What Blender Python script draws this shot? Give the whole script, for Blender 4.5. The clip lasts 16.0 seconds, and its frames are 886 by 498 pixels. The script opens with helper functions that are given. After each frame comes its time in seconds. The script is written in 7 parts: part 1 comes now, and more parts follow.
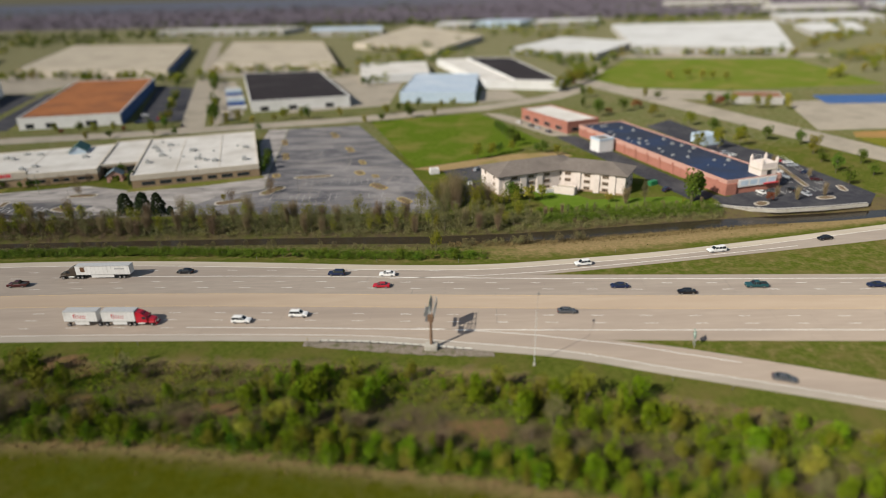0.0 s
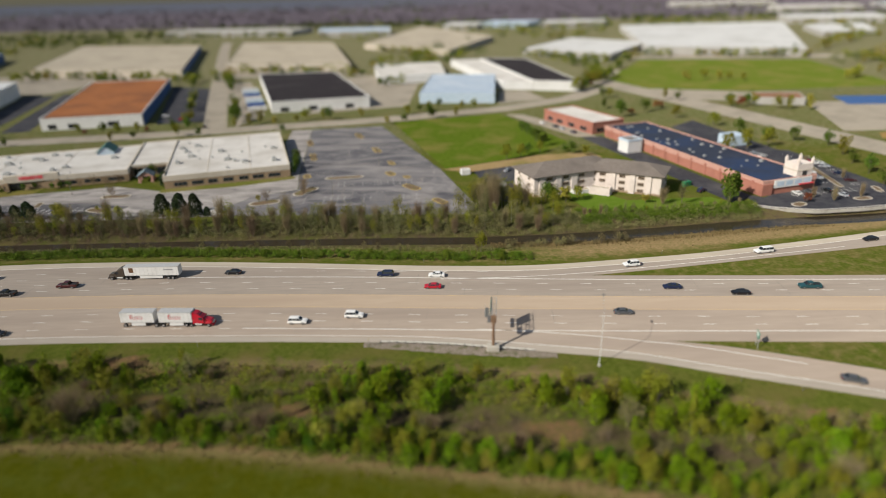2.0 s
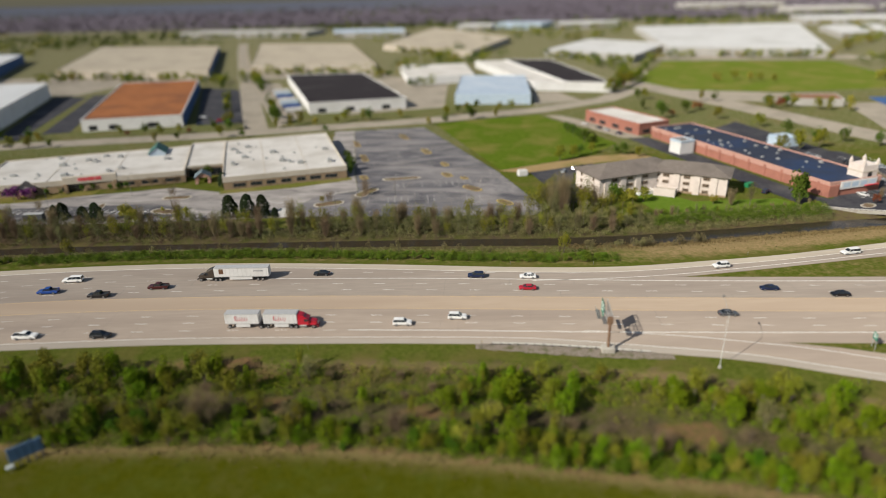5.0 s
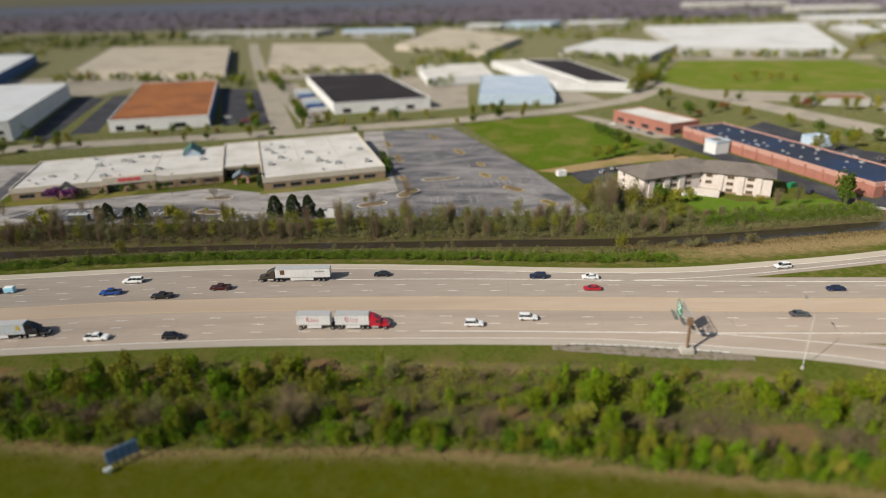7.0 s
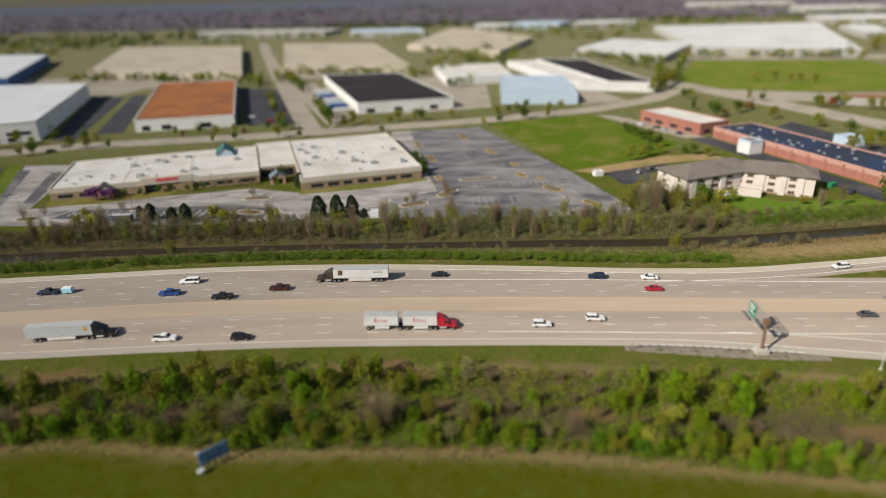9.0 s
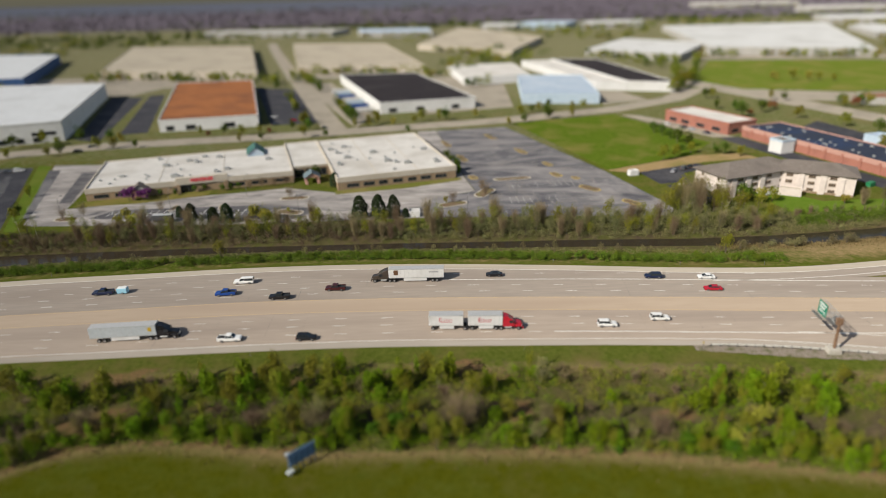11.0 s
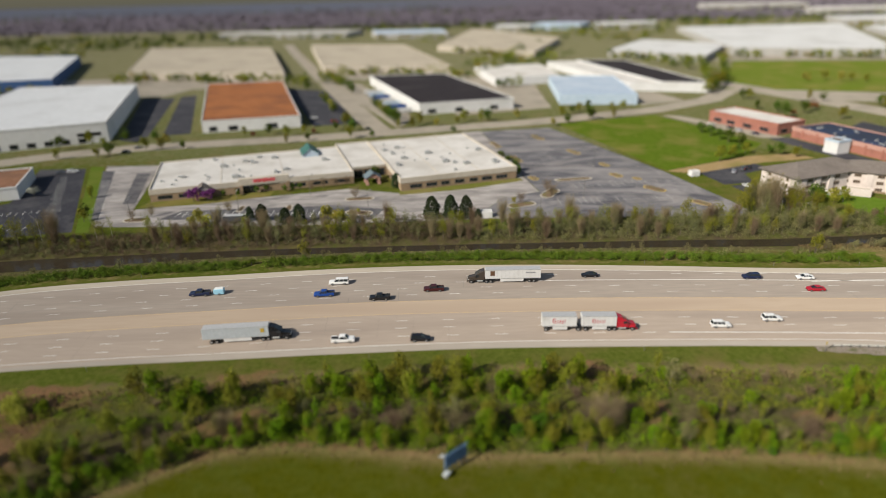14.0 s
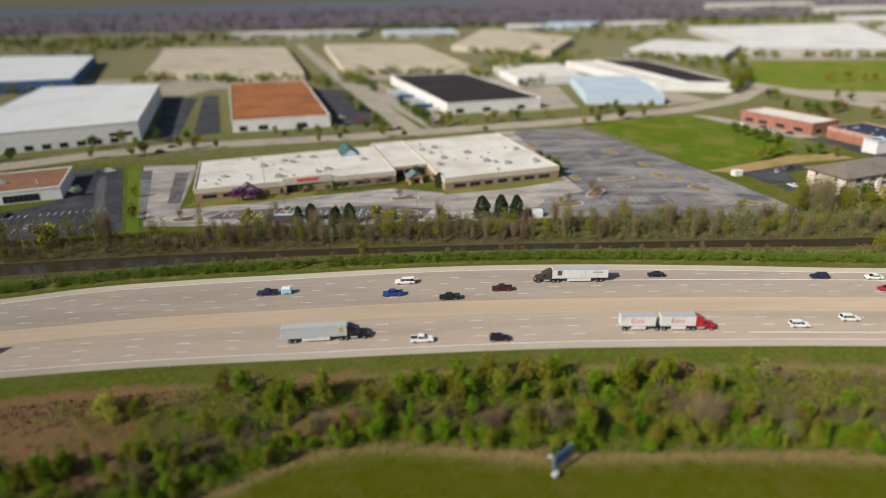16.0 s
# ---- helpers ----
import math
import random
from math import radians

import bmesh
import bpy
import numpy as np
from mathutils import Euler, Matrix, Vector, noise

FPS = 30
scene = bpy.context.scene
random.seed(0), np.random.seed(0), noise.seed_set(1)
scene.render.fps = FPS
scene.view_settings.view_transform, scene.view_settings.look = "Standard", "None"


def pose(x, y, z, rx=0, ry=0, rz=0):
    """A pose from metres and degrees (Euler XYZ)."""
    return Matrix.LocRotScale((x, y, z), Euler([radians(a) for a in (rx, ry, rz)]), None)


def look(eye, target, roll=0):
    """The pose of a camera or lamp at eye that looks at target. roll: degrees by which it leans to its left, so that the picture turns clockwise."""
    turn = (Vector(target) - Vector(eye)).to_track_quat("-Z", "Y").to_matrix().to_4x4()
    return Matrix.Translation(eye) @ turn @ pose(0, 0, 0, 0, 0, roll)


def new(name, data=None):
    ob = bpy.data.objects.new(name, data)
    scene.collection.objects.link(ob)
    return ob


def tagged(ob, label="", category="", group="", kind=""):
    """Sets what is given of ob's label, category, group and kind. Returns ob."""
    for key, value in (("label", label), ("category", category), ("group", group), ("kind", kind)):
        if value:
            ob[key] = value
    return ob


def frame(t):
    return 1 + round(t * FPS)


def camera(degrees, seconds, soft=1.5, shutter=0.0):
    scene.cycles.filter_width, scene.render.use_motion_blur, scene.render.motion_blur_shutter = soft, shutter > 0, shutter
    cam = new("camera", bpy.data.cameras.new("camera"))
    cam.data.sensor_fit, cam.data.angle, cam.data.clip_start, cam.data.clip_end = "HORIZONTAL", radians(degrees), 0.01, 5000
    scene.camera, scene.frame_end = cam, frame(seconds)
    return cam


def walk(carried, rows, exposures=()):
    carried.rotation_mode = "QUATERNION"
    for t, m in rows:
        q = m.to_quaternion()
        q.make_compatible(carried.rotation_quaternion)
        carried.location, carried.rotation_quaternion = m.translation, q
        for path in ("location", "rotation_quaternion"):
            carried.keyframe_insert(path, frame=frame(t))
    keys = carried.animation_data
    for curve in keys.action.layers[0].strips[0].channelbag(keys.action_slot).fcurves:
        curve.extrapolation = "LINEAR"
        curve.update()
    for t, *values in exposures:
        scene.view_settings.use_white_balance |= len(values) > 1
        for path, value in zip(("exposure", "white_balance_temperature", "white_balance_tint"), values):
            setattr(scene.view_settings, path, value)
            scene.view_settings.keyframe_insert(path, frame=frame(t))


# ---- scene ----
cam = camera(70.96, 16.0, soft=1.0)
# a very wide aperture gives the miniature look of the clip: sharp on the road, soft near and far
cam.data.dof.use_dof = True
cam.data.dof.focus_distance = 191.0
cam.data.dof.aperture_fstop = 0.0107
METRES, EYE, TILT, LEAN, TURN = 140.5, 78.0, -23.05, 1.25, 0.0
ROWS = [
    (0.0, 0.0, 0.0, 0.0, 0.0, 0.0, -0.0),
    (0.5, -0.0238, 0.0002, 0.0002, 0.02, 0.01, 0.02),
    (1.0, -0.0488, 0.0007, 0.0003, 0.02, 0.02, 0.0),
    (1.5, -0.0746, 0.001, 0.0002, 0.03, 0.05, 0.01),
    (2.0, -0.102, 0.0015, 0.0003, 0.03, 0.06, 0.0),
    (2.5, -0.1305, 0.0019, 0.0004, 0.04, 0.08, -0.0),
    (3.0, -0.1604, 0.0023, 0.0002, 0.04, 0.12, 0.01),
    (3.5, -0.1921, 0.0025, 0.0002, 0.04, 0.14, -0.0),
    (4.0, -0.2251, 0.0028, 0.0004, 0.05, 0.15, -0.02),
    (6.5, -0.3892, 0.0061, 0.0017, -0.02, 0.16, -0.0),
    (7.0, -0.4211, 0.0066, 0.0023, -0.02, 0.15, 0.01),
    (7.5, -0.4524, 0.0071, 0.0027, -0.03, 0.12, 0.0),
    (8.0, -0.483, 0.0077, 0.0037, -0.03, 0.1, 0.01),
    (8.5, -0.513, 0.0085, 0.0034, -0.02, 0.13, 0.01),
    (9.0, -0.5429, 0.0093, 0.0035, -0.03, 0.13, 0.02),
    (11.5, -0.6915, 0.0148, 0.0024, -0.11, 0.14, 0.09),
    (12.0, -0.7243, 0.0157, 0.0019, -0.12, 0.17, 0.09),
    (12.5, -0.7576, 0.0166, 0.0017, -0.12, 0.2, 0.12),
    (13.0, -0.7916, 0.0176, 0.0017, -0.12, 0.22, 0.13),
    (13.5, -0.8261, 0.0185, 0.0037, -0.12, 0.16, 0.13),
    (14.0, -0.8616, 0.0197, 0.0017, -0.14, 0.25, 0.11),
    (14.5, -0.8962, 0.0212, 0.0004, -0.12, 0.3, 0.1),
    (15.0, -0.9305, 0.0226, -0.0001, -0.1, 0.31, 0.09),
    (15.5, -0.9655, 0.0231, 0.0006, -0.12, 0.26, 0.08),
    (16.0, -0.9995, 0.0239, 0.0006, -0.12, 0.26, 0.06),
]
walk(cam, [(t, pose(0, 0, EYE, TILT, LEAN, TURN) @ pose(METRES * x, METRES * y, METRES * z, 90 + pitch, roll, yaw)) for t, x, y, z, yaw, pitch, roll in ROWS])

# ---- light ----
SUN_ELEV, SUN_DIR = 35.0, Vector((0.79, 0.61, 0.0)).normalized()  # the way the shadows fall
world = bpy.data.worlds.new("sky")
scene.world = world
world.use_nodes = True
wn = world.node_tree
sky = wn.nodes.new("ShaderNodeTexSky")
sky.sky_type = "NISHITA"
sky.sun_disc = False
sky.sun_elevation = radians(SUN_ELEV)
sky.sun_rotation = math.atan2(-SUN_DIR.x, -SUN_DIR.y)
sky.air_density, sky.dust_density = 1.2, 1.5
wn.nodes["Background"].inputs["Strength"].default_value = 0.062
wn.links.new(sky.outputs[0], wn.nodes["Background"].inputs["Color"])
sun_data = bpy.data.lights.new("sun", "SUN")
sun_data.energy, sun_data.angle, sun_data.color = 4.0, radians(0.6), (1.0, 0.945, 0.835)
sun = new("sun", sun_data)
sun.matrix_world = look((0, 0, 0), (SUN_DIR.x * math.cos(radians(SUN_ELEV)), SUN_DIR.y * math.cos(radians(SUN_ELEV)), -math.sin(radians(SUN_ELEV))))
scene.view_settings.exposure = 0.255


# ---- materials ----
def mat(name, c1, c2, scale=1.0, rough=0.8, c3=None, scale3=0.1, amount3=0.5, bump=0.0, bump_scale=None, rand=0.0, island=0.0, metal=0.0, stretch=(1, 1, 1), attr=None, swirl=0.0, spec=0.12):
    """Two colours mixed by fine noise, a third by broad noise; bump; brightness varied by object or by loose piece."""
    m = bpy.data.materials.new(name)
    m.use_nodes = True
    nt = m.node_tree
    n, l = nt.nodes, nt.links
    b = n["Principled BSDF"]
    b.inputs["Roughness"].default_value = rough
    b.inputs["Diffuse Roughness"].default_value = 0.40 if rough >= 0.7 else 0.1
    b.inputs["Metallic"].default_value = metal
    b.inputs["Specular IOR Level"].default_value = spec
    tc = n.new("ShaderNodeTexCoord")
    mp = n.new("ShaderNodeMapping")
    mp.inputs["Scale"].default_value = stretch
    l.new(tc.outputs["Object"], mp.inputs["Vector"])

    def noise_node(s, detail=5.0):
        t = n.new("ShaderNodeTexNoise")
        t.inputs["Scale"].default_value = s
        t.inputs["Detail"].default_value = detail
        t.inputs["Roughness"].default_value = 0.62
        l.new(mp.outputs[0], t.inputs["Vector"])
        return t

    def ramp(sock, lo, hi):
        r = n.new("ShaderNodeMapRange")
        r.inputs["From Min"].default_value, r.inputs["From Max"].default_value = lo, hi
        l.new(sock, r.inputs["Value"])
        return r.outputs[0]

    def mix(fac, a, c):
        x = n.new("ShaderNodeMix")
        x.data_type = "RGBA"
        if isinstance(fac, float):
            x.inputs[0].default_value = fac
        else:
            l.new(fac, x.inputs[0])
        for sock, v in ((x.inputs[6], a), (x.inputs[7], c)):
            if isinstance(v, tuple):
                sock.default_value = (*v, 1)
            else:
                l.new(v, sock)
        return x.outputs[2]

    col = mix(ramp(noise_node(scale).outputs["Fac"], 0.34, 0.66), c1, c2)
    if c3:
        n3 = noise_node(scale3, 4.0)
        n3.inputs["Distortion"].default_value = swirl
        f3 = ramp(n3.outputs["Fac"], 0.62 - 0.3 * amount3, 0.74 - 0.1 * amount3)
        col = mix(f3, col, c3)
    if attr:
        for a, ccol, cc2 in attr:
            at = n.new("ShaderNodeAttribute")
            at.attribute_name = a
            add = n.new("ShaderNodeMath")
            add.operation = "MULTIPLY_ADD"
            sub = n.new("ShaderNodeMath")
            sub.operation = "SUBTRACT"
            sub.inputs[1].default_value = 0.5
            l.new(noise_node(0.35).outputs["Fac"], sub.inputs[0])
            l.new(sub.outputs[0], add.inputs[0])
            add.inputs[1].default_value = 1.5
            l.new(at.outputs["Fac"], add.inputs[2])
            inner = mix(ramp(noise_node(1.3).outputs["Fac"], 0.35, 0.65), ccol, cc2)
            gate = n.new("ShaderNodeMath")
            gate.operation = "MULTIPLY"
            l.new(ramp(add.outputs[0], 0.18, 0.88), gate.inputs[0])
            l.new(ramp(at.outputs["Fac"], 0.02, 0.18), gate.inputs[1])
            col = mix(gate.outputs[0], col, inner)
    if rand or island:
        src = n.new("ShaderNodeObjectInfo").outputs["Random"] if rand else n.new("ShaderNodeNewGeometry").outputs["Random Per Island"]
        k = rand or island
        r = n.new("ShaderNodeMapRange")
        r.inputs["To Min"].default_value, r.inputs["To Max"].default_value = 1 - k, 1 + k
        l.new(src, r.inputs["Value"])
        h = n.new("ShaderNodeHueSaturation")
        l.new(r.outputs[0], h.inputs["Value"])
        if rand and island:
            r2 = n.new("ShaderNodeMapRange")
            r2.inputs["To Min"].default_value, r2.inputs["To Max"].default_value = 1 - island, 1 + island
            l.new(n.new("ShaderNodeNewGeometry").outputs["Random Per Island"], r2.inputs["Value"])
            mu = n.new("ShaderNodeMath")
            mu.operation = "MULTIPLY"
            l.new(r.outputs[0], mu.inputs[0])
            l.new(r2.outputs[0], mu.inputs[1])
            l.new(mu.outputs[0], h.inputs["Value"])
        if rand:
            r3 = n.new("ShaderNodeMapRange")
            r3.inputs["To Min"].default_value, r3.inputs["To Max"].default_value = 0.475, 0.515
            l.new(src, r3.inputs["Value"])
            l.new(r3.outputs[0], h.inputs["Hue"])
        l.new(col, h.inputs["Color"])
        col = h.outputs[0]
    l.new(col, b.inputs["Base Color"])
    if bump:
        bp = n.new("ShaderNodeBump")
        bp.inputs["Strength"].default_value = bump
        bp.inputs["Distance"].default_value = 0.2
        l.new(noise_node(bump_scale or scale * 2).outputs["Fac"], bp.inputs["Height"])
        l.new(bp.outputs[0], b.inputs["Normal"])
    return m


def plain(name, c, rough=0.5, metal=0.0, spread=0.08, scale=2.0, spec=0.4):
    return mat(name, tuple(x * (1 - spread) for x in c), tuple(min(1, x * (1 + spread)) for x in c), scale, rough, metal=metal, spec=spec)


GRASS = mat("grass", (0.062, 0.080, 0.011), (0.102, 0.116, 0.022), 0.9, 0.95, (0.125, 0.106, 0.034), 0.07, 0.5, bump=0.5, bump_scale=2.5, spec=0.0,
            attr=[("dry", (0.30, 0.205, 0.105), (0.19, 0.150, 0.066)), ("lush", (0.052, 0.060, 0.003), (0.082, 0.084, 0.006)), ("soil", (0.055, 0.042, 0.028), (0.10, 0.074, 0.050)), ("russet", (0.205, 0.116, 0.060), (0.135, 0.085, 0.044)),
                  # haze and blue: distance haze painted into the ground colour
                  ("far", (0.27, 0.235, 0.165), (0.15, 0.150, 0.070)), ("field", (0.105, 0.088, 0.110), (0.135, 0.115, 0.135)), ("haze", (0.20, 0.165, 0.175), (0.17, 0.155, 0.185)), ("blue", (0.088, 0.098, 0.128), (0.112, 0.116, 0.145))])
CONC = mat("concrete_lanes", (0.356, 0.291, 0.236), (0.406, 0.331, 0.268), 0.5, 0.85, (0.318, 0.259, 0.213), 0.05, 0.5, bump=0.06, stretch=(0.25, 2.2, 1))
CONC_FAR = mat("concrete_lanes_worn", (0.306, 0.259, 0.219), (0.356, 0.300, 0.249), 0.5, 0.85, (0.282, 0.233, 0.195), 0.05, 0.5, bump=0.06, stretch=(0.25, 2.2, 1))
CONC_MED = mat("concrete_median", (0.415, 0.322, 0.238), (0.462, 0.365, 0.274), 0.4, 0.88, (0.390, 0.300, 0.225), 0.05, 0.5, bump=0.06, stretch=(0.2, 1.8, 1))
CONC_SH = mat("concrete_shoulder", (0.430, 0.372, 0.298), (0.480, 0.420, 0.338), 0.4, 0.88, (0.375, 0.325, 0.262), 0.06, 0.5, bump=0.06, stretch=(0.25, 1.8, 1))
CONC_EDGE = mat("concrete_edge", (0.372, 0.323, 0.270), (0.410, 0.360, 0.305), 0.5, 0.88, (0.318, 0.279, 0.232), 0.06, 0.5, bump=0.06, stretch=(0.25, 1.8, 1))
PAINT_W = plain("road_paint_white", (0.80, 0.78, 0.73), 0.7, spread=0.1)
PAINT_FADED = plain("bay_paint_faded", (0.36, 0.35, 0.335), 0.8, spread=0.2)
PAINT_Y = plain("road_paint_yellow", (0.60, 0.42, 0.20), 0.7, spread=0.1)
SEAL = plain("joint_sealant", (0.20, 0.175, 0.155), 0.8)
ASPH_OLD = mat("asphalt_old", (0.078, 0.076, 0.087), (0.160, 0.153, 0.160), 0.10, 0.92, (0.265, 0.247, 0.242), 0.022, 0.58, bump=0.3, bump_scale=3, swirl=2.2, stretch=(1, 2.2, 1))
ASPH_BAY = mat("asphalt_bays", (0.072, 0.070, 0.078), (0.135, 0.128, 0.132), 0.25, 0.92, (0.20, 0.188, 0.182), 0.06, 0.4, bump=0.2, bump_scale=3, swirl=1.5)
ASPH_PALE = mat("drive_pale", (0.235, 0.213, 0.200), (0.42, 0.385, 0.36), 0.12, 0.92, (0.16, 0.148, 0.145), 0.05, 0.45, bump=0.15, bump_scale=3, swirl=1.8, stretch=(0.6, 2.0, 1))
ASPH_DARK = mat("asphalt_dark", (0.036, 0.036, 0.045), (0.056, 0.055, 0.062), 0.4, 0.9, (0.085, 0.082, 0.085), 0.05, 0.5, bump=0.15, bump_scale=3)
STREET = mat("street_concrete", (0.305, 0.265, 0.212), (0.355, 0.310, 0.248), 0.3, 0.9, (0.25, 0.22, 0.175), 0.05, 0.5)
MULCH = mat("mulch", (0.13, 0.085, 0.055), (0.20, 0.14, 0.09), 1.5, 0.95, (0.16, 0.15, 0.06), 0.4, 0.5, bump=0.4)
KERB_Y = mat("kerb_yellow", (0.38, 0.27, 0.075), (0.42, 0.33, 0.16), 1.2, 0.85)
KERB = plain("kerb_concrete", (0.42, 0.38, 0.32), 0.85)
GRAVEL = mat("gravel", (0.185, 0.150, 0.118), (0.290, 0.248, 0.205), 3.0, 0.95, (0.110, 0.108, 0.050), 0.5, 0.5, bump=0.6, bump_scale=6)
WATER = mat("creek_water", (0.034, 0.026, 0.017), (0.046, 0.036, 0.023), 0.3, 0.16, bump=0.08, bump_scale=1.5, spec=0.28)
LEAF = {
    "fresh": mat("leaf_fresh_green", (0.098, 0.168, 0.003), (0.150, 0.216, 0.006), 0.6, 0.75, rand=0.18, island=0.35),
    "olive": mat("leaf_olive", (0.148, 0.160, 0.011), (0.200, 0.196, 0.020), 0.6, 0.75, rand=0.18, island=0.35),
    "yellow": mat("leaf_yellow_green", (0.250, 0.250, 0.025), (0.325, 0.294, 0.050), 0.6, 0.75, rand=0.20, island=0.3),
    "dark": mat("leaf_dark_green", (0.058, 0.100, 0.010), (0.088, 0.132, 0.016), 0.6, 0.75, rand=0.25, island=0.35),
    "needle": mat("needle_green", (0.026, 0.042, 0.016), (0.044, 0.062, 0.026), 0.8, 0.8, rand=0.2, island=0.35),
    "dull": mat("leaf_budding_brown", (0.145, 0.130, 0.055), (0.195, 0.174, 0.076), 0.6, 0.85, rand=0.22, island=0.35),
    "twig": mat("bare_twigs", (0.190, 0.145, 0.078), (0.262, 0.203, 0.118), 0.6, 0.9, rand=0.22, island=0.35),
    "lush": mat("leaf_lush_green", (0.050, 0.112, 0.004), (0.080, 0.150, 0.007), 0.6, 0.75, rand=0.15, island=0.35),
    "brown": mat("brown_stems", (0.122, 0.086, 0.052), (0.182, 0.132, 0.080), 0.6, 0.9, rand=0.22, island=0.4),
    "grey": mat("leaf_grey_olive", (0.122, 0.124, 0.046), (0.172, 0.168, 0.074), 0.6, 0.85, rand=0.2, island=0.35),
    "hedge": mat("leaf_hedge_green", (0.084, 0.140, 0.010), (0.120, 0.176, 0.018), 0.6, 0.8, rand=0.18, island=0.4),
    "wood": mat("far_bare_wood", (0.098, 0.084, 0.100), (0.140, 0.122, 0.138), 0.02, 0.95, island=0.12),
    "purple": mat("blossom_purple", (0.16, 0.035, 0.16), (0.22, 0.06, 0.21), 0.6, 0.8, island=0.3),
    "blossom": mat("blossom_white", (0.38, 0.38, 0.30), (0.50, 0.49, 0.42), 0.6, 0.8, island=0.25),
    "rust": mat("leaf_rust", (0.17, 0.065, 0.025), (0.22, 0.09, 0.035), 0.6, 0.8, rand=0.2, island=0.3),
    "reed": mat("dry_reed", (0.200, 0.142, 0.064), (0.145, 0.112, 0.048), 0.5, 0.9, island=0.4),
}
BARK = mat("bark", (0.10, 0.08, 0.062), (0.17, 0.14, 0.11), 3.0, 0.95, bump=0.4)
ROOF_W = mat("roof_membrane_white", (0.550, 0.522, 0.486), (0.615, 0.585, 0.546), 0.25, 0.8, (0.465, 0.432, 0.390), 0.05, 0.5)
ROOF_BRIGHT = mat("roof_membrane_bright", (0.55, 0.555, 0.56), (0.62, 0.625, 0.63), 0.2, 0.75, (0.50, 0.50, 0.50), 0.03, 0.4)
ROOF_PALE = mat("roof_weathered_pale", (0.51, 0.505, 0.495), (0.58, 0.575, 0.565), 0.2, 0.85, (0.43, 0.42, 0.405), 0.02, 0.5)
ROOF_TAN = mat("roof_gravel_tan", (0.40, 0.345, 0.265), (0.46, 0.40, 0.315), 0.2, 0.9, (0.33, 0.285, 0.22), 0.03, 0.5)
ROOF_ORANGE = mat("roof_rust_orange", (0.275, 0.102, 0.038), (0.345, 0.135, 0.052), 0.15, 0.85, (0.20, 0.082, 0.040), 0.035, 0.55)
ROOF_BROWN = mat("roof_brown_gravel", (0.21, 0.105, 0.06), (0.27, 0.14, 0.085), 0.3, 0.9, (0.18, 0.10, 0.065), 0.06, 0.5)
ROOF_BLACK = mat("roof_black", (0.024, 0.020, 0.022), (0.036, 0.030, 0.032), 0.2, 0.9, (0.055, 0.048, 0.048), 0.03, 0.4)
ROOF_NAVY = mat("roof_dark_blue", (0.030, 0.036, 0.058), (0.048, 0.054, 0.078), 0.3, 0.6, (0.030, 0.055, 0.13), 0.03, 0.5)
ROOF_SHINGLE = mat("roof_shingle", (0.165, 0.140, 0.122), (0.21, 0.18, 0.158), 0.8, 0.9, (0.15, 0.128, 0.112), 0.1, 0.5, bump=0.2)
ROOF_BLUE = mat("roof_pale_blue", (0.38, 0.46, 0.56), (0.47, 0.55, 0.64), 0.2, 0.6, (0.55, 0.60, 0.66), 0.04, 0.5)
WALL_TAN = mat("wall_tan_brick", (0.30, 0.215, 0.135), (0.36, 0.26, 0.17), 1.5, 0.9, (0.27, 0.195, 0.125), 0.15, 0.5)
WALL_FASCIA = mat("wall_pale_fascia", (0.50, 0.44, 0.36), (0.56, 0.50, 0.42), 0.6, 0.85, (0.45, 0.395, 0.32), 0.1, 0.5)
WALL_WHITE = mat("wall_white_panel", (0.64, 0.63, 0.62), (0.70, 0.69, 0.68), 0.4, 0.8, (0.58, 0.57, 0.55), 0.08, 0.4)
WALL_GREY = mat("wall_grey_panel", (0.40, 0.385, 0.36), (0.46, 0.44, 0.41), 0.4, 0.8, (0.36, 0.345, 0.32), 0.08, 0.4)
WALL_BLUE = mat("wall_pale_blue", (0.40, 0.50, 0.60), (0.50, 0.58, 0.66), 0.4, 0.8)
WALL_NAVY = mat("wall_navy", (0.04, 0.09, 0.22), (0.06, 0.12, 0.27), 0.4, 0.7)
WALL_CREAM = mat("wall_cream_stucco", (0.630, 0.555, 0.505), (0.700, 0.625, 0.575), 0.8, 0.88, (0.58, 0.51, 0.46), 0.15, 0.4)
WALL_BRICK = mat("wall_red_brick", (0.34, 0.142, 0.105), (0.40, 0.180, 0.135), 1.5, 0.9, (0.30, 0.13, 0.10), 0.15, 0.5)
WALL_PINK = mat("wall_pink_stone", (0.45, 0.255, 0.205), (0.51, 0.305, 0.25), 1.2, 0.9)
METAL_GREEN = mat("roof_green_metal", (0.05, 0.14, 0.12), (0.075, 0.18, 0.155), 0.8, 0.5, metal=0.2)
GLASS_WARM = plain("warm_tinted_glass", (0.085, 0.062, 0.048), 0.12, spec=0.5)
FRAME_TAN = plain("window_frame_tan", (0.40, 0.315, 0.24), 0.6)
GLASS = plain("dark_glass", (0.020, 0.024, 0.028), 0.08, spec=0.6)
STEEL = mat("galvanised_steel", (0.42, 0.42, 0.41), (0.52, 0.52, 0.50), 2.0, 0.5, metal=0.5)
STEEL_D = mat("dull_steel", (0.16, 0.155, 0.145), (0.22, 0.21, 0.20), 2.0, 0.6, metal=0.4)
RUST = mat("weathered_steel_brown", (0.17, 0.10, 0.062), (0.24, 0.15, 0.095), 2.0, 0.8, (0.13, 0.08, 0.055), 0.6, 0.5)
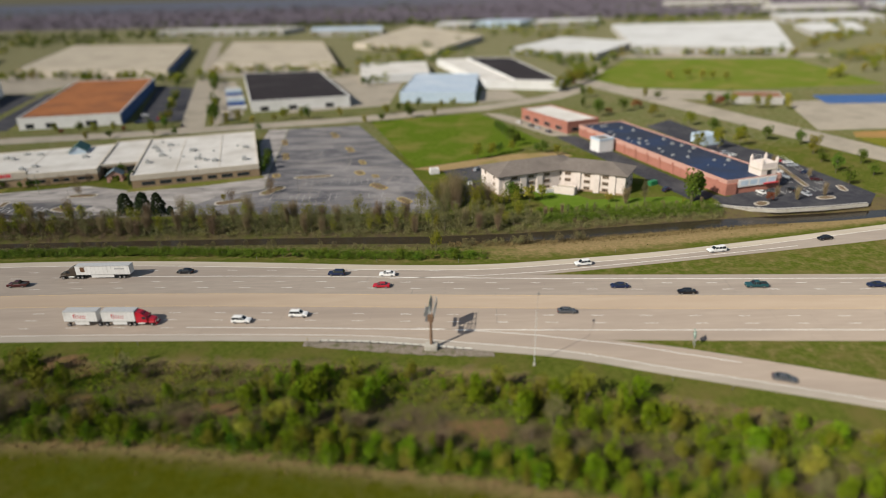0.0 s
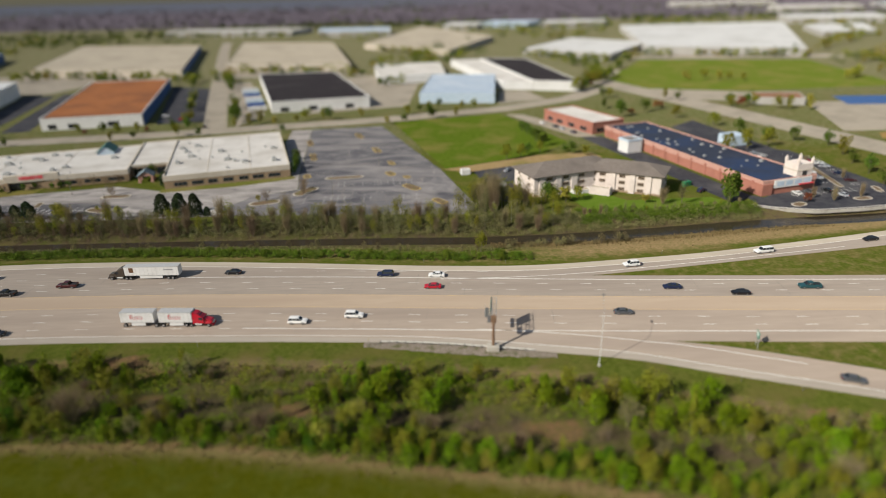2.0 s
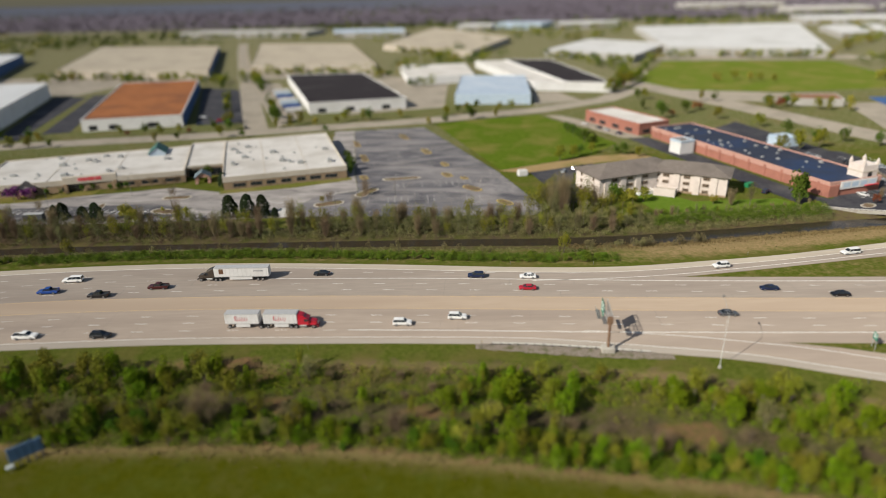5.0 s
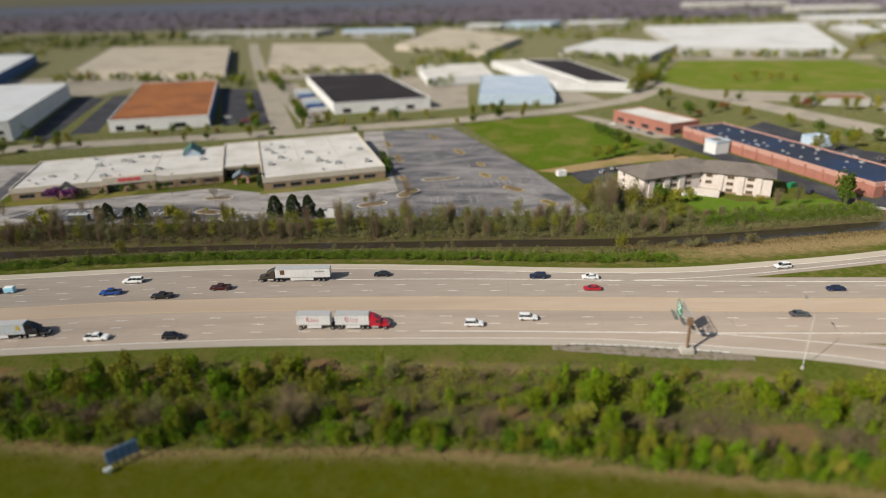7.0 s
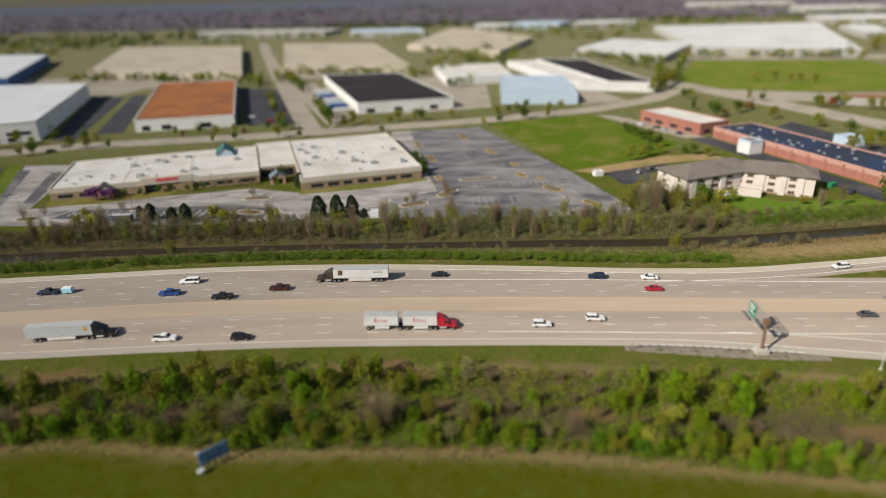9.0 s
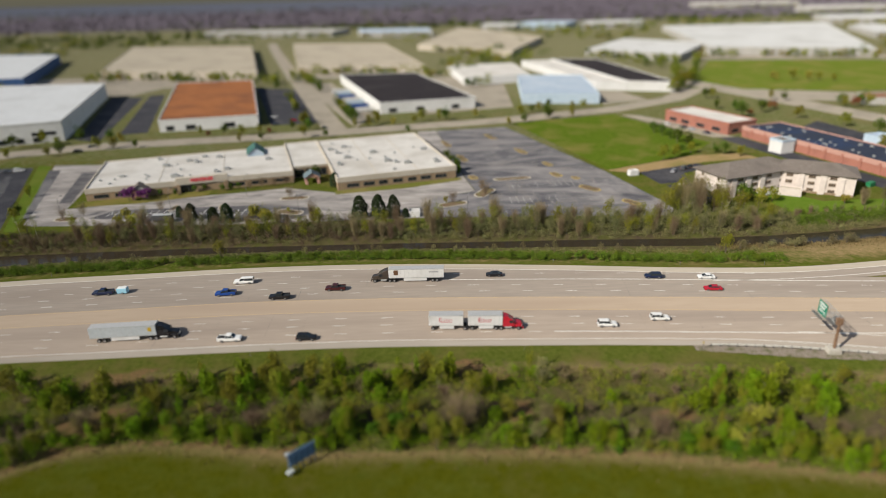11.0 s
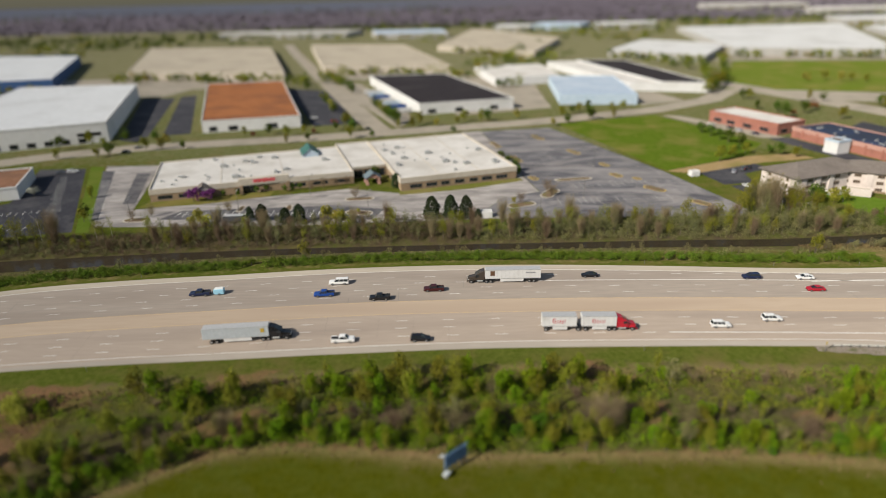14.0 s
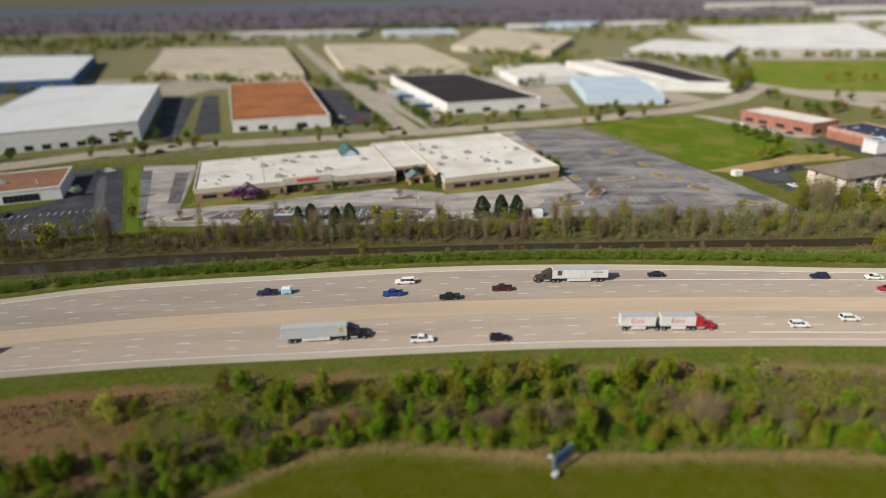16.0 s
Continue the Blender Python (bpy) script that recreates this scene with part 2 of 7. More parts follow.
CONC_BLOCK = mat("cast_concrete", (0.40, 0.37, 0.32), (0.47, 0.44, 0.385), 1.2, 0.9, (0.33, 0.30, 0.26), 0.4, 0.5, bump=0.1)
SIGN_G = plain("sign_green", (0.0, 0.21, 0.13), 0.45)
SIGN_W = plain("sign_white", (0.75, 0.75, 0.72), 0.5)
SIGN_BACK = plain("sign_back_aluminium", (0.055, 0.055, 0.055), 0.5, metal=0.3)
BOARD_BLUE = mat("board_blue", (0.13, 0.23, 0.38), (0.18, 0.29, 0.45), 1.0, 0.6)
RED = plain("red_sign", (0.62, 0.06, 0.07), 0.5)
RUBBER = plain("tyre_rubber", (0.018, 0.018, 0.018), 0.85)
RIM = plain("wheel_rim", (0.45, 0.45, 0.46), 0.35, metal=0.8)
LAMP_R = plain("tail_lamp", (0.30, 0.012, 0.010), 0.25)
LAMP_W = plain("head_lamp", (0.75, 0.75, 0.72), 0.2)
TRAILER = mat("trailer_white", (0.595, 0.586, 0.574), (0.654, 0.646, 0.633), 0.6, 0.45, (0.527, 0.514, 0.497), 0.3, 0.4)
TRAILER_TOP = plain("trailer_roof", (0.42, 0.42, 0.42), 0.5)
TRIM = plain("black_trim", (0.025, 0.025, 0.025), 0.6)
PAINTS = {k: plain("car_paint_" + k, c, 0.22, spec=0.6, spread=0.03) for k, c in {
    "white": (0.78, 0.77, 0.75), "black": (0.012, 0.012, 0.014), "silver": (0.42, 0.44, 0.47), "red": (0.42, 0.015, 0.030), "navy": (0.014, 0.022, 0.060),
    "grey": (0.085, 0.088, 0.095), "teal": (0.020, 0.075, 0.085), "blue": (0.015, 0.060, 0.26), "maroon": (0.060, 0.012, 0.012), "brown": (0.055, 0.042, 0.032), "sky": (0.30, 0.56, 0.70)}.items()}


# ---- mesh helpers ----
class Geo:
    def __init__(self):
        self.v, self.f = [], []

    def add(self, verts, faces):
        k = len(self.v)
        self.v += [tuple(p) for p in verts]
        self.f += [tuple(i + k for i in q) for q in faces]
        return self

    def box(self, c, s, rz=0.0, ch=0.0):
        """A box about c of size s; ch chamfers its upright and top edges."""
        x, y, z = s[0] / 2, s[1] / 2, s[2] / 2
        if ch <= 0:
            ring = [[(-x, -y), (x, -y), (x, y), (-x, y)]] * 2
            zs = [-z, z]
        else:
            def oct(a, b, e):
                return [(-a + e, -b), (a - e, -b), (a, -b + e), (a, b - e), (a - e, b), (-a + e, b), (-a, b - e), (-a, -b + e)]
            ring = [oct(x, y, ch), oct(x, y, ch), oct(x - ch, y - ch, ch * 0.6)]
            zs = [-z, z - ch, z]
        return self.loft([[(p[0], p[1], h) for p in r] for r, h in zip(ring, zs)], pose(*c, 0, 0, rz))

    def loft(self, rings, m=None, caps=True):
        n = len(rings[0])
        verts = [Vector(p) for r in rings for p in r]
        if m is not None:
            verts = [m @ p for p in verts]
        faces = []
        for i in range(len(rings) - 1):
            for j in range(n):
                a, b = i * n + j, i * n + (j + 1) % n
                faces.append((a, b, b + n, a + n))
        if caps:
            faces.append(tuple(reversed(range(n))))
            faces.append(tuple(range((len(rings) - 1) * n, len(rings) * n)))
        return self.add(verts, faces)

    def tube(self, a, b, r0, r1=None, n=8):
        a, b = Vector(a), Vector(b)
        q = (b - a).to_track_quat("Z", "Y")
        r1 = r0 if r1 is None else r1
        return self.loft([[a + q @ Vector((r0 * math.cos(k * 2 * math.pi / n), r0 * math.sin(k * 2 * math.pi / n), 0)) for k in range(n)],
                          [b + q @ Vector((r1 * math.cos(k * 2 * math.pi / n), r1 * math.sin(k * 2 * math.pi / n), 0)) for k in range(n)]])

    def prism(self, poly, z0, z1):
        return self.loft([[(x, y, z0) for x, y in poly], [(x, y, z1) for x, y in poly]])

    def mesh(self, name, *mats):
        me = bpy.data.meshes.new(name)
        me.from_pydata(self.v, [], self.f)
        for m in mats:
            me.materials.append(m)
        me.update()
        return me


def part(name, geo, material, parent=None, label=""):
    ob = new(name, geo.mesh(name, material) if isinstance(geo, Geo) else geo)
    ob.parent = parent
    return tagged(ob, label)


def thing(name, label, category, group="", kind="", at=None):
    ob = new(name)
    ob.empty_display_size = 0.5
    if at is not None:
        ob.matrix_basis = at
    return tagged(ob, label, category, group, kind)


def setting(name, geo, material, label=""):
    return tagged(new(name, geo.mesh(name, material)), label, kind="structure")


def curve_of(points):
    """A smooth curve y(x) through the points."""
    xs = [p[0] for p in points]
    ys = [p[1] for p in points]
    n = len(xs)
    d = [(ys[i + 1] - ys[i]) / (xs[i + 1] - xs[i]) for i in range(n - 1)]
    m = [d[0]] + [(d[i - 1] * (xs[i + 1] - xs[i]) + d[i] * (xs[i] - xs[i - 1])) / (xs[i + 1] - xs[i - 1]) for i in range(1, n - 1)] + [d[-1]]

    def f(x):
        if x <= xs[0]:
            return ys[0] + m[0] * (x - xs[0])
        if x >= xs[-1]:
            return ys[-1] + m[-1] * (x - xs[-1])
        i = max(k for k in range(n - 1) if xs[k] <= x)
        h = xs[i + 1] - xs[i]
        t = (x - xs[i]) / h
        return ((2 * t ** 3 - 3 * t ** 2 + 1) * ys[i] + (t ** 3 - 2 * t ** 2 + t) * h * m[i] + (-2 * t ** 3 + 3 * t ** 2) * ys[i + 1] + (t ** 3 - t ** 2) * h * m[i + 1])
    return f


def smooth(t):
    t = min(1.0, max(0.0, t))
    return t * t * (3 - 2 * t)


# ---- the lie of the land ----
mid = curve_of([(-900, -110), (-600, 40), (-450, 94), (-350, 122), (-255, 140.6), (-222, 145.7), (-181, 149.1), (-151, 151.4), (-102, 152.1), (-45, 150.2), (-7, 148.0), (35, 145.8), (110, 142.7), (300, 137), (900, 120)])
near_edge = curve_of([(-900, -132), (-600, 18.5), (-450, 72.5), (-350, 100.5), (-243, 122.7), (-213, 125.9), (-177, 127.9), (-139, 129.9), (-109, 130.7), (-78, 130.2), (-40, 128.9), (-23, 127.9), (6.7, 123.2), (28.8, 118.6), (45.1, 112.8), (60.5, 107.6), (83.3, 99.8), (130, 81), (200, 50), (420, -60)])
ramp_near_top = curve_of([(-45, 131.2), (0, 128.9), (41.2, 125.8), (50.6, 123.4), (65.3, 118.3), (89.1, 109.1), (140, 88), (210, 57), (430, -50)])
far_edge = curve_of([(-900, -83), (-600, 67), (-450, 120), (-350, 148), (-269, 162.8), (-246, 169.1), (-220, 172.9), (-187, 175.7), (-156, 178.3), (-124, 179.2), (-97, 178.4), (-53, 175.1), (-18, 171.8), (9.9, 170.9), (40.6, 174.2), (59.8, 176.9), (90.6, 183.3), (146, 196.6), (300, 235), (520, 292)])
ramp_far_low = curve_of([(-60, 167.8), (0, 165.1), (24, 163.0), (38.6, 165.1), (82, 172.9), (138, 183.8), (300, 220), (520, 274)])
water_near = curve_of([(-900, -40), (-600, 100), (-400, 170), (-289, 190.8), (-243, 196.2), (-194, 202.0), (-120, 203.5), (-50, 202.5), (11, 201.0), (33, 201.6), (62, 205.2), (104, 211.2), (162, 217.0), (300, 240), (600, 300)])
water_far = curve_of([(-900, -30), (-600, 110), (-400, 179), (-295, 198.8), (-246, 203.5), (-218, 205.2), (-120, 207.5), (-50, 207.0), (11, 206.5), (34, 208.3), (64, 212.3), (107, 218.1), (167, 224.2), (300, 248), (600, 308)])
brush_top = curve_of([(-500, 30), (-320, 95), (-237, 112), (-209, 116.0), (-165, 119.5), (-114, 121.5), (-51, 119.5), (0, 114.5), (35.6, 106), (80, 91), (130, 70), (220, 32)])
brush_low = curve_of([(-500, -20), (-320, 50), (-230, 74), (-183, 88.5), (-174, 95.0), (-119, 97.3), (-54, 94.7), (-21, 89.3), (10, 83.7), (28, 79.4), (80, 60), (150, 25)])
FAR_Z, NEAR_Z, WATER_Z = -3.0, -1.5, -5.0


def ground_z(x, y):
    lo, hi = near_edge(x), far_edge(x)
    if y < lo:
        return -0.15 + (NEAR_Z + 0.15) * smooth((lo - y) / 14.0)
    if y <= hi:
        return -0.15
    wn_, wf_ = water_near(x), water_far(x)
    if y < wn_:
        t = (y - hi) / max(wn_ - hi, 1.0)
        return -0.15 + (WATER_Z - 0.1 + 0.15) * (0.25 * t + 0.75 * smooth((t - 0.35) / 0.65))
    if y <= wf_:
        return WATER_Z - 0.1 - 0.9 * math.sin(math.pi * (y - wn_) / max(wf_ - wn_, 0.5))
    return WATER_Z - 0.1 + (FAR_Z - WATER_Z + 0.1) * smooth((y - wf_) / 7.0)


def open_spot(x, y):
    """Below zero where the brush gives way to dry open ground."""
    return 0.40 + 0.14 * smooth((x + 60) / 40.0) + noise.noise(Vector((x * 0.062, y * 0.105, 5.5))) + 0.35 * noise.noise(Vector((x * 0.19, y * 0.24, 1.5)))


def ground_tags(x, y):
    """dry, lush, soil, far, field, haze, blue, russet: how much of each colours the ground; haze and blue are distance
    haze put into that colour.
    """
    lo, hi, wn_, wf_ = near_edge(x), far_edge(x), water_near(x), water_far(x)
    bt, bl = brush_top(x), brush_low(x)
    dry = lush = soil = far = field = haze = blue = russet = 0.0
    if y < bl - 1:
        lush = 0.75 * smooth((bl - y) / 6.0)
        russet = 0.75 * (1 - smooth(abs(y - bl) / 3.5))
        dry = 0.60 * (1 - smooth(abs(y - bl + 2.5) / 6.5)) + 0.10 + 0.22 * noise.noise(Vector((x * 0.03, y * 0.06, 6.6)))
    elif y < bt + 4:
        dry = 0.08 + 0.50 * (1 - smooth(abs(y - bt - 1) / 4.0)) + 0.30 * noise.noise(Vector((x * 0.05, y * 0.09, 3.1)))
        soil = 0.30 + 0.35 * (1 - smooth(abs(y - (bt + bl) / 2 + 2) / 9.0))
        if x < -205 and y > 90:
            soil = 0.30
            russet = 0.85
        elif open_spot(x, y) < 0:
            soil *= 0.6
            russet = 0.65
    elif lo < y < hi and x > 15:
        dry = 0.24
    elif hi + 2 < y < wn_:
        right = smooth((x + 5) / 45.0)
        t = (y - hi) / max(wn_ - hi, 1)
        dry = (0.22 + 0.70 * smooth((t - 0.08) / 0.25)) * right + 0.25 * (1 - right)
        soil = 0.55 * (1 - right) * smooth((t - 0.55) / 0.3)
    elif wn_ <= y < wf_ + 16:
        soil = 0.6 * (1 - smooth((y - wf_ - 6) / 10))
        dry = 0.25 + 0.3 * smooth((x - 20) / 40) * (1 - smooth((y - wf_ - 4) / 8))
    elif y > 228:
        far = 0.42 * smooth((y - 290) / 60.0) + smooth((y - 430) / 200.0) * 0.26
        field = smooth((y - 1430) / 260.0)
        # tint the plain by distance, paler right and bluer left, like haze
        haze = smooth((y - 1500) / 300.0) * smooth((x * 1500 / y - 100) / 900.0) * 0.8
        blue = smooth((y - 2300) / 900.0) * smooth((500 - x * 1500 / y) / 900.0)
        if 120 < x < 420 and y < 520:
            dry = 0.16
    return dry, lush, soil, far, field, haze, blue, russet


def ground_sheet():
    xs = [-30000, -14000, -8000, -5200, -3800, -2800, -2000, -1500, -1100, -850, -650, -520, -440] + list(np.arange(-380, 211, 3.0)) + [225, 245, 275, 320, 400, 520, 680, 900, 1200, 1600, 2200, 3000, 4000, 5200, 8000, 14000, 30000]
    ys = [-900, -500, -250, -100, -30, 10, 35] + list(np.arange(50, 232, 1.5)) + list(np.arange(234, 440, 8.0)) + [450, 480, 520, 570, 640, 720, 820, 950, 1100, 1300, 1500, 1650, 1800, 2100, 2600, 3300, 4200, 5600, 8000, 14000, 30000]
    g = Geo()
    tags = []
    for y in ys:
        for x in xs:
            inside = -600 < x < 420
            z = ground_z(x, y) if inside else (FAR_Z if y > 250 else ground_z(max(-600, min(420, x)), y))
            if y > 60 and y < near_edge(x) and inside:
                z += 0.10 * noise.noise(Vector((x * 0.12, y * 0.12, 0.7)))
            g.v.append((float(x), float(y), z))
            tags.append(ground_tags(x, y))
    w = len(xs)
    for j in range(len(ys) - 1):
        for i in range(w - 1):
            a = j * w + i
            g.f.append((a, a + 1, a + w + 1, a + w))
    me = g.mesh("ground", GRASS)
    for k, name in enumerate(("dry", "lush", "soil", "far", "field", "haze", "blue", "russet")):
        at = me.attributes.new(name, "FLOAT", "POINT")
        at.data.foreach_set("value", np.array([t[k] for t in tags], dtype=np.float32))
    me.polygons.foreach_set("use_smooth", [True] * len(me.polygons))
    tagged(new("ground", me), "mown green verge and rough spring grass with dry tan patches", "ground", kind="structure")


ground_sheet()


def ribbon(name, x0, x1, lo, hi, z, material, label="", step=4.0, depth=0.25, cells=3):
    """A strip of paving between two curves, with a kerb of its own thickness."""
    g = Geo()
    n = max(2, int(round((x1 - x0) / step)))
    w = cells + 3
    for i in range(n + 1):
        x = x0 + (x1 - x0) * i / n
        a, b = lo(x), hi(x)
        g.v.append((x, a, z - depth))
        for k in range(cells + 1):
            g.v.append((x, a + (b - a) * k / cells, z))
        g.v.append((x, b, z - depth))
    for i in range(n):
        for k in range(w - 1):
            p = i * w + k
            g.f.append((p, p + w, p + w + 1, p + 1))
    return setting(name, g, material, label)


def line(name, x0, x1, at, width, material, label, dash=0.0, phase=0.0, z=0.006):
    """A painted line along a curve, unbroken or in dashes 3.05 m long."""
    g = Geo()
    step = 3.05 if dash else 4.0
    x = x0 + phase
    while x < x1:
        e = min(x + step, x1)
        s = (at(e) - at(x)) / max(e - x, 0.01)
        n = Vector((-s, 1)).normalized() * (width / 2)
        g.add([(x - n.x, at(x) - n.y, z), (e - n.x, at(e) - n.y, z), (e + n.x, at(e) + n.y, z), (x + n.x, at(x) + n.y, z)], [(0, 1, 2, 3)])
        x += dash or step
    return setting(name, g, material, label)


def off(d):
    return lambda x: mid(x) + d


def main_low(x):
    return mid(x) - 19.0


def main_high(x):
    return mid(x) + 16.8


def far_low(x):
    return main_high(x) if x < 20 else max(main_high(x), ramp_far_low(x))


def near_high(x):
    return main_low(x) if x < 38 else min(main_low(x), ramp_near_top(x))


ribbon("road_near", -880, 900, main_low, off(-3.55), 0.0, CONC, "worn pale concrete motorway lanes")
ribbon("road_median", -880, 900, off(-3.55), off(3.55), 0.0, CONC_MED, "flush tan concrete median strip")
ribbon("road_far", -880, 900, off(3.55), main_high, 0.0, CONC_FAR, "worn grey concrete motorway lanes")
ribbon("road_shoulder_near", -880, 410, near_edge, lambda x: min(near_edge(x) + 2.9, near_high(x) - 0.02), 0.0, CONC_EDGE, "pale concrete hard shoulder")
ribbon("road_ramp_near", -40, 410, lambda x: min(near_edge(x) + 2.9, near_high(x) - 0.02), near_high, 0.0, CONC, "concrete slip road", cells=2)
ribbon("road_ramp_far", -880, 510, far_low, lambda x: far_edge(x) - 3.4, 0.0, CONC_FAR, "concrete slip road joining the motorway", cells=2)
ribbon("road_shoulder_far", -880, 510, lambda x: far_edge(x) - 3.4, far_edge, 0.0, CONC_SH, "pale cream concrete hard shoulder")

PERIOD = 12.19
for d, ph in ((7.5, 4.0), (11.4, 1.0)):
    line("lane_marking_far", -600, 700, off(d), 0.135, PAINT_W, "white broken lane line", PERIOD, ph)
line("lane_marking_far", -600, -93, off(15.0), 0.135, PAINT_W, "white broken lane line", PERIOD, 6.0)
line("lane_marking_far", -600, 2, off(19.1), 0.13, PAINT_W, "white broken lane line", PERIOD, 9.0)
line("edge_line_far", -92.5, 700, lambda x: mid(x) + 15.0 - 0.9 * smooth((x + 60) / 110), 0.24, PAINT_W, "white solid line")
line("edge_line_far", -17, 110, lambda x: 162.4 if x < -17 else curve_of([(-17, 162.5), (6, 163.0), (27, 165.0), (45, 168.0), (82, 174.8), (138, 186.0)])(x), 0.19, PAINT_W, "white gore line of the slip road")
line("edge_line_far", -600, 500, lambda x: far_edge(x) - 3.5, 0.16, PAINT_W, "white edge line")
line("edge_line_median", -600, 700, off(3.6), 0.16, PAINT_Y, "faded yellow edge line")
line("edge_line_median", -600, 700, off(-3.6), 0.16, PAINT_Y, "faded yellow edge line")
for d, ph in ((-7.25, 2.0), (-11.0, 2.2)):
    line("lane_marking_near", -600, 700, off(d), 0.135, PAINT_W, "white broken lane line", PERIOD, ph)
line("lane_marking_near", -600, -68, off(-15.0), 0.135, PAINT_W, "white broken lane line", PERIOD, 3.0)
line("edge_line_near", -66.5, 700, lambda x: mid(x) - 14.9 + 0.8 * smooth((x + 20) / 110), 0.24, PAINT_W, "white solid line")
line("edge_line_near", -8, 64, curve_of([(-8, 133.7), (4.5, 132.2), (20.9, 129.3), (30.5, 126.9), (42.5, 123.9), (52, 120.4), (64, 116.2)]), 0.19, PAINT_W, "white gore line of the slip road")
line("edge_line_near", -600, 400, lambda x: near_edge(x) + 2.85, 0.16, PAINT_W, "white edge line")


def slab_joints():
    """Sealed joints across the slabs, with some darker repaired ones."""
    rng = random.Random(5)
    g = Geo()
    x = -420.0
    while x < 330:
        s = (mid(x + 1) - mid(x - 1)) / 2
        for a, b in ((-19, -3.6), (3.6, 16.7)):
            if rng.random() < 0.45:
                w = rng.choice((0.03, 0.04, 0.05, 0.11))
                t0, t1 = sorted((rng.uniform(a, b), rng.choice((a, b))))
                g.add([(x - s * t0, mid(x) + t0, 0.004), (x + w - s * t0, mid(x) + t0, 0.004), (x + w - s * t1, mid(x) + t1, 0.004), (x - s * t1, mid(x) + t1, 0.004)], [(0, 1, 2, 3)])
        x += 4.6
    tagged(part("slab_joint", g, SEAL), "dark sealed joints across the concrete slabs", "road joint", kind="structure")


slab_joints()
# darker four-cornered patch over the lanes, slanted at its right end
g = Geo()
g.add([(-248.5, 136.3, 0.004), (-300, 128.0, 0.004), (-300, 118.5, 0.004), (-252.0, 127.5, 0.004)], [(0, 1, 2, 3)])
setting("road_patch", g, ASPH_DARK, "dark stretch of the lanes with a slanted end")
ribbon("water", -640, 430, lambda x: water_near(x) - 0.9, lambda x: water_far(x) + 0.9, WATER_Z, WATER, "still brown creek water", depth=0.05)


def patch(name, poly, material, z=None, label="", thick=0.12):
    g = Geo()
    z = FAR_Z + 0.03 if z is None else z
    if sum((poly[i][0] * poly[(i + 1) % len(poly)][1] - poly[(i + 1) % len(poly)][0] * poly[i][1]) for i in range(len(poly))) < 0:
        poly = poly[::-1]
    g.prism(poly, z - thick, z)
    return setting(name, g, material, label)


def strip(name, pts, width, material, z=None, label=""):
    """A street of even width along a run of points."""
    g = Geo()
    z = FAR_Z + 0.05 if z is None else z
    rows = []
    for i, p in enumerate(pts):
        a, b = Vector(pts[max(0, i - 1)]), Vector(pts[min(len(pts) - 1, i + 1)])
        n = (b - a).normalized() * (width / 2)
        rows.append([(p[0] + n.y, p[1] - n.x, z), (p[0] - n.y, p[1] + n.x, z), (p[0] - n.y, p[1] + n.x, z - 0.15), (p[0] + n.y, p[1] - n.x, z - 0.15)])
    g.loft(rows)
    return setting(name, g, material, label)


# streets and parking grounds beyond the creek
strip("street_cross", [(-520, 275), (-450, 295), (-382, 322), (-343, 346), (-305, 362), (-192, 381), (-61, 412), (24, 443), (80, 480), (126, 541), (150, 640)], 18, STREET, label="pale concrete street between grass verges")
strip("street_north", [(-161, 392), (-205, 530), (-257, 694), (-330, 930), (-380, 1100)], 15, STREET, z=FAR_Z + 0.09, label="pale concrete street between grass verges")
strip("street_right", [(120, 566), (152, 478), (186, 380), (214, 296), (246, 225)], 24, STREET, z=FAR_Z + 0.13, label="pale concrete street between grass verges")
patch("parking_main", [(-8, 226), (-3, 232), (-4, 240), (-17, 288), (-55, 393), (-98, 387), (-90, 330), (-84, 284), (-80, 262), (-98, 252), (-104, 240), (-98, 229)], ASPH_OLD, label="cracked old asphalt parking ground")
patch("parking_main_drive", [(-98.2, 229), (-104.2, 240), (-98.2, 252), (-80.3, 262.2), (-84.3, 284), (-90.3, 330), (-98.3, 387), (-110, 386), (-106, 350), (-86.5, 281), (-142, 264), (-165, 272), (-252, 249), (-254, 258), (-266, 306), (-271, 321), (-299, 322), (-258, 229), (-180, 226)], ASPH_PALE, label="pale worn drive along the store")
patch("parking_front", [(-236, 236), (-150, 231), (-146, 243), (-168, 248.5), (-230, 246.5)], ASPH_BAY, z=FAR_Z + 0.06, label="dark worn asphalt parking bays")
patch("parking_side", [(-254.5, 257), (-260, 257), (-276, 306), (-269, 306)], ASPH_BAY, z=FAR_Z + 0.06, label="dark worn asphalt parking bays")
patch("parking_side", [(-268, 238), (-261, 238), (-290, 312), (-297, 312)], ASPH_BAY, z=FAR_Z + 0.06, label="dark worn asphalt parking bays")
patch("parking_left", [(-332, 318), (-308, 318), (-264, 224), (-306, 217), (-345, 230), (-312, 262)], ASPH_DARK, label="dark asphalt parking ground")
# the white hall's cast shadow, laid as a strip of dark paving colour
patch("parking_white_hall", [(-322, 384), (-304, 377), (-352, 548), (-382, 552)], ASPH_DARK, label="dark strip beside the white hall, coloured as its cast shadow")
patch("parking_orange_hall", [(-208, 415), (-176, 420), (-222, 570), (-266, 590)], ASPH_DARK, label="dark asphalt yard")
patch("parking_orange_left", [(-300, 395), (-284, 400), (-338, 560), (-350, 556)], ASPH_DARK, z=FAR_Z + 0.06, label="dark asphalt yard behind the hall")
patch("parking_black_hall", [(-150, 400), (-142, 440), (-200, 610), (-225, 600)], STREET, z=FAR_Z + 0.03, label="pale paved yard between halls")
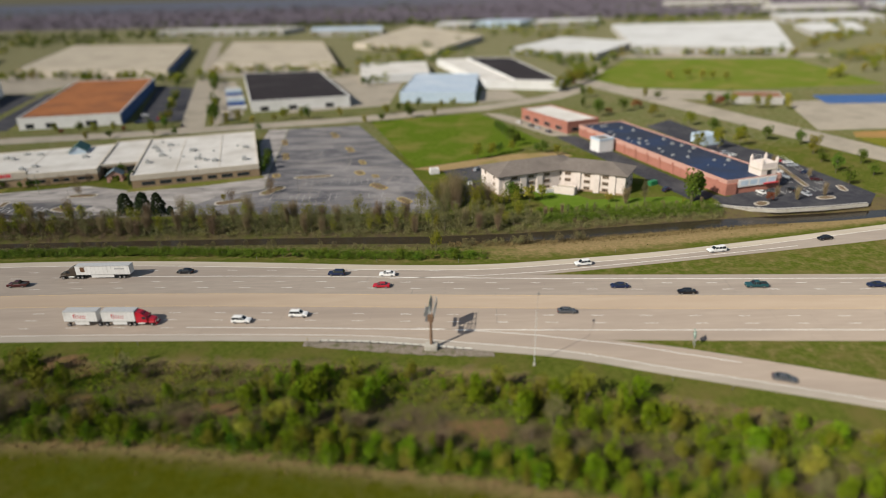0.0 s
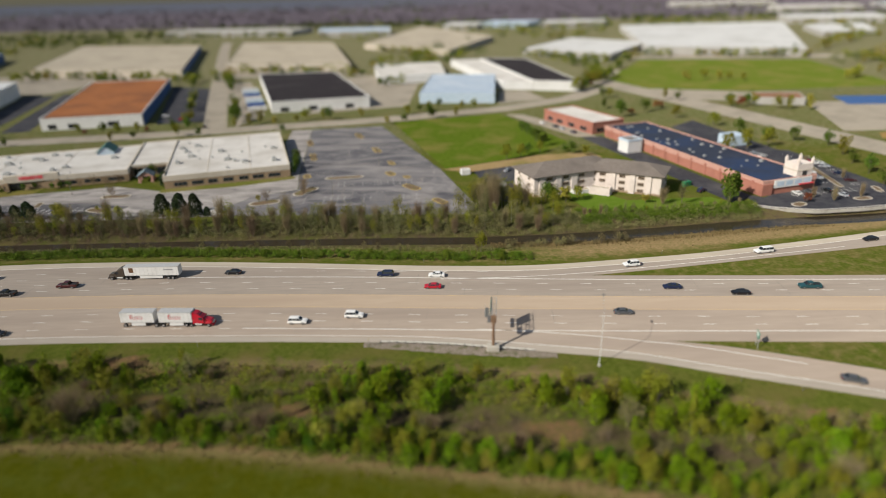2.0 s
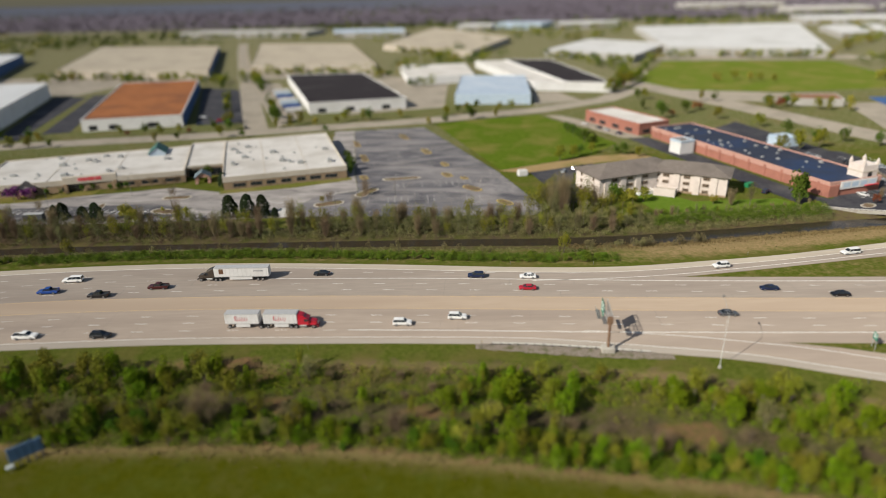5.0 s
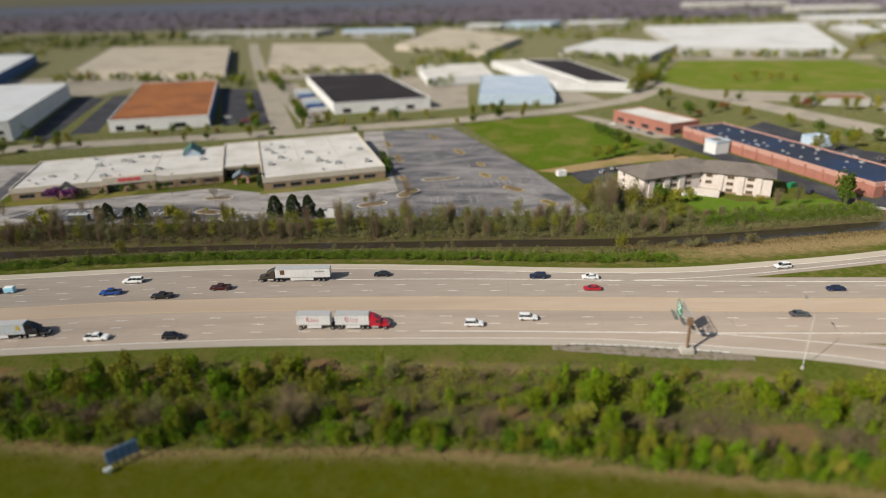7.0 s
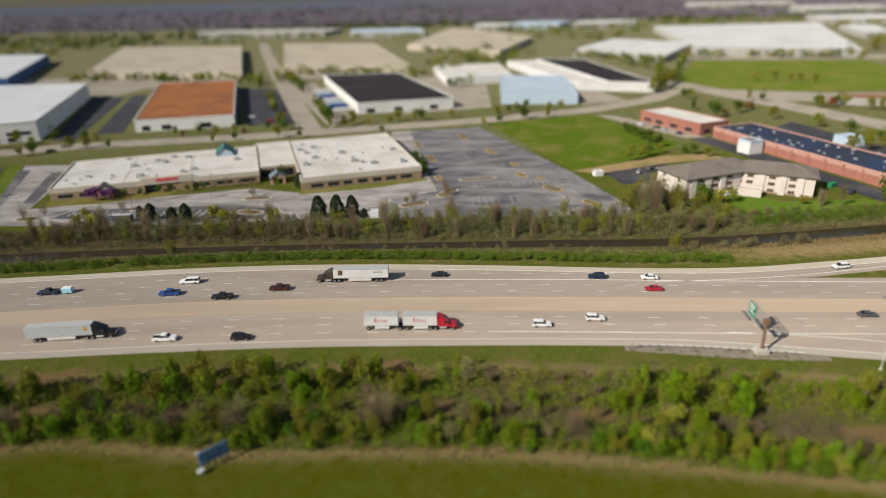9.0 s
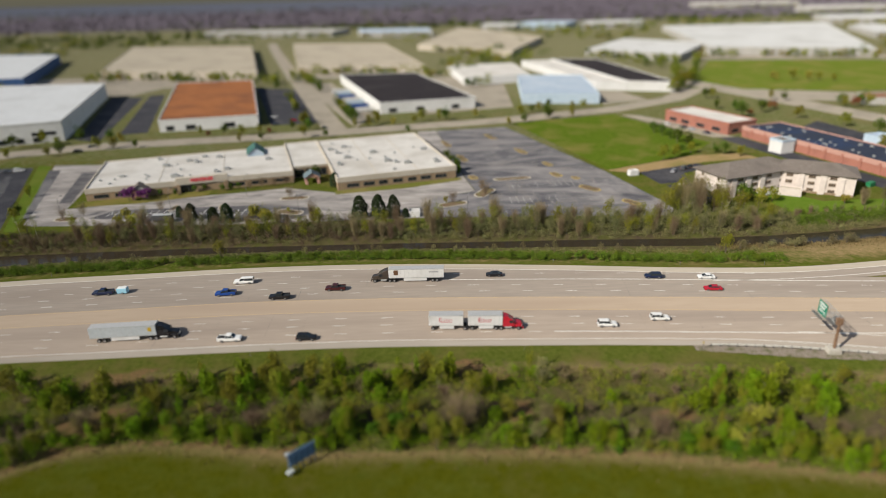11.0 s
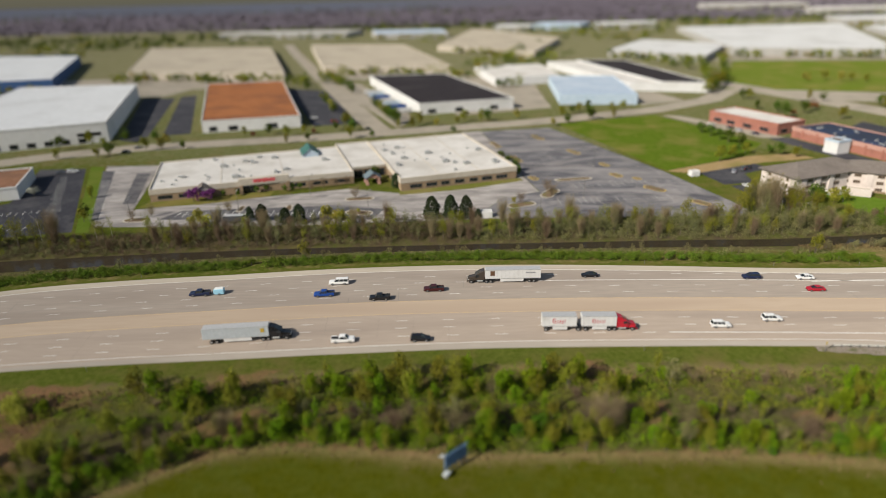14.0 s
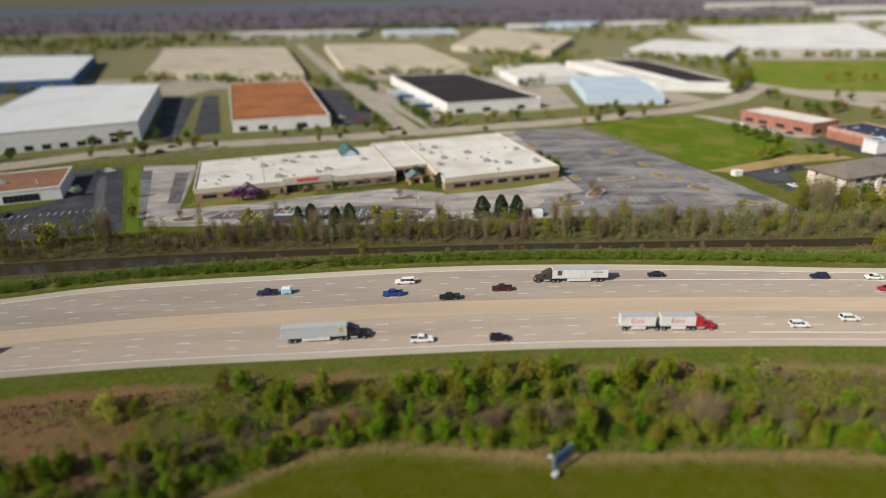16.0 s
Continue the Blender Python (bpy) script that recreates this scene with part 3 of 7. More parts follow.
patch("parking_hotel", [(2, 266), (16, 268), (18, 282), (34, 290), (30, 300), (-2, 286)], ASPH_DARK, label="dark asphalt parking ground of the hotel")
patch("parking_hotel_front", [(8, 240), (19, 240), (16, 266), (4, 264)], ASPH_DARK, label="dark asphalt drive of the hotel")
patch("parking_brick", [(106, 243), (107, 225), (124, 221), (162, 226), (172, 238), (160, 312), (142, 316), (140, 262), (113, 238)], ASPH_DARK, label="dark asphalt parking ground")
patch("drive_brick", [(98, 232), (109, 240), (74, 352), (62, 350)], ASPH_DARK, z=FAR_Z + 0.06, label="dark asphalt service drive")
patch("parking_brick_rear", [(120, 372), (138, 285), (158, 300), (140, 390)], ASPH_DARK, z=FAR_Z + 0.06, label="dark asphalt parking ground")
patch("drive_rear", [(38, 420), (50, 400), (72, 352), (60, 352), (40, 392), (26, 424)], STREET, label="pale concrete drive beside the shop")
patch("yard_far", [(-250, 640), (-90, 640), (-130, 700), (-260, 700)], STREET, label="pale paved yard between halls")
patch("yard_far", [(-560, 600), (-300, 600), (-290, 660), (-470, 690), (-600, 680)], STREET, label="pale paved yard between halls")
patch("yard_right", [(212, 352), (340, 356), (345, 440), (240, 445)], STREET, label="pale paved yard")
patch("yard_pool", [(262, 432), (330, 428), (345, 462), (270, 466)], WALL_NAVY, z=FAR_Z + 0.06, label="flat blue painted ground surface")
patch("yard_far", [(-112, 440), (-42, 462), (-38, 600), (-80, 640), (-118, 620)], STREET, label="pale paved yard between halls")
patch("yard_far", [(24, 462), (62, 480), (52, 520), (30, 524)], STREET, label="pale paved yard between halls")
patch("yard_far", [(-420, 560), (-366, 560), (-352, 620), (-450, 640)], STREET, z=FAR_Z + 0.06, label="pale paved yard between halls")
patch("yard_far", [(150, 735), (380, 705), (440, 700), (420, 740), (240, 770)], STREET, label="pale paved yard between halls")
patch("yard_right", [(140, 470), (215, 450), (225, 490), (150, 520)], STREET, label="pale paved yard")


def lawn(name, poly, c1, c2, c3, label):
    patch(name, poly, mat(name + "_turf", c1, c2, 0.4, 0.95, c3, 0.04, 0.5, bump=0.4, bump_scale=2, spec=0.0), z=FAR_Z + 0.075, label=label)


lawn("lawn_field", [(-49, 404), (22, 426), (54, 340), (33, 314), (-15, 290)], (0.070, 0.110, 0.010), (0.098, 0.138, 0.016), (0.165, 0.150, 0.040), "bright mown green field")
lawn("lawn_far", [(108, 530), (226, 497), (352, 508), (372, 690), (204, 722)], (0.105, 0.145, 0.018), (0.130, 0.165, 0.026), (0.19, 0.17, 0.05), "bright green far meadow")
lawn("lawn_dry", [(-16, 289), (34, 313), (60, 316), (64, 306), (34, 300), (-4, 284)], (0.27, 0.19, 0.085), (0.32, 0.23, 0.12), (0.18, 0.16, 0.05), "dry tan grass bank")
lawn("lawn_hotel", [(34, 250), (48, 251), (58, 238), (92, 240), (98, 232), (90, 226), (40, 226)], (0.090, 0.150, 0.015), (0.110, 0.165, 0.022), (0.13, 0.16, 0.03), "bright mown hotel lawn")
lawn("lawn_strip", [(-307, 321), (-300, 321), (-257, 223), (-262, 223)], (0.085, 0.130, 0.015), (0.105, 0.150, 0.022), (0.13, 0.15, 0.03), "green strip between parking grounds")
lawn("lawn_store", [(-142, 266), (-86, 282.5), (-85, 279), (-110, 268), (-141, 261)], (0.120, 0.130, 0.025), (0.15, 0.15, 0.04), (0.2, 0.17, 0.06), "grass edging before the store")
lawn("lawn_store", [(-249, 258.5), (-198, 272), (-198, 264), (-226, 254), (-251, 251)], (0.130, 0.130, 0.025), (0.16, 0.15, 0.04), (0.22, 0.17, 0.06), "grass edging before the store")
lawn("lawn_earth", [(222, 334), (240, 330), (340, 336), (340, 352), (228, 346)], (0.36, 0.19, 0.075), (0.30, 0.175, 0.07), (0.22, 0.17, 0.06), "bare orange-tan earth bank")
lawn("lawn_roadside", [(224, 300), (250, 262), (330, 268), (340, 335), (240, 329), (222, 333)], (0.13, 0.14, 0.018), (0.17, 0.155, 0.025), (0.21, 0.165, 0.05), "rough green and golden roadside grass")


# ---- buildings ----
def edge_frame(a, b):
    """Pose at a with x along the wall to b and y into the building."""
    d = Vector((b[0] - a[0], b[1] - a[1]))
    return pose(a[0], a[1], 0, 0, 0, math.degrees(math.atan2(d.y, d.x))), d.length


def wall_windows(parent, a, b, z, h, spans, depth=0.12, frame_mat=None, name="window"):
    """Windows in the outer wall from a to b; spans are (start, end) in metres along it."""
    m, _ = edge_frame(a, b)
    for s, e in spans:
        w = e - s
        fr = Geo()
        t = 0.12
        for c, size in (((w / 2, 0, t / 2), (w, 0.16, t)), ((w / 2, 0, h - t / 2), (w, 0.16, t)), ((t / 2, 0, h / 2), (t, 0.16, h - 2 * t)), ((w - t / 2, 0, h / 2), (t, 0.16, h - 2 * t))):
            fr.box(c, size)
        n = max(1, int(w / 1.8))
        for k in range(1, n):
            fr.box((w * k / n, 0, h / 2), (0.07, 0.12, h - 2 * t))
        ob = part(name, fr, frame_mat or STEEL_D, parent)
        ob.matrix_basis = m @ pose(s, -0.03, z)
        part("pane", Geo().box((w / 2, 0.02, h / 2), (w - 0.2, 0.05, h - 0.2)), GLASS, ob)


def hall(name, label, corners, height, wall_mat, roof_mat, fascia=None, base=FAR_Z, parapet=0.5, category="building", overhang=0.0):
    """A flat-roofed building on four or more corners (anticlockwise): walls with a parapet, roof sheet, pale or dark band on top."""
    t = thing(name, label, category)
    top = base + height
    n = len(corners)
    cx, cy = sum(p[0] for p in corners) / n, sum(p[1] for p in corners) / n

    def inset(d):
        out = []
        for i in range(n):
            p, q, r = Vector(corners[i - 1]), Vector(corners[i]), Vector(corners[(i + 1) % n])
            e0, e1 = (q - p).normalized(), (r - q).normalized()
            n0, n1 = Vector((-e0.y, e0.x)), Vector((-e1.y, e1.x))
            k = (n0 + n1) / max(1e-3, 1 + n0.dot(n1))
            out.append(tuple(q + k * d))
        return out
    split = top - (fascia[1] if fascia else 0)
    w = Geo()
    o, i3 = inset(0), inset(0.35)
    w.loft([[(x, y, base - 0.3) for x, y in o], [(x, y, split) for x, y in o]], caps=False)
    if not fascia:
        w.loft([[(x, y, split) for x, y in o], [(x, y, split) for x, y in i3], [(x, y, split - parapet) for x, y in i3]], caps=False)
    part("wall", w, wall_mat, t)
    if fascia:
        f = Geo()
        o2 = inset(-0.18)
        f.loft([[(x, y, split) for x, y in o], [(x, y, split) for x, y in o2], [(x, y, top) for x, y in o2], [(x, y, top) for x, y in i3], [(x, y, top - parapet) for x, y in i3]], caps=False)
        part("fascia", f, fascia[0], t)
    r = Geo()
    r.add([(x, y, top - parapet) for x, y in i3], [tuple(range(n))])
    part("roof", r, roof_mat, t)
    return t


def roof_unit_mesh():
    g = Geo()
    g.box((0, 0, 0.75), (2.2, 1.6, 1.1), ch=0.06)
    g.box((0, 0, 0.12), (2.4, 1.8, 0.22))
    g.box((0.5, 0, 1.38), (0.9, 0.9, 0.16))
    g.box((1.5, 0, 0.55), (0.8, 1.2, 0.6), ch=0.05)
    return g.mesh("rooftop_unit", STEEL)


UNIT = roof_unit_mesh()
UNIT_DARK = Geo().box((0, 0, 0.3), (1.0, 1.0, 0.6), ch=0.08).box((0, 0, 0.68), (0.6, 0.6, 0.16)).mesh("roof_vent", STEEL)


def roof_units(origin, rz, us, vs, z, n, seed, big=0.6, scale=1.0, group="rooftop units"):
    rng = random.Random(seed)
    m0 = pose(origin[0], origin[1], 0, 0, 0, rz)
    for k in range(n):
        is_big = rng.random() < big
        ob = new("rooftop_unit" if is_big else "roof_vent", UNIT if is_big else UNIT_DARK)
        s = scale * rng.uniform(0.8, 1.25)
        ob.matrix_basis = m0 @ pose(rng.uniform(*us), rng.uniform(*vs), z, 0, 0, rng.choice((0, 90))) @ Matrix.Diagonal((s, s, s, 1))
        tagged(ob, "grey metal air unit on a flat roof" if is_big else "small dark vent on a flat roof", "rooftop unit", group)


# the long white-roofed store, set at 17 degrees
ANG = 17.0
ORI = (-248.5, 258.8)
FRAME = pose(ORI[0], ORI[1], 0, 0, 0, ANG)


def uv(u, v):
    p = FRAME @ Vector((u, v, 0))
    return (p.x, p.y)


left = hall("store_left", "long low store with white roof and tan brick front", [uv(0, 0), uv(88, -3.5), uv(88, 50), uv(0, 50)], 5.6, WALL_TAN, ROOF_W, (WALL_FASCIA, 2.3))
wall_windows(left, uv(0, 0), uv(88, -3.5), FAR_Z + 0.9, 1.7, [(3, 9), (11.5, 18), (20, 26), (36, 42), (59, 66), (69, 76), (79, 86)])
wall_windows(left, uv(0, 50), uv(0, 0), FAR_Z + 0.9, 1.7, [(6, 12), (18, 24), (32, 38)])
middle = hall("store_entrance_hall", "recessed dark entrance hall with white roof", [uv(88.1, 4), uv(105.4, 4), uv(105.4, 56), uv(88.1, 56)], 5.5, WALL_TAN, ROOF_W, (WALL_FASCIA, 1.0))
wall_windows(middle, uv(88.1, 4), uv(105.4, 4), FAR_Z + 0.2, 3.6, [(1, 5.5), (6, 10.5), (11, 16)])
right = hall("store_right", "large low store with white roof and tan brick walls", [uv(105.5, -24), uv(160.6, -24), uv(160.6, 53), uv(105.5, 53)], 5.9, WALL_TAN, ROOF_W, (WALL_FASCIA, 2.4))
wall_windows(right, uv(105.5, -24), uv(160.6, -24), FAR_Z + 0.9, 1.8, [(4, 9.5), (11.5, 16.5), (18.5, 22.5), (25, 29.5), (32, 36), (38, 43), (45, 50.5)])
wall_windows(right, uv(160.6, -24), uv(160.6, 53), FAR_Z + 0.9, 1.8, [(6, 11), (18, 23), (40, 45)])
wall_windows(right, uv(105.5, 4), uv(105.5, -24), FAR_Z + 0.9, 1.8, [(8, 13), (17, 22)])
ent = thing("store_entry", "raised pale entry front with a red sign", "entrance", at=FRAME @ pose(48, -2.2, FAR_Z))
part("parapet", Geo().box((0, 0.9, 5.4), (22, 2.6, 3.0), ch=0.1), WALL_FASCIA, ent)
part("pier", Geo().box((-10.2, -0.2, 2.0), (1.4, 1.6, 4.0)), WALL_TAN, ent)
part("pier", Geo().box((10.2, -0.2, 2.0), (1.4, 1.6, 4.0)), WALL_TAN, ent)
part("shopfront", Geo().box((0, 0.55, 1.7), (18.5, 0.2, 3.3)), GLASS, ent)
for k in range(9):
    part("sign_bar", Geo().box((-4.2 + k * 1.05, -0.48, 5.6), (0.75, 0.12, 1.5 if k % 3 else 1.1), ch=0.02), RED, ent, "red sign letter as a plain bar")
part("sign_board", Geo().box((0, -0.41, 5.6), (10.2, 0.06, 1.9)), plain("pink_board", (0.66, 0.42, 0.40)), ent)


def gable_house(name, label, m, lx, ly, h0, h1, wall_mat, roof_mat, open_posts=False):
    t = thing(name, label, "roof structure" if not open_posts else "portico", at=m)
    r = Geo()
    e = 0.5
    r.loft([[(-lx / 2 - e, y, h0 - 0.25), (0, y, h1), (lx / 2 + e, y, h0 - 0.25), (lx / 2 + e, y, h0 - 0.5), (0, y, h1 - 0.3), (-lx / 2 - e, y, h0 - 0.5)] for y in (-ly / 2 - e, ly / 2 + e)])
    part("roof", r, roof_mat, t)
    g = Geo()
    g.loft([[(-lx / 2, y, h0 - 0.4), (lx / 2, y, h0 - 0.4), (0, y, h1 - 0.35)] for y in (-ly / 2, ly / 2)])
    part("gable", g, wall_mat, t)
    if open_posts:
        for x in (-lx / 2 + 0.5, lx / 2 - 0.5):
            for y in (-ly / 2 + 0.5, ly / 2 - 0.5):
                part("column", Geo().box((x, y, h0 / 2 - 0.2), (0.9, 0.9, h0 - 0.4), ch=0.06).box((x, y, 0.5), (1.3, 1.3, 1.0), ch=0.06), WALL_PINK, t)
    else:
        part("wall", Geo().box((0, 0, (h0 - 0.4) / 2), (lx, ly, h0 - 0.4)), wall_mat, t)
    return t


gable_house("entrance_portico", "green-roofed entrance portico on stone columns", FRAME @ pose(96, -6.5, FAR_Z), 6.5, 6, 3.4, 5.6, WALL_PINK, plain("portico_slate", (0.14, 0.18, 0.20), 0.6), True)
gable_house("side_portico", "grey gabled porch beside a purple tree", FRAME @ pose(22, -2.5, FAR_Z), 6.5, 5, 4.6, 6.6, WALL_GREY, ROOF_SHINGLE, True)
gable_house("roof_gable", "green metal gabled skylight on the white roof", FRAME @ pose(72.5, 40, 2.05), 8, 12, 1.6, 4.6, WALL_BLUE, METAL_GREEN)
roof_units(ORI, ANG, (4, 84), (4, 46), 2.1, 24, 11)
roof_units(ORI, ANG, (108, 157), (-20, 49), 2.4, 20, 12)
for u, v, l, z in ((29.5, 24, 50, 2.16), (57.0, 24, 50, 2.16), (124.0, 15, 74, 2.46), (143.0, 15, 74, 2.46)):
    seam = part("roof_seam", Geo().box((u, v, z), (0.32, l, 0.12)), WALL_FASCIA)
    seam.matrix_basis = FRAME
    tagged(seam, "low raised seam across the white roof", "roof seam", "roof seams")

# brown-roofed office
off_c = [(-372, 246), (-311, 267.5), (-324, 301), (-385, 279)]
office = hall("office", "low white office with brown gravel roof and dark window bays", off_c, 6.0, WALL_WHITE, ROOF_BROWN, (WALL_WHITE, 0.9))
wall_windows(office, off_c[0], off_c[1], FAR_Z + 0.5, 3.2, [(6, 20), (24, 38), (42, 56)])
roof_units((-372, 246), 19, (6, 56), (6, 28), FAR_Z + 5.5, 8, 21)

# the hotel: two hip-roofed wings of three storeys


def hip_wing(t, m, lx, ly, h, rise):
    w = Geo()
    w.box((lx / 2, ly / 2, h / 2 - 0.1), (lx, ly, h + 0.2))
    ob = part("wall", w, WALL_CREAM, t)
    ob.matrix_basis = m
    base_ = part("plinth", Geo().box((lx / 2, ly / 2, 0.35), (lx + 0.16, ly + 0.16, 0.9)), WALL_TAN, t)
    base_.matrix_basis = m
    e = 1.25
    r = Geo()
    a = ly / 2
    r.add([(-e, -e, h), (lx + e, -e, h), (lx + e, ly + e, h), (-e, ly + e, h), (a, a, h + rise), (lx - a, a, h + rise), (-e, -e, h - 0.3), (lx + e, -e, h - 0.3), (lx + e, ly + e, h - 0.3), (-e, ly + e, h - 0.3)],
          [(0, 1, 5, 4), (1, 2, 5), (2, 3, 4, 5), (3, 0, 4), (6, 7, 1, 0), (7, 8, 2, 1), (8, 9, 3, 2), (9, 6, 0, 3), (9, 8, 7, 6)])
    rf = part("roof", r, ROOF_SHINGLE, t)
    rf.matrix_basis = m


def bays(t, m, xs, y, storeys, h, w=1.6, depth=0.25):
    for k in range(storeys):
        for x in xs:
            fr = Geo().box((0, 0, 0), (w + 0.2, depth, 1.45), ch=0.02)
            ob = part("window", fr, FRAME_TAN, t)
            ob.matrix_basis = m @ pose(x, y, 1.5 + k * h)
            n = max(1, int(round(w / 0.95)))
            for q in range(n):
                part("pane", Geo().box((-w / 2 + (q + 0.5) * w / n, -depth / 2 - 0.01, 0), (w / n - 0.14, 0.05, 1.12)), GLASS_WARM, ob)


hotel = thing("hotel", "cream three-storey hotel with a brown hipped roof", "hotel")
m1 = pose(21.2, 244.4, FAR_Z, 0, 0, 20)
m2 = pose(44.5, 256.0, FAR_Z, 0, 0, -27)
hip_wing(hotel, m1, 40, 18, 8.6, 3.4)
hip_wing(hotel, m2, 31, 15, 8.6, 3.2)
for k, x in enumerate((3.5, 11.0, 18.5)):
    b = part("bay", Geo().box((x, -0.25, 4.1), (2.6, 0.7, 8.2)), WALL_CREAM, hotel)
    b.matrix_basis = m1
bays(hotel, m1, (7.0, 14.6, 22.0), -0.1, 3, 2.75, 2.6)
bays(hotel, m1 @ pose(0, 18, 0, 0, 0, -90), (4.5, 13.5), -0.1, 3, 2.75, 1.2)
for x in (11.5, 19.5, 26.0):
    b = part("bay", Geo().box((x, -0.25, 4.1), (2.4, 0.7, 8.2)), WALL_CREAM, hotel)
    b.matrix_basis = m2
bays(hotel, m2, (3.0, 7.2, 15.4, 23.0), -0.1, 3, 2.75, 2.4)
bays(hotel, m2 @ pose(31, 0, 0, 0, 0, 90), (4.0, 11.0), -0.1, 3, 2.75, 1.3)
hall("hotel_shed", "small pale flat-roofed service shed by the hotel", [(44.5, 247.5), (52, 243.5), (54, 247.2), (46.5, 251)], 3.2, WALL_CREAM, ROOF_TAN)
terrace = thing("terrace", "white-walled terrace with a tan floor by the hotel", "terrace", at=pose(42.0, 249.2, FAR_Z, 0, 0, 22))
part("floor", Geo().box((0, 1.2, 1.0), (7.6, 4.6, 0.2)), ROOF_TAN, terrace)
for c, q in (((0, -1.2, 0.75), (8.0, 0.22, 1.7)), ((-3.95, 1.1, 0.75), (0.22, 4.4, 1.7)), ((3.95, 1.1, 0.75), (0.22, 4.4, 1.7))):
    part("panel", Geo().box(c, q, ch=0.03), WALL_WHITE, terrace)

# the long brick store and its tower
bm_ = pose(112.4, 240.1, 0, 0, 0, 18)


def buv(u, v):
    p = bm_ @ Vector((u, v, 0))
    return (p.x, p.y)


brick_c = [buv(0, 0), buv(27, 0), buv(27, 118), buv(0, 118)]
brick = hall("brick_store", "long red brick store with a dark blue roof", brick_c, 6.2, WALL_BRICK, ROOF_NAVY, (WALL_PINK, 2.2))
for k in range(12):
    pl = part("pilaster", Geo().box((-0.15, 5 + k * 9.6, FAR_Z + 2.6), (0.5, 1.1, 5.4)), WALL_BRICK, brick)
    pl.matrix_basis = bm_
fp = part("front_panel", Geo().box((15.0, -0.25, FAR_Z + 4.3), (19.0, 0.5, 3.2), ch=0.05), WALL_WHITE, brick, "white panelled shop front")
fp.matrix_basis = bm_
for u in (8.5, 13.0, 17.5, 22.0):
    pn = part("front_pane", Geo().box((u, -0.53, FAR_Z + 4.3), (3.4, 0.06, 1.9)), WALL_BLUE, brick, "pale blue-green panel")
    pn.matrix_basis = bm_
cor = part("corner_block", Geo().box((2.0, 5.5, FAR_Z + 2.3), (5.2, 12.5, 4.9), ch=0.1), WALL_BRICK, brick)
cor.matrix_basis = bm_
tw = thing("brick_store_tower", "white square corner tower with small pinnacles", "tower", at=bm_ @ pose(21.5, 4.5, FAR_Z))
part("shaft", Geo().box((0, 0, 5.4), (8.0, 7.0, 11.2), ch=0.15), WALL_CREAM, tw)
part("band", Geo().box((0, 0, 8.2), (8.3, 7.3, 0.5)), WALL_FASCIA, tw)
for x in (-3.6, 3.6):
    for y in (-3.1, 3.1):
        part("pinnacle", Geo().box((x, y, 11.6), (1.0, 1.0, 2.0), ch=0.1).tube((x, y, 12.5), (x, y, 13.6), 0.5, 0.05, 6), WALL_CREAM, tw)
part("emblem", Geo().box((0, -3.6, 7.0), (2.2, 0.1, 2.2), ch=0.04), SIGN_BACK, tw)
part("door_canopy", Geo().box((0, -4.6, 3.2), (7.0, 2.4, 0.4)), RED, tw)
roof_units((112.4, 240.1), 18, (2.5, 12), (8, 112), FAR_Z + 5.7, 20, 31, big=0.75, scale=0.55, group="rooftop units on the dark roof")
roof_units((112.4, 240.1), 18, (14, 24), (12, 112), FAR_Z + 5.7, 12, 32, big=0.6, scale=0.55, group="rooftop units on the dark roof")
b2 = [(70, 357), (90, 366), (69, 412), (49, 402)]
brick2 = hall("brick_shop", "low red brick shop with a white roof", b2, 7.0, WALL_BRICK, ROOF_W, (WALL_BRICK, 1.2))
wall_windows(brick2, b2[0], b2[1], FAR_Z + 1, 2.2, [(3, 8), (11, 17)])
wall_windows(brick2, b2[3], b2[0], FAR_Z + 1, 2.2, [(4, 10), (14, 20), (26, 32), (38, 44)])
hall("pavilion", "small white pavilion with a shallow hip roof", [(78, 312), (86, 315), (83, 322), (75, 319)], 7.0, WALL_WHITE, ROOF_SHINGLE, (WALL_BLUE, 1.0))
hall("rear_shed", "small pale shed with a white roof", [(135, 322), (145, 325), (142, 335), (132, 332)], 5.0, WALL_BLUE, ROOF_BLUE)

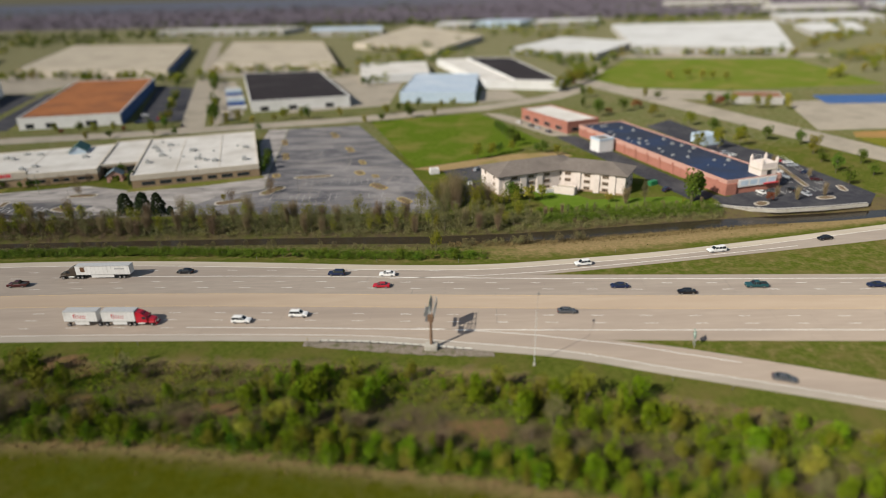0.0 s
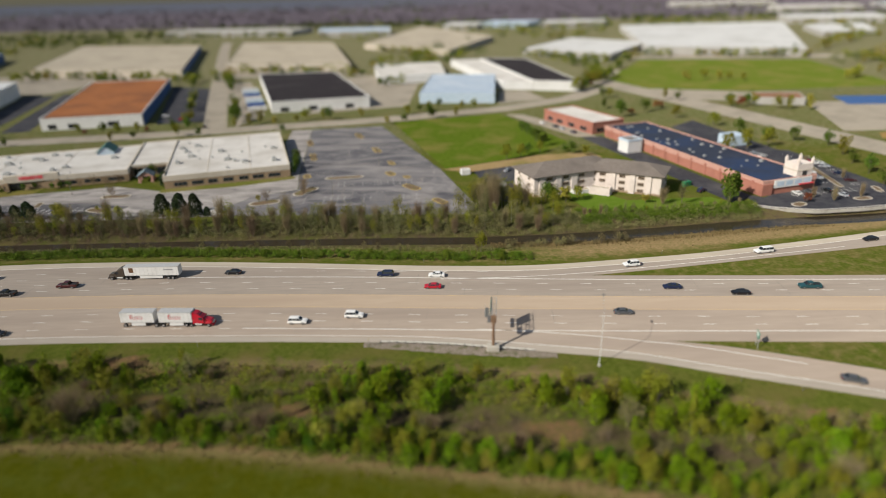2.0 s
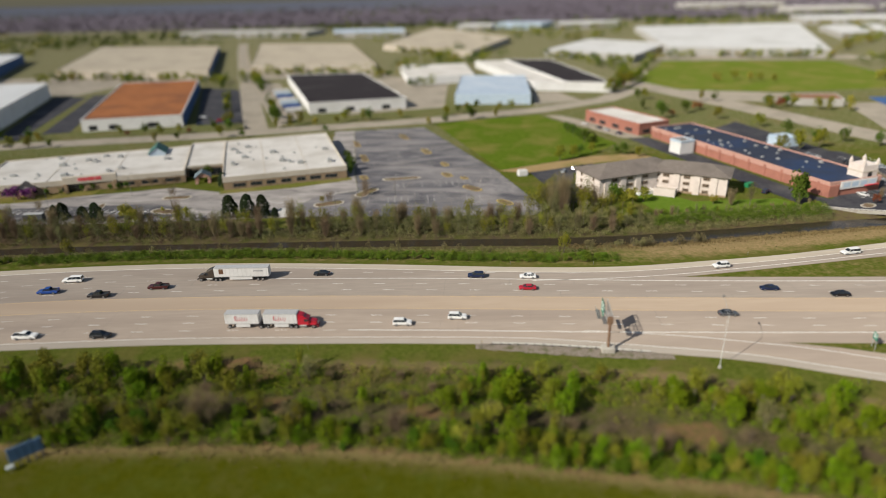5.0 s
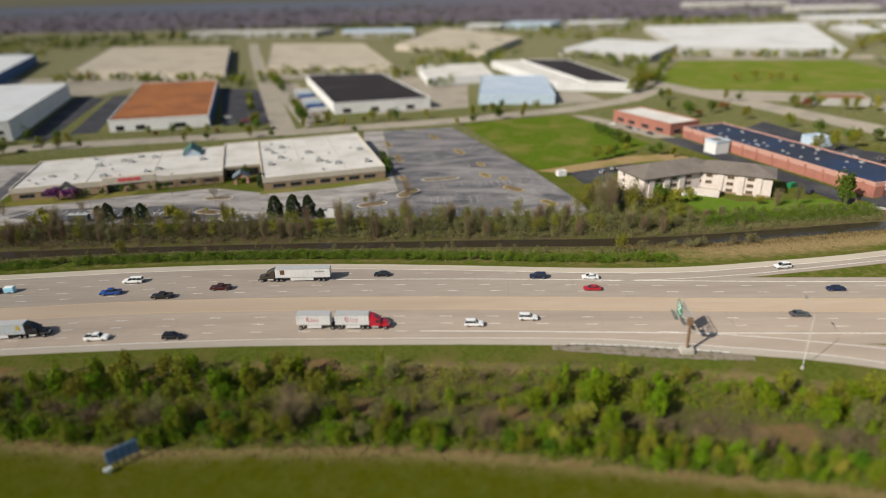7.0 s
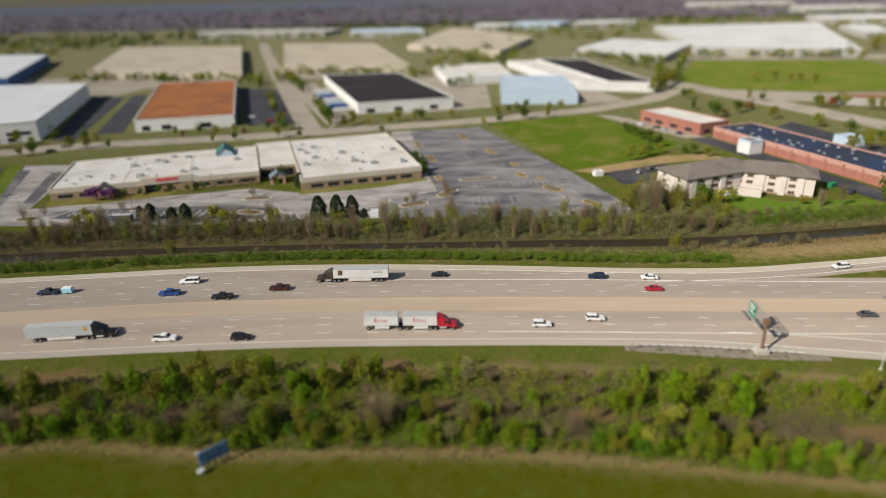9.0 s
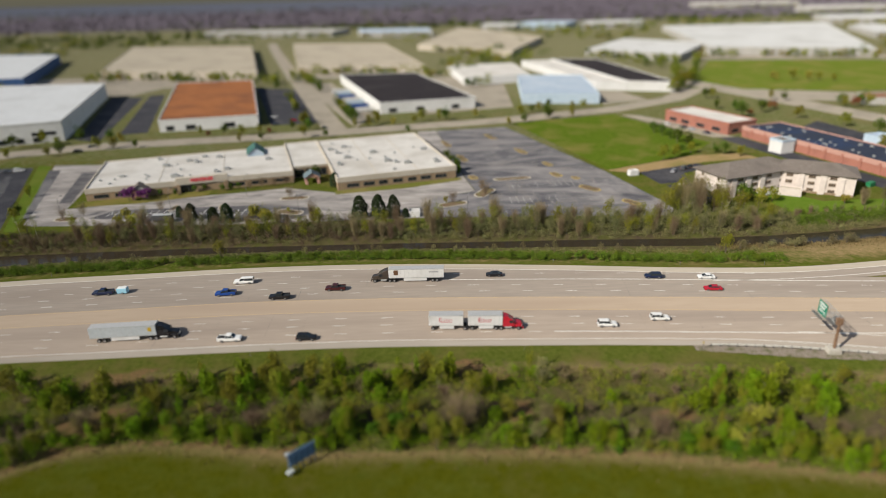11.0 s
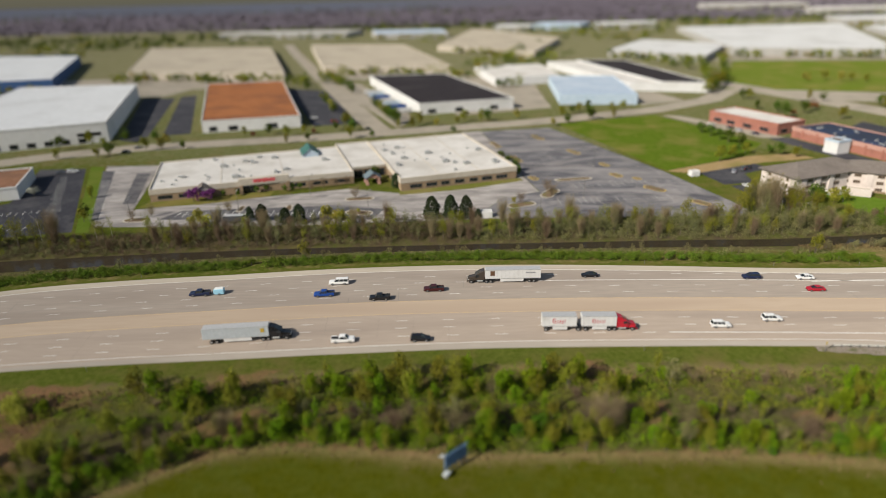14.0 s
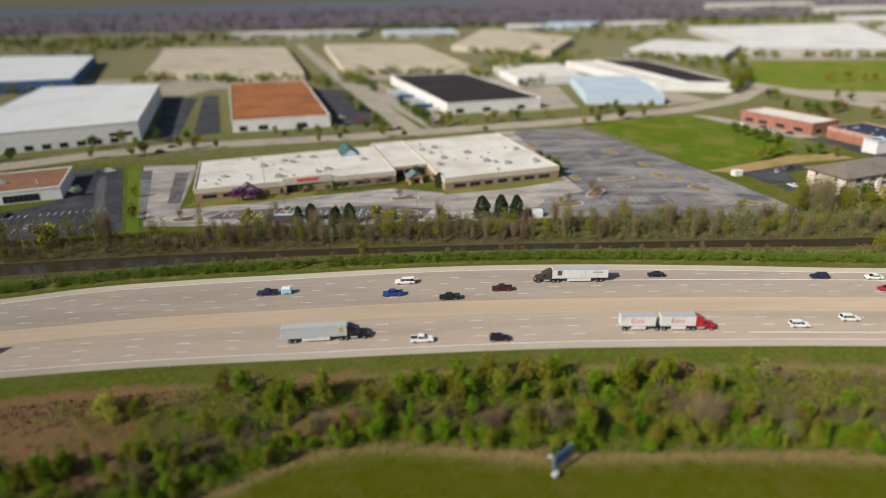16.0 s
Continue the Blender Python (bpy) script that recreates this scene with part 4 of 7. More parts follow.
# halls of the estate beyond the street
halls = [
    ("white_hall", "big white warehouse with a row of dark docks", [(-425, 342), (-327, 382), (-384, 550), (-482, 545)], 12.5, WALL_WHITE, ROOF_BRIGHT, (WALL_WHITE, 1.0)),
    ("orange_hall", "white warehouse with a rust-orange roof", [(-276, 400.5), (-215.4, 413), (-268, 588), (-334, 580)], 7.8, WALL_WHITE, ROOF_ORANGE, (WALL_WHITE, 0.8)),
    ("black_hall", "white warehouse with a black roof", [(-138, 446), (-70, 462), (-120, 612), (-190, 606)], 8.0, WALL_WHITE, ROOF_BLACK, (WALL_WHITE, 0.8)),
    ("tan_hall", "very large warehouse with a tan gravel roof", [(-454, 680), (-281, 650), (-372, 955), (-560, 985)], 8.5, WALL_FASCIA, ROOF_TAN, None),
    ("tan_hall", "very large warehouse with a tan gravel roof", [(-248, 690), (-112, 668), (-177, 950), (-318, 985)], 8.5, WALL_FASCIA, ROOF_TAN, None),
    ("white_hall", "white warehouse with a navy gable end", [(-625, 585), (-494, 612), (-600, 860), (-735, 880)], 11.0, WALL_NAVY, ROOF_BRIGHT, None),
    ("blue_hall", "pale blue metal hall with a pale roof", [(-34, 474), (22, 467), (30, 570), (-26, 578)], 7.5, WALL_BLUE, ROOF_BLUE, None),
    ("white_shop_hall", "white hall with a pale flat roof", [(-74, 575), (-14, 588), (-20, 680), (-88, 670)], 7.0, WALL_WHITE, ROOF_W, None),
    ("black_roof_hall", "long white hall with a black roof strip", [(58, 524), (94, 512), (72, 690), (24, 700)], 8.0, WALL_WHITE, ROOF_BLACK, (WALL_WHITE, 0.6)),
    ("white_roof_hall", "long white hall with a white roof", [(34, 530), (57.5, 524), (23.5, 700), (-8, 700)], 7.0, WALL_WHITE, ROOF_W, None),
    ("pale_hall", "very large hall with a pale tan roof", [(-128, 925), (-8, 800), (60, 1010), (-60, 1300)], 8.0, WALL_FASCIA, ROOF_TAN, None),
    ("white_far_hall", "very large white-roofed hall", [(226, 777), (387, 720), (590, 1180), (300, 1180)], 9.0, WALL_GREY, ROOF_PALE, None),
    ("white_far_hall", "white-roofed hall among trees", [(82, 800), (168, 712), (250, 850), (170, 950)], 8.0, WALL_GREY, ROOF_PALE, None),
    ("white_far_hall", "white-roofed hall at the edge of the fields", [(528, 940), (620, 965), (700, 1130), (590, 1110)], 8.0, WALL_GREY, ROOF_PALE, None),
    ("red_roof_shop", "small shop with a red-brown roof", [(200, 440), (232, 432), (240, 456), (208, 462)], 5.0, WALL_GREY, ROOF_BROWN, None),
    ("far_store", "pale blue store at the edge of the fields", [(60, 1330), (150, 1300), (190, 1390), (90, 1420)], 10, WALL_BLUE, ROOF_BLUE, None),
    ("far_store", "long white store at the edge of the fields", [(170, 1280), (300, 1300), (330, 1390), (200, 1380)], 10, WALL_GREY, ROOF_PALE, None),
    ("far_store", "long white store at the edge of the fields", [(-20, 1310), (50, 1290), (70, 1380), (0, 1400)], 9, WALL_GREY, ROOF_PALE, None),
    ("far_store", "long white store at the edge of the fields", [(640, 1250), (820, 1230), (880, 1380), (690, 1400)], 10, WALL_GREY, ROOF_PALE, None),
    ("far_store", "long grey store at the edge of the fields", [(-560, 1260), (-300, 1230), (-280, 1330), (-560, 1360)], 9, WALL_GREY, WALL_GREY, None),
    ("far_store", "grey-blue store at the edge of the fields", [(-240, 1180), (-110, 1170), (-120, 1290), (-260, 1300)], 9, WALL_GREY, ROOF_BLUE, None),
    ("far_store", "pale grey store beyond the fields", [(820, 1650), (1020, 1640), (1060, 1760), (850, 1780)], 14, WALL_GREY, ROOF_W, None),
    ("far_store", "pale grey store beyond the fields", [(1120, 1700), (1380, 1720), (1420, 1830), (1150, 1830)], 14, WALL_GREY, ROOF_BLUE, None),
    ("far_store", "pale grey store beyond the fields", [(700, 2050), (1000, 2040), (1030, 2180), (720, 2190)], 16, WALL_GREY, ROOF_W, None),
    ("white_hall", "white hall beyond a pale yard", [(-880, 740), (-760, 800), (-880, 1000), (-1010, 960)], 10, WALL_WHITE, ROOF_W, None),
]
made = []
for nm, lb, c, h, wm, rm, fa in halls:
    t = hall(nm, lb, c, h, wm, rm, fa)
    made.append(t)
wall_windows(made[0], halls[0][2][0], halls[0][2][1], FAR_Z + 0.6, 3.0, [(8 + k * 9.0, 12.5 + k * 9.0) for k in range(10)])
wall_windows(made[0], halls[0][2][0], halls[0][2][1], FAR_Z + 4.4, 2.2, [(89, 102)])
wall_windows(made[1], halls[1][2][0], halls[1][2][1], FAR_Z + 0.6, 3.2, [(4, 9), (16, 22), (40, 47)])
wall_windows(made[2], halls[2][2][0], halls[2][2][1], FAR_Z + 0.6, 3.0, [(6, 12), (26, 32), (52, 58)])
navy = part("end_panel", Geo().prism([(-214.9, 413.2), (-214.5, 413.6), (-267.4, 588), (-267.8, 588)], FAR_Z, FAR_Z + 7.0), WALL_NAVY, made[1], "navy blue cladding of the long side")
part("end_panel", Geo().prism([(-280.6, 650.5), (-280.1, 650.5), (-371.4, 955), (-371.9, 955)], FAR_Z, FAR_Z + 7.6), WALL_NAVY, made[3], "navy blue cladding of the long side")


# ---- trees and shrubs ----
def crown_mesh(name, material, seed, n, rx, rz, z0, leaf, lumps=9, cone=False, up=0.0):
    """Many small leaves in uneven lumps about a middle axis, with gaps."""
    rng = np.random.default_rng(seed)
    c = rng.normal(0, 1, (lumps, 3))
    c /= np.linalg.norm(c, axis=1)[:, None]
    c *= rng.uniform(0.25, 0.8, (lumps, 1))
    r = rng.uniform(0.28, 0.52, lumps)
    which = rng.integers(0, lumps, n)
    d = rng.normal(0, 1, (n, 3))
    d /= np.linalg.norm(d, axis=1)[:, None]
    p = c[which] + d * (r[which] * rng.uniform(0.6, 1.0, n) ** 0.5)[:, None]
    if cone:
        h = rng.uniform(0, 1, n)
        a = rng.uniform(0, 2 * np.pi, n)
        tier = 1.0 - 0.22 * ((h * 7) % 1)
        rad = np.sqrt(1 - h ** 2.0) * tier * (1 + 0.14 * np.sin(3 * a + 9 * h)) * rng.uniform(0.72, 1.05, n)
        p = np.stack([rad * np.cos(a), rad * np.sin(a), h * 2 - 1], 1)
    p = p * np.array([rx, rx, rz]) + np.array([0, 0, z0 + rz])
    u = rng.normal(0, 1, (n, 3))
    u /= np.linalg.norm(u, axis=1)[:, None]
    w = np.cross(u, rng.normal(0, 1, (n, 3)))
    w /= np.linalg.norm(w, axis=1)[:, None] + 1e-9
    s = leaf * rng.uniform(0.6, 1.3, (n, 1))
    v = np.empty((n, 4, 3))
    v[:, 0], v[:, 1], v[:, 2], v[:, 3] = p - u * s, p + w * s * 0.6, p + u * s, p - w * s * 0.6
    v = v.reshape(-1, 3)
    v[:, 2] = np.maximum(v[:, 2], 0.02)
    me = bpy.data.meshes.new(name)
    me.vertices.add(4 * n)
    me.vertices.foreach_set("co", v.ravel())
    me.loops.add(4 * n)
    me.loops.foreach_set("vertex_index", np.arange(4 * n, dtype=np.int32))
    me.polygons.add(n)
    me.polygons.foreach_set("loop_start", np.arange(0, 4 * n, 4, dtype=np.int32))
    me.polygons.foreach_set("loop_total", np.full(n, 4, dtype=np.int32))
    me.materials.append(material)
    me.update(calc_edges=True)
    return me


def twig_mesh(name, material, seed, n, rx, h, wide=0.05):
    """A bare crown: thin upright twigs that spread from the stem."""
    rng = random.Random(seed)
    g = Geo()
    for _ in range(n):
        a = rng.uniform(0, 2 * math.pi)
        q = rng.random() ** 0.6
        z0 = h * rng.uniform(0.05, 0.6)
        s = Vector((math.cos(a) * rx * 0.25 * q, math.sin(a) * rx * 0.25 * q, z0))
        e = Vector((math.cos(a) * rx * q, math.sin(a) * rx * q, min(h, z0 + h * rng.uniform(0.25, 0.55))))
        e += Vector((rng.uniform(-0.3, 0.3), rng.uniform(-0.3, 0.3), 0))
        d = (e - s).cross(Vector((rng.uniform(-1, 1), rng.uniform(-1, 1), 0.3))).normalized() * wide
        g.add([s - d, s + d, e + d * 0.2], [(0, 1, 2)])
        k = rng.uniform(0.35, 0.8)
        b = s.lerp(e, k)
        e2 = b + Vector((rng.uniform(-0.5, 0.5) * rx * 0.5, rng.uniform(-0.5, 0.5) * rx * 0.5, h * 0.14))
        g.add([b - d * 0.6, b + d * 0.6, e2], [(0, 1, 2)])
    return g.mesh(name, material)


def trunk_mesh(name, seed, h, r, stems=1, limbs=4):
    rng = random.Random(seed)
    g = Geo()
    for s in range(stems):
        a0 = s * 2.4
        lean = Vector((math.cos(a0), math.sin(a0), 0)) * (0.22 * h if stems > 1 else 0.03 * h)
        a = Vector((lean.x * 0.1, lean.y * 0.1, -0.15))
        b = lean * 0.5 + Vector((0, 0, h * 0.5))
        c = lean + Vector((0, 0, h * 0.92))
        g.tube(a, b, r, r * 0.7, 6).tube(b, c, r * 0.7, r * 0.2, 6)
        for k in range(limbs):
            p = b.lerp(c, rng.uniform(0, 0.8))
            t = rng.uniform(0, 6.28)
            g.tube(p, p + Vector((math.cos(t) * h * 0.25, math.sin(t) * h * 0.25, h * 0.2)), r * 0.4, r * 0.1, 4)
    return g.mesh(name, BARK)


class Kind:
    """Prototypes of one kind of plant: each copy shares the meshes of one of them."""

    def __init__(self, name, category, label, group, crown, count, h, **k):
        self.name, self.category, self.label, self.group, self.protos = name, category, label, group, []
        for i in range(count):
            tr = trunk_mesh("trunk", k["seed"] + i, h * k.get("trunk", 0.7), k.get("r", 0.08), k.get("stems", 1), k.get("limbs", 3))
            self.protos.append((tr, crown(k["seed"] * 7 + i)))

    def put(self, x, y, s, rng, z=None, label=""):
        tr, cr = rng.choice(self.protos)
        root = thing(self.name, label or self.label, self.category, self.group, at=pose(x, y, ground_z(x, y) if z is None else z, 0, 0, rng.uniform(0, 360)) @ Matrix.Diagonal((s * rng.uniform(0.9, 1.12), s * rng.uniform(0.9, 1.12), s * rng.uniform(0.95, 1.3), 1)))
        for nm, me in (("trunk", tr), ("crown", cr)):
            o = new(nm, me)
            o.parent = root
        return root


def leafy(mat_key, n, rx, rz, z0, leaf, lumps=9, cone=False):
    return lambda s: crown_mesh("crown", LEAF[mat_key], s, n, rx, rz, z0, leaf, lumps, cone)


K_FRESH = Kind("shrub", "shrub", "fresh green leafy shrub in rough brush", "roadside shrubs", leafy("fresh", 1150, 1.5, 1.85, 0.1, 0.132, 18), 5, 3.6, seed=1, stems=3)
K_OLIVE = Kind("olive_shrub", "shrub", "olive green shrub coming into leaf", "roadside shrubs", leafy("olive", 1000, 1.45, 1.85, 0.1, 0.122, 18), 5, 3.5, seed=11, stems=3)
K_YELLOW = Kind("shrub", "shrub", "yellow-green shrub in spring leaf", "roadside shrubs", leafy("yellow", 1000, 1.7, 1.9, 0.1, 0.13, 18), 3, 3.6, seed=21, stems=3)
K_TWIG = Kind("bare_shrub", "shrub", "bare grey-brown shrub of thin twigs", "bare shrubs", lambda s: twig_mesh("crown", LEAF["twig"], s, 900, 1.9, 3.0, 0.012), 4, 3.0, seed=31, stems=3)
K_DULL = Kind("budding_shrub", "shrub", "brown-olive shrub just budding", "bare shrubs", leafy("dull", 560, 1.6, 1.7, 0.1, 0.12, 14), 4, 3.0, seed=41, stems=3)
K_SAPLING = Kind("sapling", "sapling", "slim fresh green sapling in the brush", "saplings", leafy("fresh", 620, 0.85, 2.3, 0.3, 0.115, 16), 5, 4.6, seed=161, r=0.05)
K_SAPLING_O = Kind("sapling", "sapling", "slim olive sapling in the brush", "saplings", leafy("olive", 560, 0.8, 2.3, 0.3, 0.11, 16), 5, 4.6, seed=171, r=0.05)
K_BROWN = Kind("bare_shrub", "shrub", "brown leafless shrub of dense stems", "bare shrubs", leafy("brown", 620, 1.5, 1.35, 0.0, 0.085, 16), 4, 2.6, seed=181, stems=3)
K_HEDGE = Kind("hedge_shrub", "shrub", "dense green shrub along the road bank", "bank shrubs", leafy("hedge", 560, 1.4, 1.0, 0.0, 0.125, 14), 4, 2.0, seed=51, stems=2, trunk=0.5)
K_BANK = Kind("bank_tree", "tree", "grey-brown budding tree on the creek bank", "creek trees", leafy("grey", 900, 1.9, 3.6, 0.8, 0.13, 26), 4, 7.4, seed=61, r=0.13, limbs=5)
K_BANK_G = Kind("bank_tree", "tree", "olive green tree on the creek bank", "creek trees", leafy("olive", 900, 2.0, 3.5, 0.8, 0.14, 26), 4, 7.4, seed=71, r=0.13, limbs=5)
K_BANK_T = Kind("bare_tree", "tree", "bare grey tree with thin branches", "creek trees", lambda s: twig_mesh("crown", LEAF["twig"], s, 620, 2.4, 8.4, 0.020), 4, 7.0, seed=81, r=0.12, limbs=6)
K_CONE = Kind("evergreen", "tree", "dark conical evergreen tree", "evergreens", leafy("needle", 2200, 2.9, 3.2, 0.3, 0.28, 22, True), 3, 7.0, seed=91, r=0.16)
K_PURPLE = Kind("blossom_tree", "tree", "purple blossoming tree by the store", "", leafy("purple", 900, 3.4, 2.0, 1.0, 0.25, 12), 1, 4.6, seed=95, stems=2)
K_WHITE = Kind("blossom_tree", "tree", "white blossoming small tree", "", leafy("blossom", 700, 2.4, 1.8, 0.8, 0.2, 12), 1, 4.0, seed=97, stems=2)
K_STREET = Kind("street_tree", "tree", "olive green tree beside an estate street", "estate trees", leafy("olive", 520, 3.0, 3.2, 1.4, 0.36, 12), 3, 7.0, seed=101, r=0.16)
K_STREET_D = Kind("street_tree", "tree", "dark green tree beside an estate street", "estate trees", leafy("dark", 520, 3.2, 3.2, 1.2, 0.38, 12), 3, 7.0, seed=111, r=0.16)
K_STREET_Y = Kind("street_tree", "tree", "yellow-green tree in spring leaf by a street", "estate trees", leafy("yellow", 480, 2.8, 2.8, 1.2, 0.36, 12), 2, 6.4, seed=121, r=0.16)
K_RUST = Kind("street_tree", "tree", "small rust-red tree beside a street", "estate trees", leafy("rust", 420, 2.2, 2.0, 1.0, 0.32, 10), 1, 4.8, seed=131, r=0.12)

rng = random.Random(77)


def thicket(name, label, key, spots, per, leaf, seed):
    """Low undergrowth between the shrubs: leaf clumps joined into one mesh."""
    r = np.random.default_rng(seed)
    c = np.repeat(np.array(spots), per, axis=0)
    n = len(c)
    d = r.normal(0, 1, (n, 3))
    d /= np.linalg.norm(d, axis=1)[:, None]
    p = c[:, :3] + d * (c[:, 3] * r.uniform(0.5, 1.0, n))[:, None] * np.array([1.0, 1.0, 0.85])
    p[:, 2] = np.maximum(p[:, 2], c[:, 4] + 0.05)
    u = r.normal(0, 1, (n, 3))
    u /= np.linalg.norm(u, axis=1)[:, None]
    w = np.cross(u, r.normal(0, 1, (n, 3)))
    w /= np.linalg.norm(w, axis=1)[:, None] + 1e-9
    s = leaf * r.uniform(0.6, 1.3, (n, 1))
    v = np.stack([p - u * s, p + w * s * 0.6, p + u * s, p - w * s * 0.6], 1).reshape(-1, 3)
    me = bpy.data.meshes.new(name)
    me.vertices.add(4 * n)
    me.vertices.foreach_set("co", v.ravel())
    me.loops.add(4 * n)
    me.loops.foreach_set("vertex_index", np.arange(4 * n, dtype=np.int32))
    me.polygons.add(n)
    me.polygons.foreach_set("loop_start", np.arange(0, 4 * n, 4, dtype=np.int32))
    me.polygons.foreach_set("loop_total", np.full(n, 4, dtype=np.int32))
    me.materials.append(LEAF[key])
    me.update(calc_edges=True)
    tagged(new(name, me), label, "undergrowth", kind="stuff")


def brush():
    """The rough brush on the near side of the road: tall shrubs over a thicket of undergrowth."""
    green, olive, dull = [], [], []
    x = -340.0
    while x < 150:
        t, b = brush_top(x), brush_low(x)
        width = t - b + 2.6
        for k in range(18):
            u = (k + rng.random()) / 18
            px_, y = x + rng.uniform(-1, 1), t + 0.5 - u * (width - 0.8)
            n = noise.noise(Vector((px_ * 0.045, y * 0.10, 9.3))) + 0.4 * noise.noise(Vector((px_ * 0.16, y * 0.22, 2.0)))
            if x < -216 and y > 84 + 0.10 * (x + 300) and n < 0.30:
                if rng.random() < 0.5:
                    z, r_ = ground_z(px_, y), rng.uniform(0.4, 0.9)
                    dull.append((px_, y, z + r_ * 0.4, r_, z))
                continue
            if open_spot(px_, y) < 0.02 and u < 0.86 and rng.random() < 0.9:
                continue
            band = abs(u - 0.60) < 0.17 * noise.noise(Vector((px_ * 0.035, 2.0, 12.0))) + 0.07
            z = ground_z(px_, y)
            r_ = rng.uniform(0.8, 1.5)
            spot = (px_, y, z + r_ * rng.uniform(0.5, 1.5), r_, z)
            if band:
                if rng.random() < 0.75:
                    dull.append(spot)
            elif n > -0.34:
                (green if rng.random() < 0.5 + n * 0.6 or u > 0.82 else olive).append(spot)
            elif rng.random() < 0.6:
                (dull if rng.random() < 0.6 else olive).append(spot)
        x += 1.9
    thicket("undergrowth", "low fresh green undergrowth between shrubs", "fresh", green, 78, 0.138, 1)
    thicket("undergrowth", "low olive undergrowth between shrubs", "olive", olive, 78, 0.13, 2)
    thicket("undergrowth", "low bare brown undergrowth between shrubs", "brown", dull, 70, 0.095, 3)
    x = -330.0
    while x < 150:
        t, b = brush_top(x), brush_low(x)
        width = t - b + 2.6
        for k in range(4):
            u = (k + rng.random()) / 4
            px_, py_ = x + rng.uniform(-2.2, 2.2), t - 0.8 - u * (width - 2.0)
            n = noise.noise(Vector((px_ * 0.045, py_ * 0.10, 9.3)))
            if x < -216 and py_ > 84 + 0.10 * (x + 300) and n < 0.30:
                continue
            if open_spot(px_, py_) < 0 and u < 0.86:
                if rng.random() < 0.2:
                    K_BROWN.put(px_, py_, rng.uniform(0.7, 1.1), rng)
                continue
            if 0.48 < u < 0.76:
                if rng.random() < 0.22 + 0.6 * noise.noise(Vector((px_ * 0.035, 2.0, 12.0))):
                    rng.choice((K_TWIG, K_BROWN, K_BROWN, K_DULL)).put(px_, py_, rng.uniform(1.0, 1.6), rng)
                elif n > -0.25:
                    rng.choice((K_OLIVE, K_FRESH, K_SAPLING_O, K_SAPLING)).put(px_, py_, rng.uniform(1.0, 1.5), rng)
                continue
            if n < -0.22:
                if rng.random() < 0.3:
                    K_TWIG.put(px_, py_, rng.uniform(0.6, 0.9), rng)
                continue
            r = rng.random()
            kind = K_FRESH if r < 0.50 + n * 0.5 else K_OLIVE if r < 0.90 else K_YELLOW if r < 0.94 else K_DULL
            kind.put(px_, py_, rng.uniform(1.05, 1.75) * (1.15 if n > 0.2 else 1.0) * (0.72 if k == 0 and -62 < px_ < 4 else 1.0) * (0.8 if u > 0.8 else 1.0), rng)
            if n > -0.1:
                (K_SAPLING if rng.random() < 0.55 else K_SAPLING_O).put(px_ + rng.uniform(-2.2, 2.2), py_ + rng.uniform(-2, 2), rng.uniform(0.8, 1.25) * (0.75 if k == 0 and -62 < px_ < 4 else 1.0), rng)
        x += 3.9


brush()


def brush_foot():
    """Lusher, denser shrubs along the foot of the brush."""
    x = -200.0
    while x < 110:
        n = noise.noise(Vector((x * 0.04, 0.0, 14.0)))
        if n > -0.22:
            for _ in range(2):
                y = brush_low(x) + rng.uniform(-1.8, 6.0)
                rng.choice((K_FRESH, K_LUSH, K_LUSH, K_OLIVE, K_SAPLING, K_SAPLING_O)).put(x + rng.uniform(-2.5, 2.5), y, rng.uniform(0.55, 1.3), rng)
        x += 3.4


K_LUSH = Kind("meadow_shrub", "shrub", "deep lush green shrub at the meadow edge", "roadside shrubs", leafy("lush", 1100, 1.5, 1.5, 0.0, 0.13, 16), 4, 2.8, seed=201, stems=3)
brush_foot()
K_BARE_BIG = Kind("bare_tree", "tree", "bare grey tree standing in the brush", "bare trees", lambda s: twig_mesh("crown", LEAF["twig"], s, 700, 3.6, 6.2, 0.022), 2, 6.0, seed=141, r=0.12, stems=2, limbs=6)
K_BARE_BIG.put(-90.7, 101.5, 1.3, rng)
K_BARE_BIG.put(-52, 99, 0.85, rng)
K_BARE_BIG.put(-166, 103, 0.9, rng)
K_BARE_BIG.put(-2, 92, 0.8, rng)
K_BARE_BIG.put(52, 82, 0.9, rng)
K_YELLOW.put(-212, 110, 1.6, rng)
for _ in range(46):
    x = rng.uniform(-240, -182)
    rng.choice((K_FRESH, K_OLIVE, K_BROWN, K_BROWN, K_SAPLING_O)).put(x, rng.uniform(brush_low(x) + 1, min(97, brush_low(x) + 16)), rng.uniform(1.0, 1.6), rng)
K_YELLOW.put(-33, 100, 1.35, rng)
K_YELLOW.put(62, 84, 1.4, rng)
K_WHITE.put(13, 106, 0.45, rng)


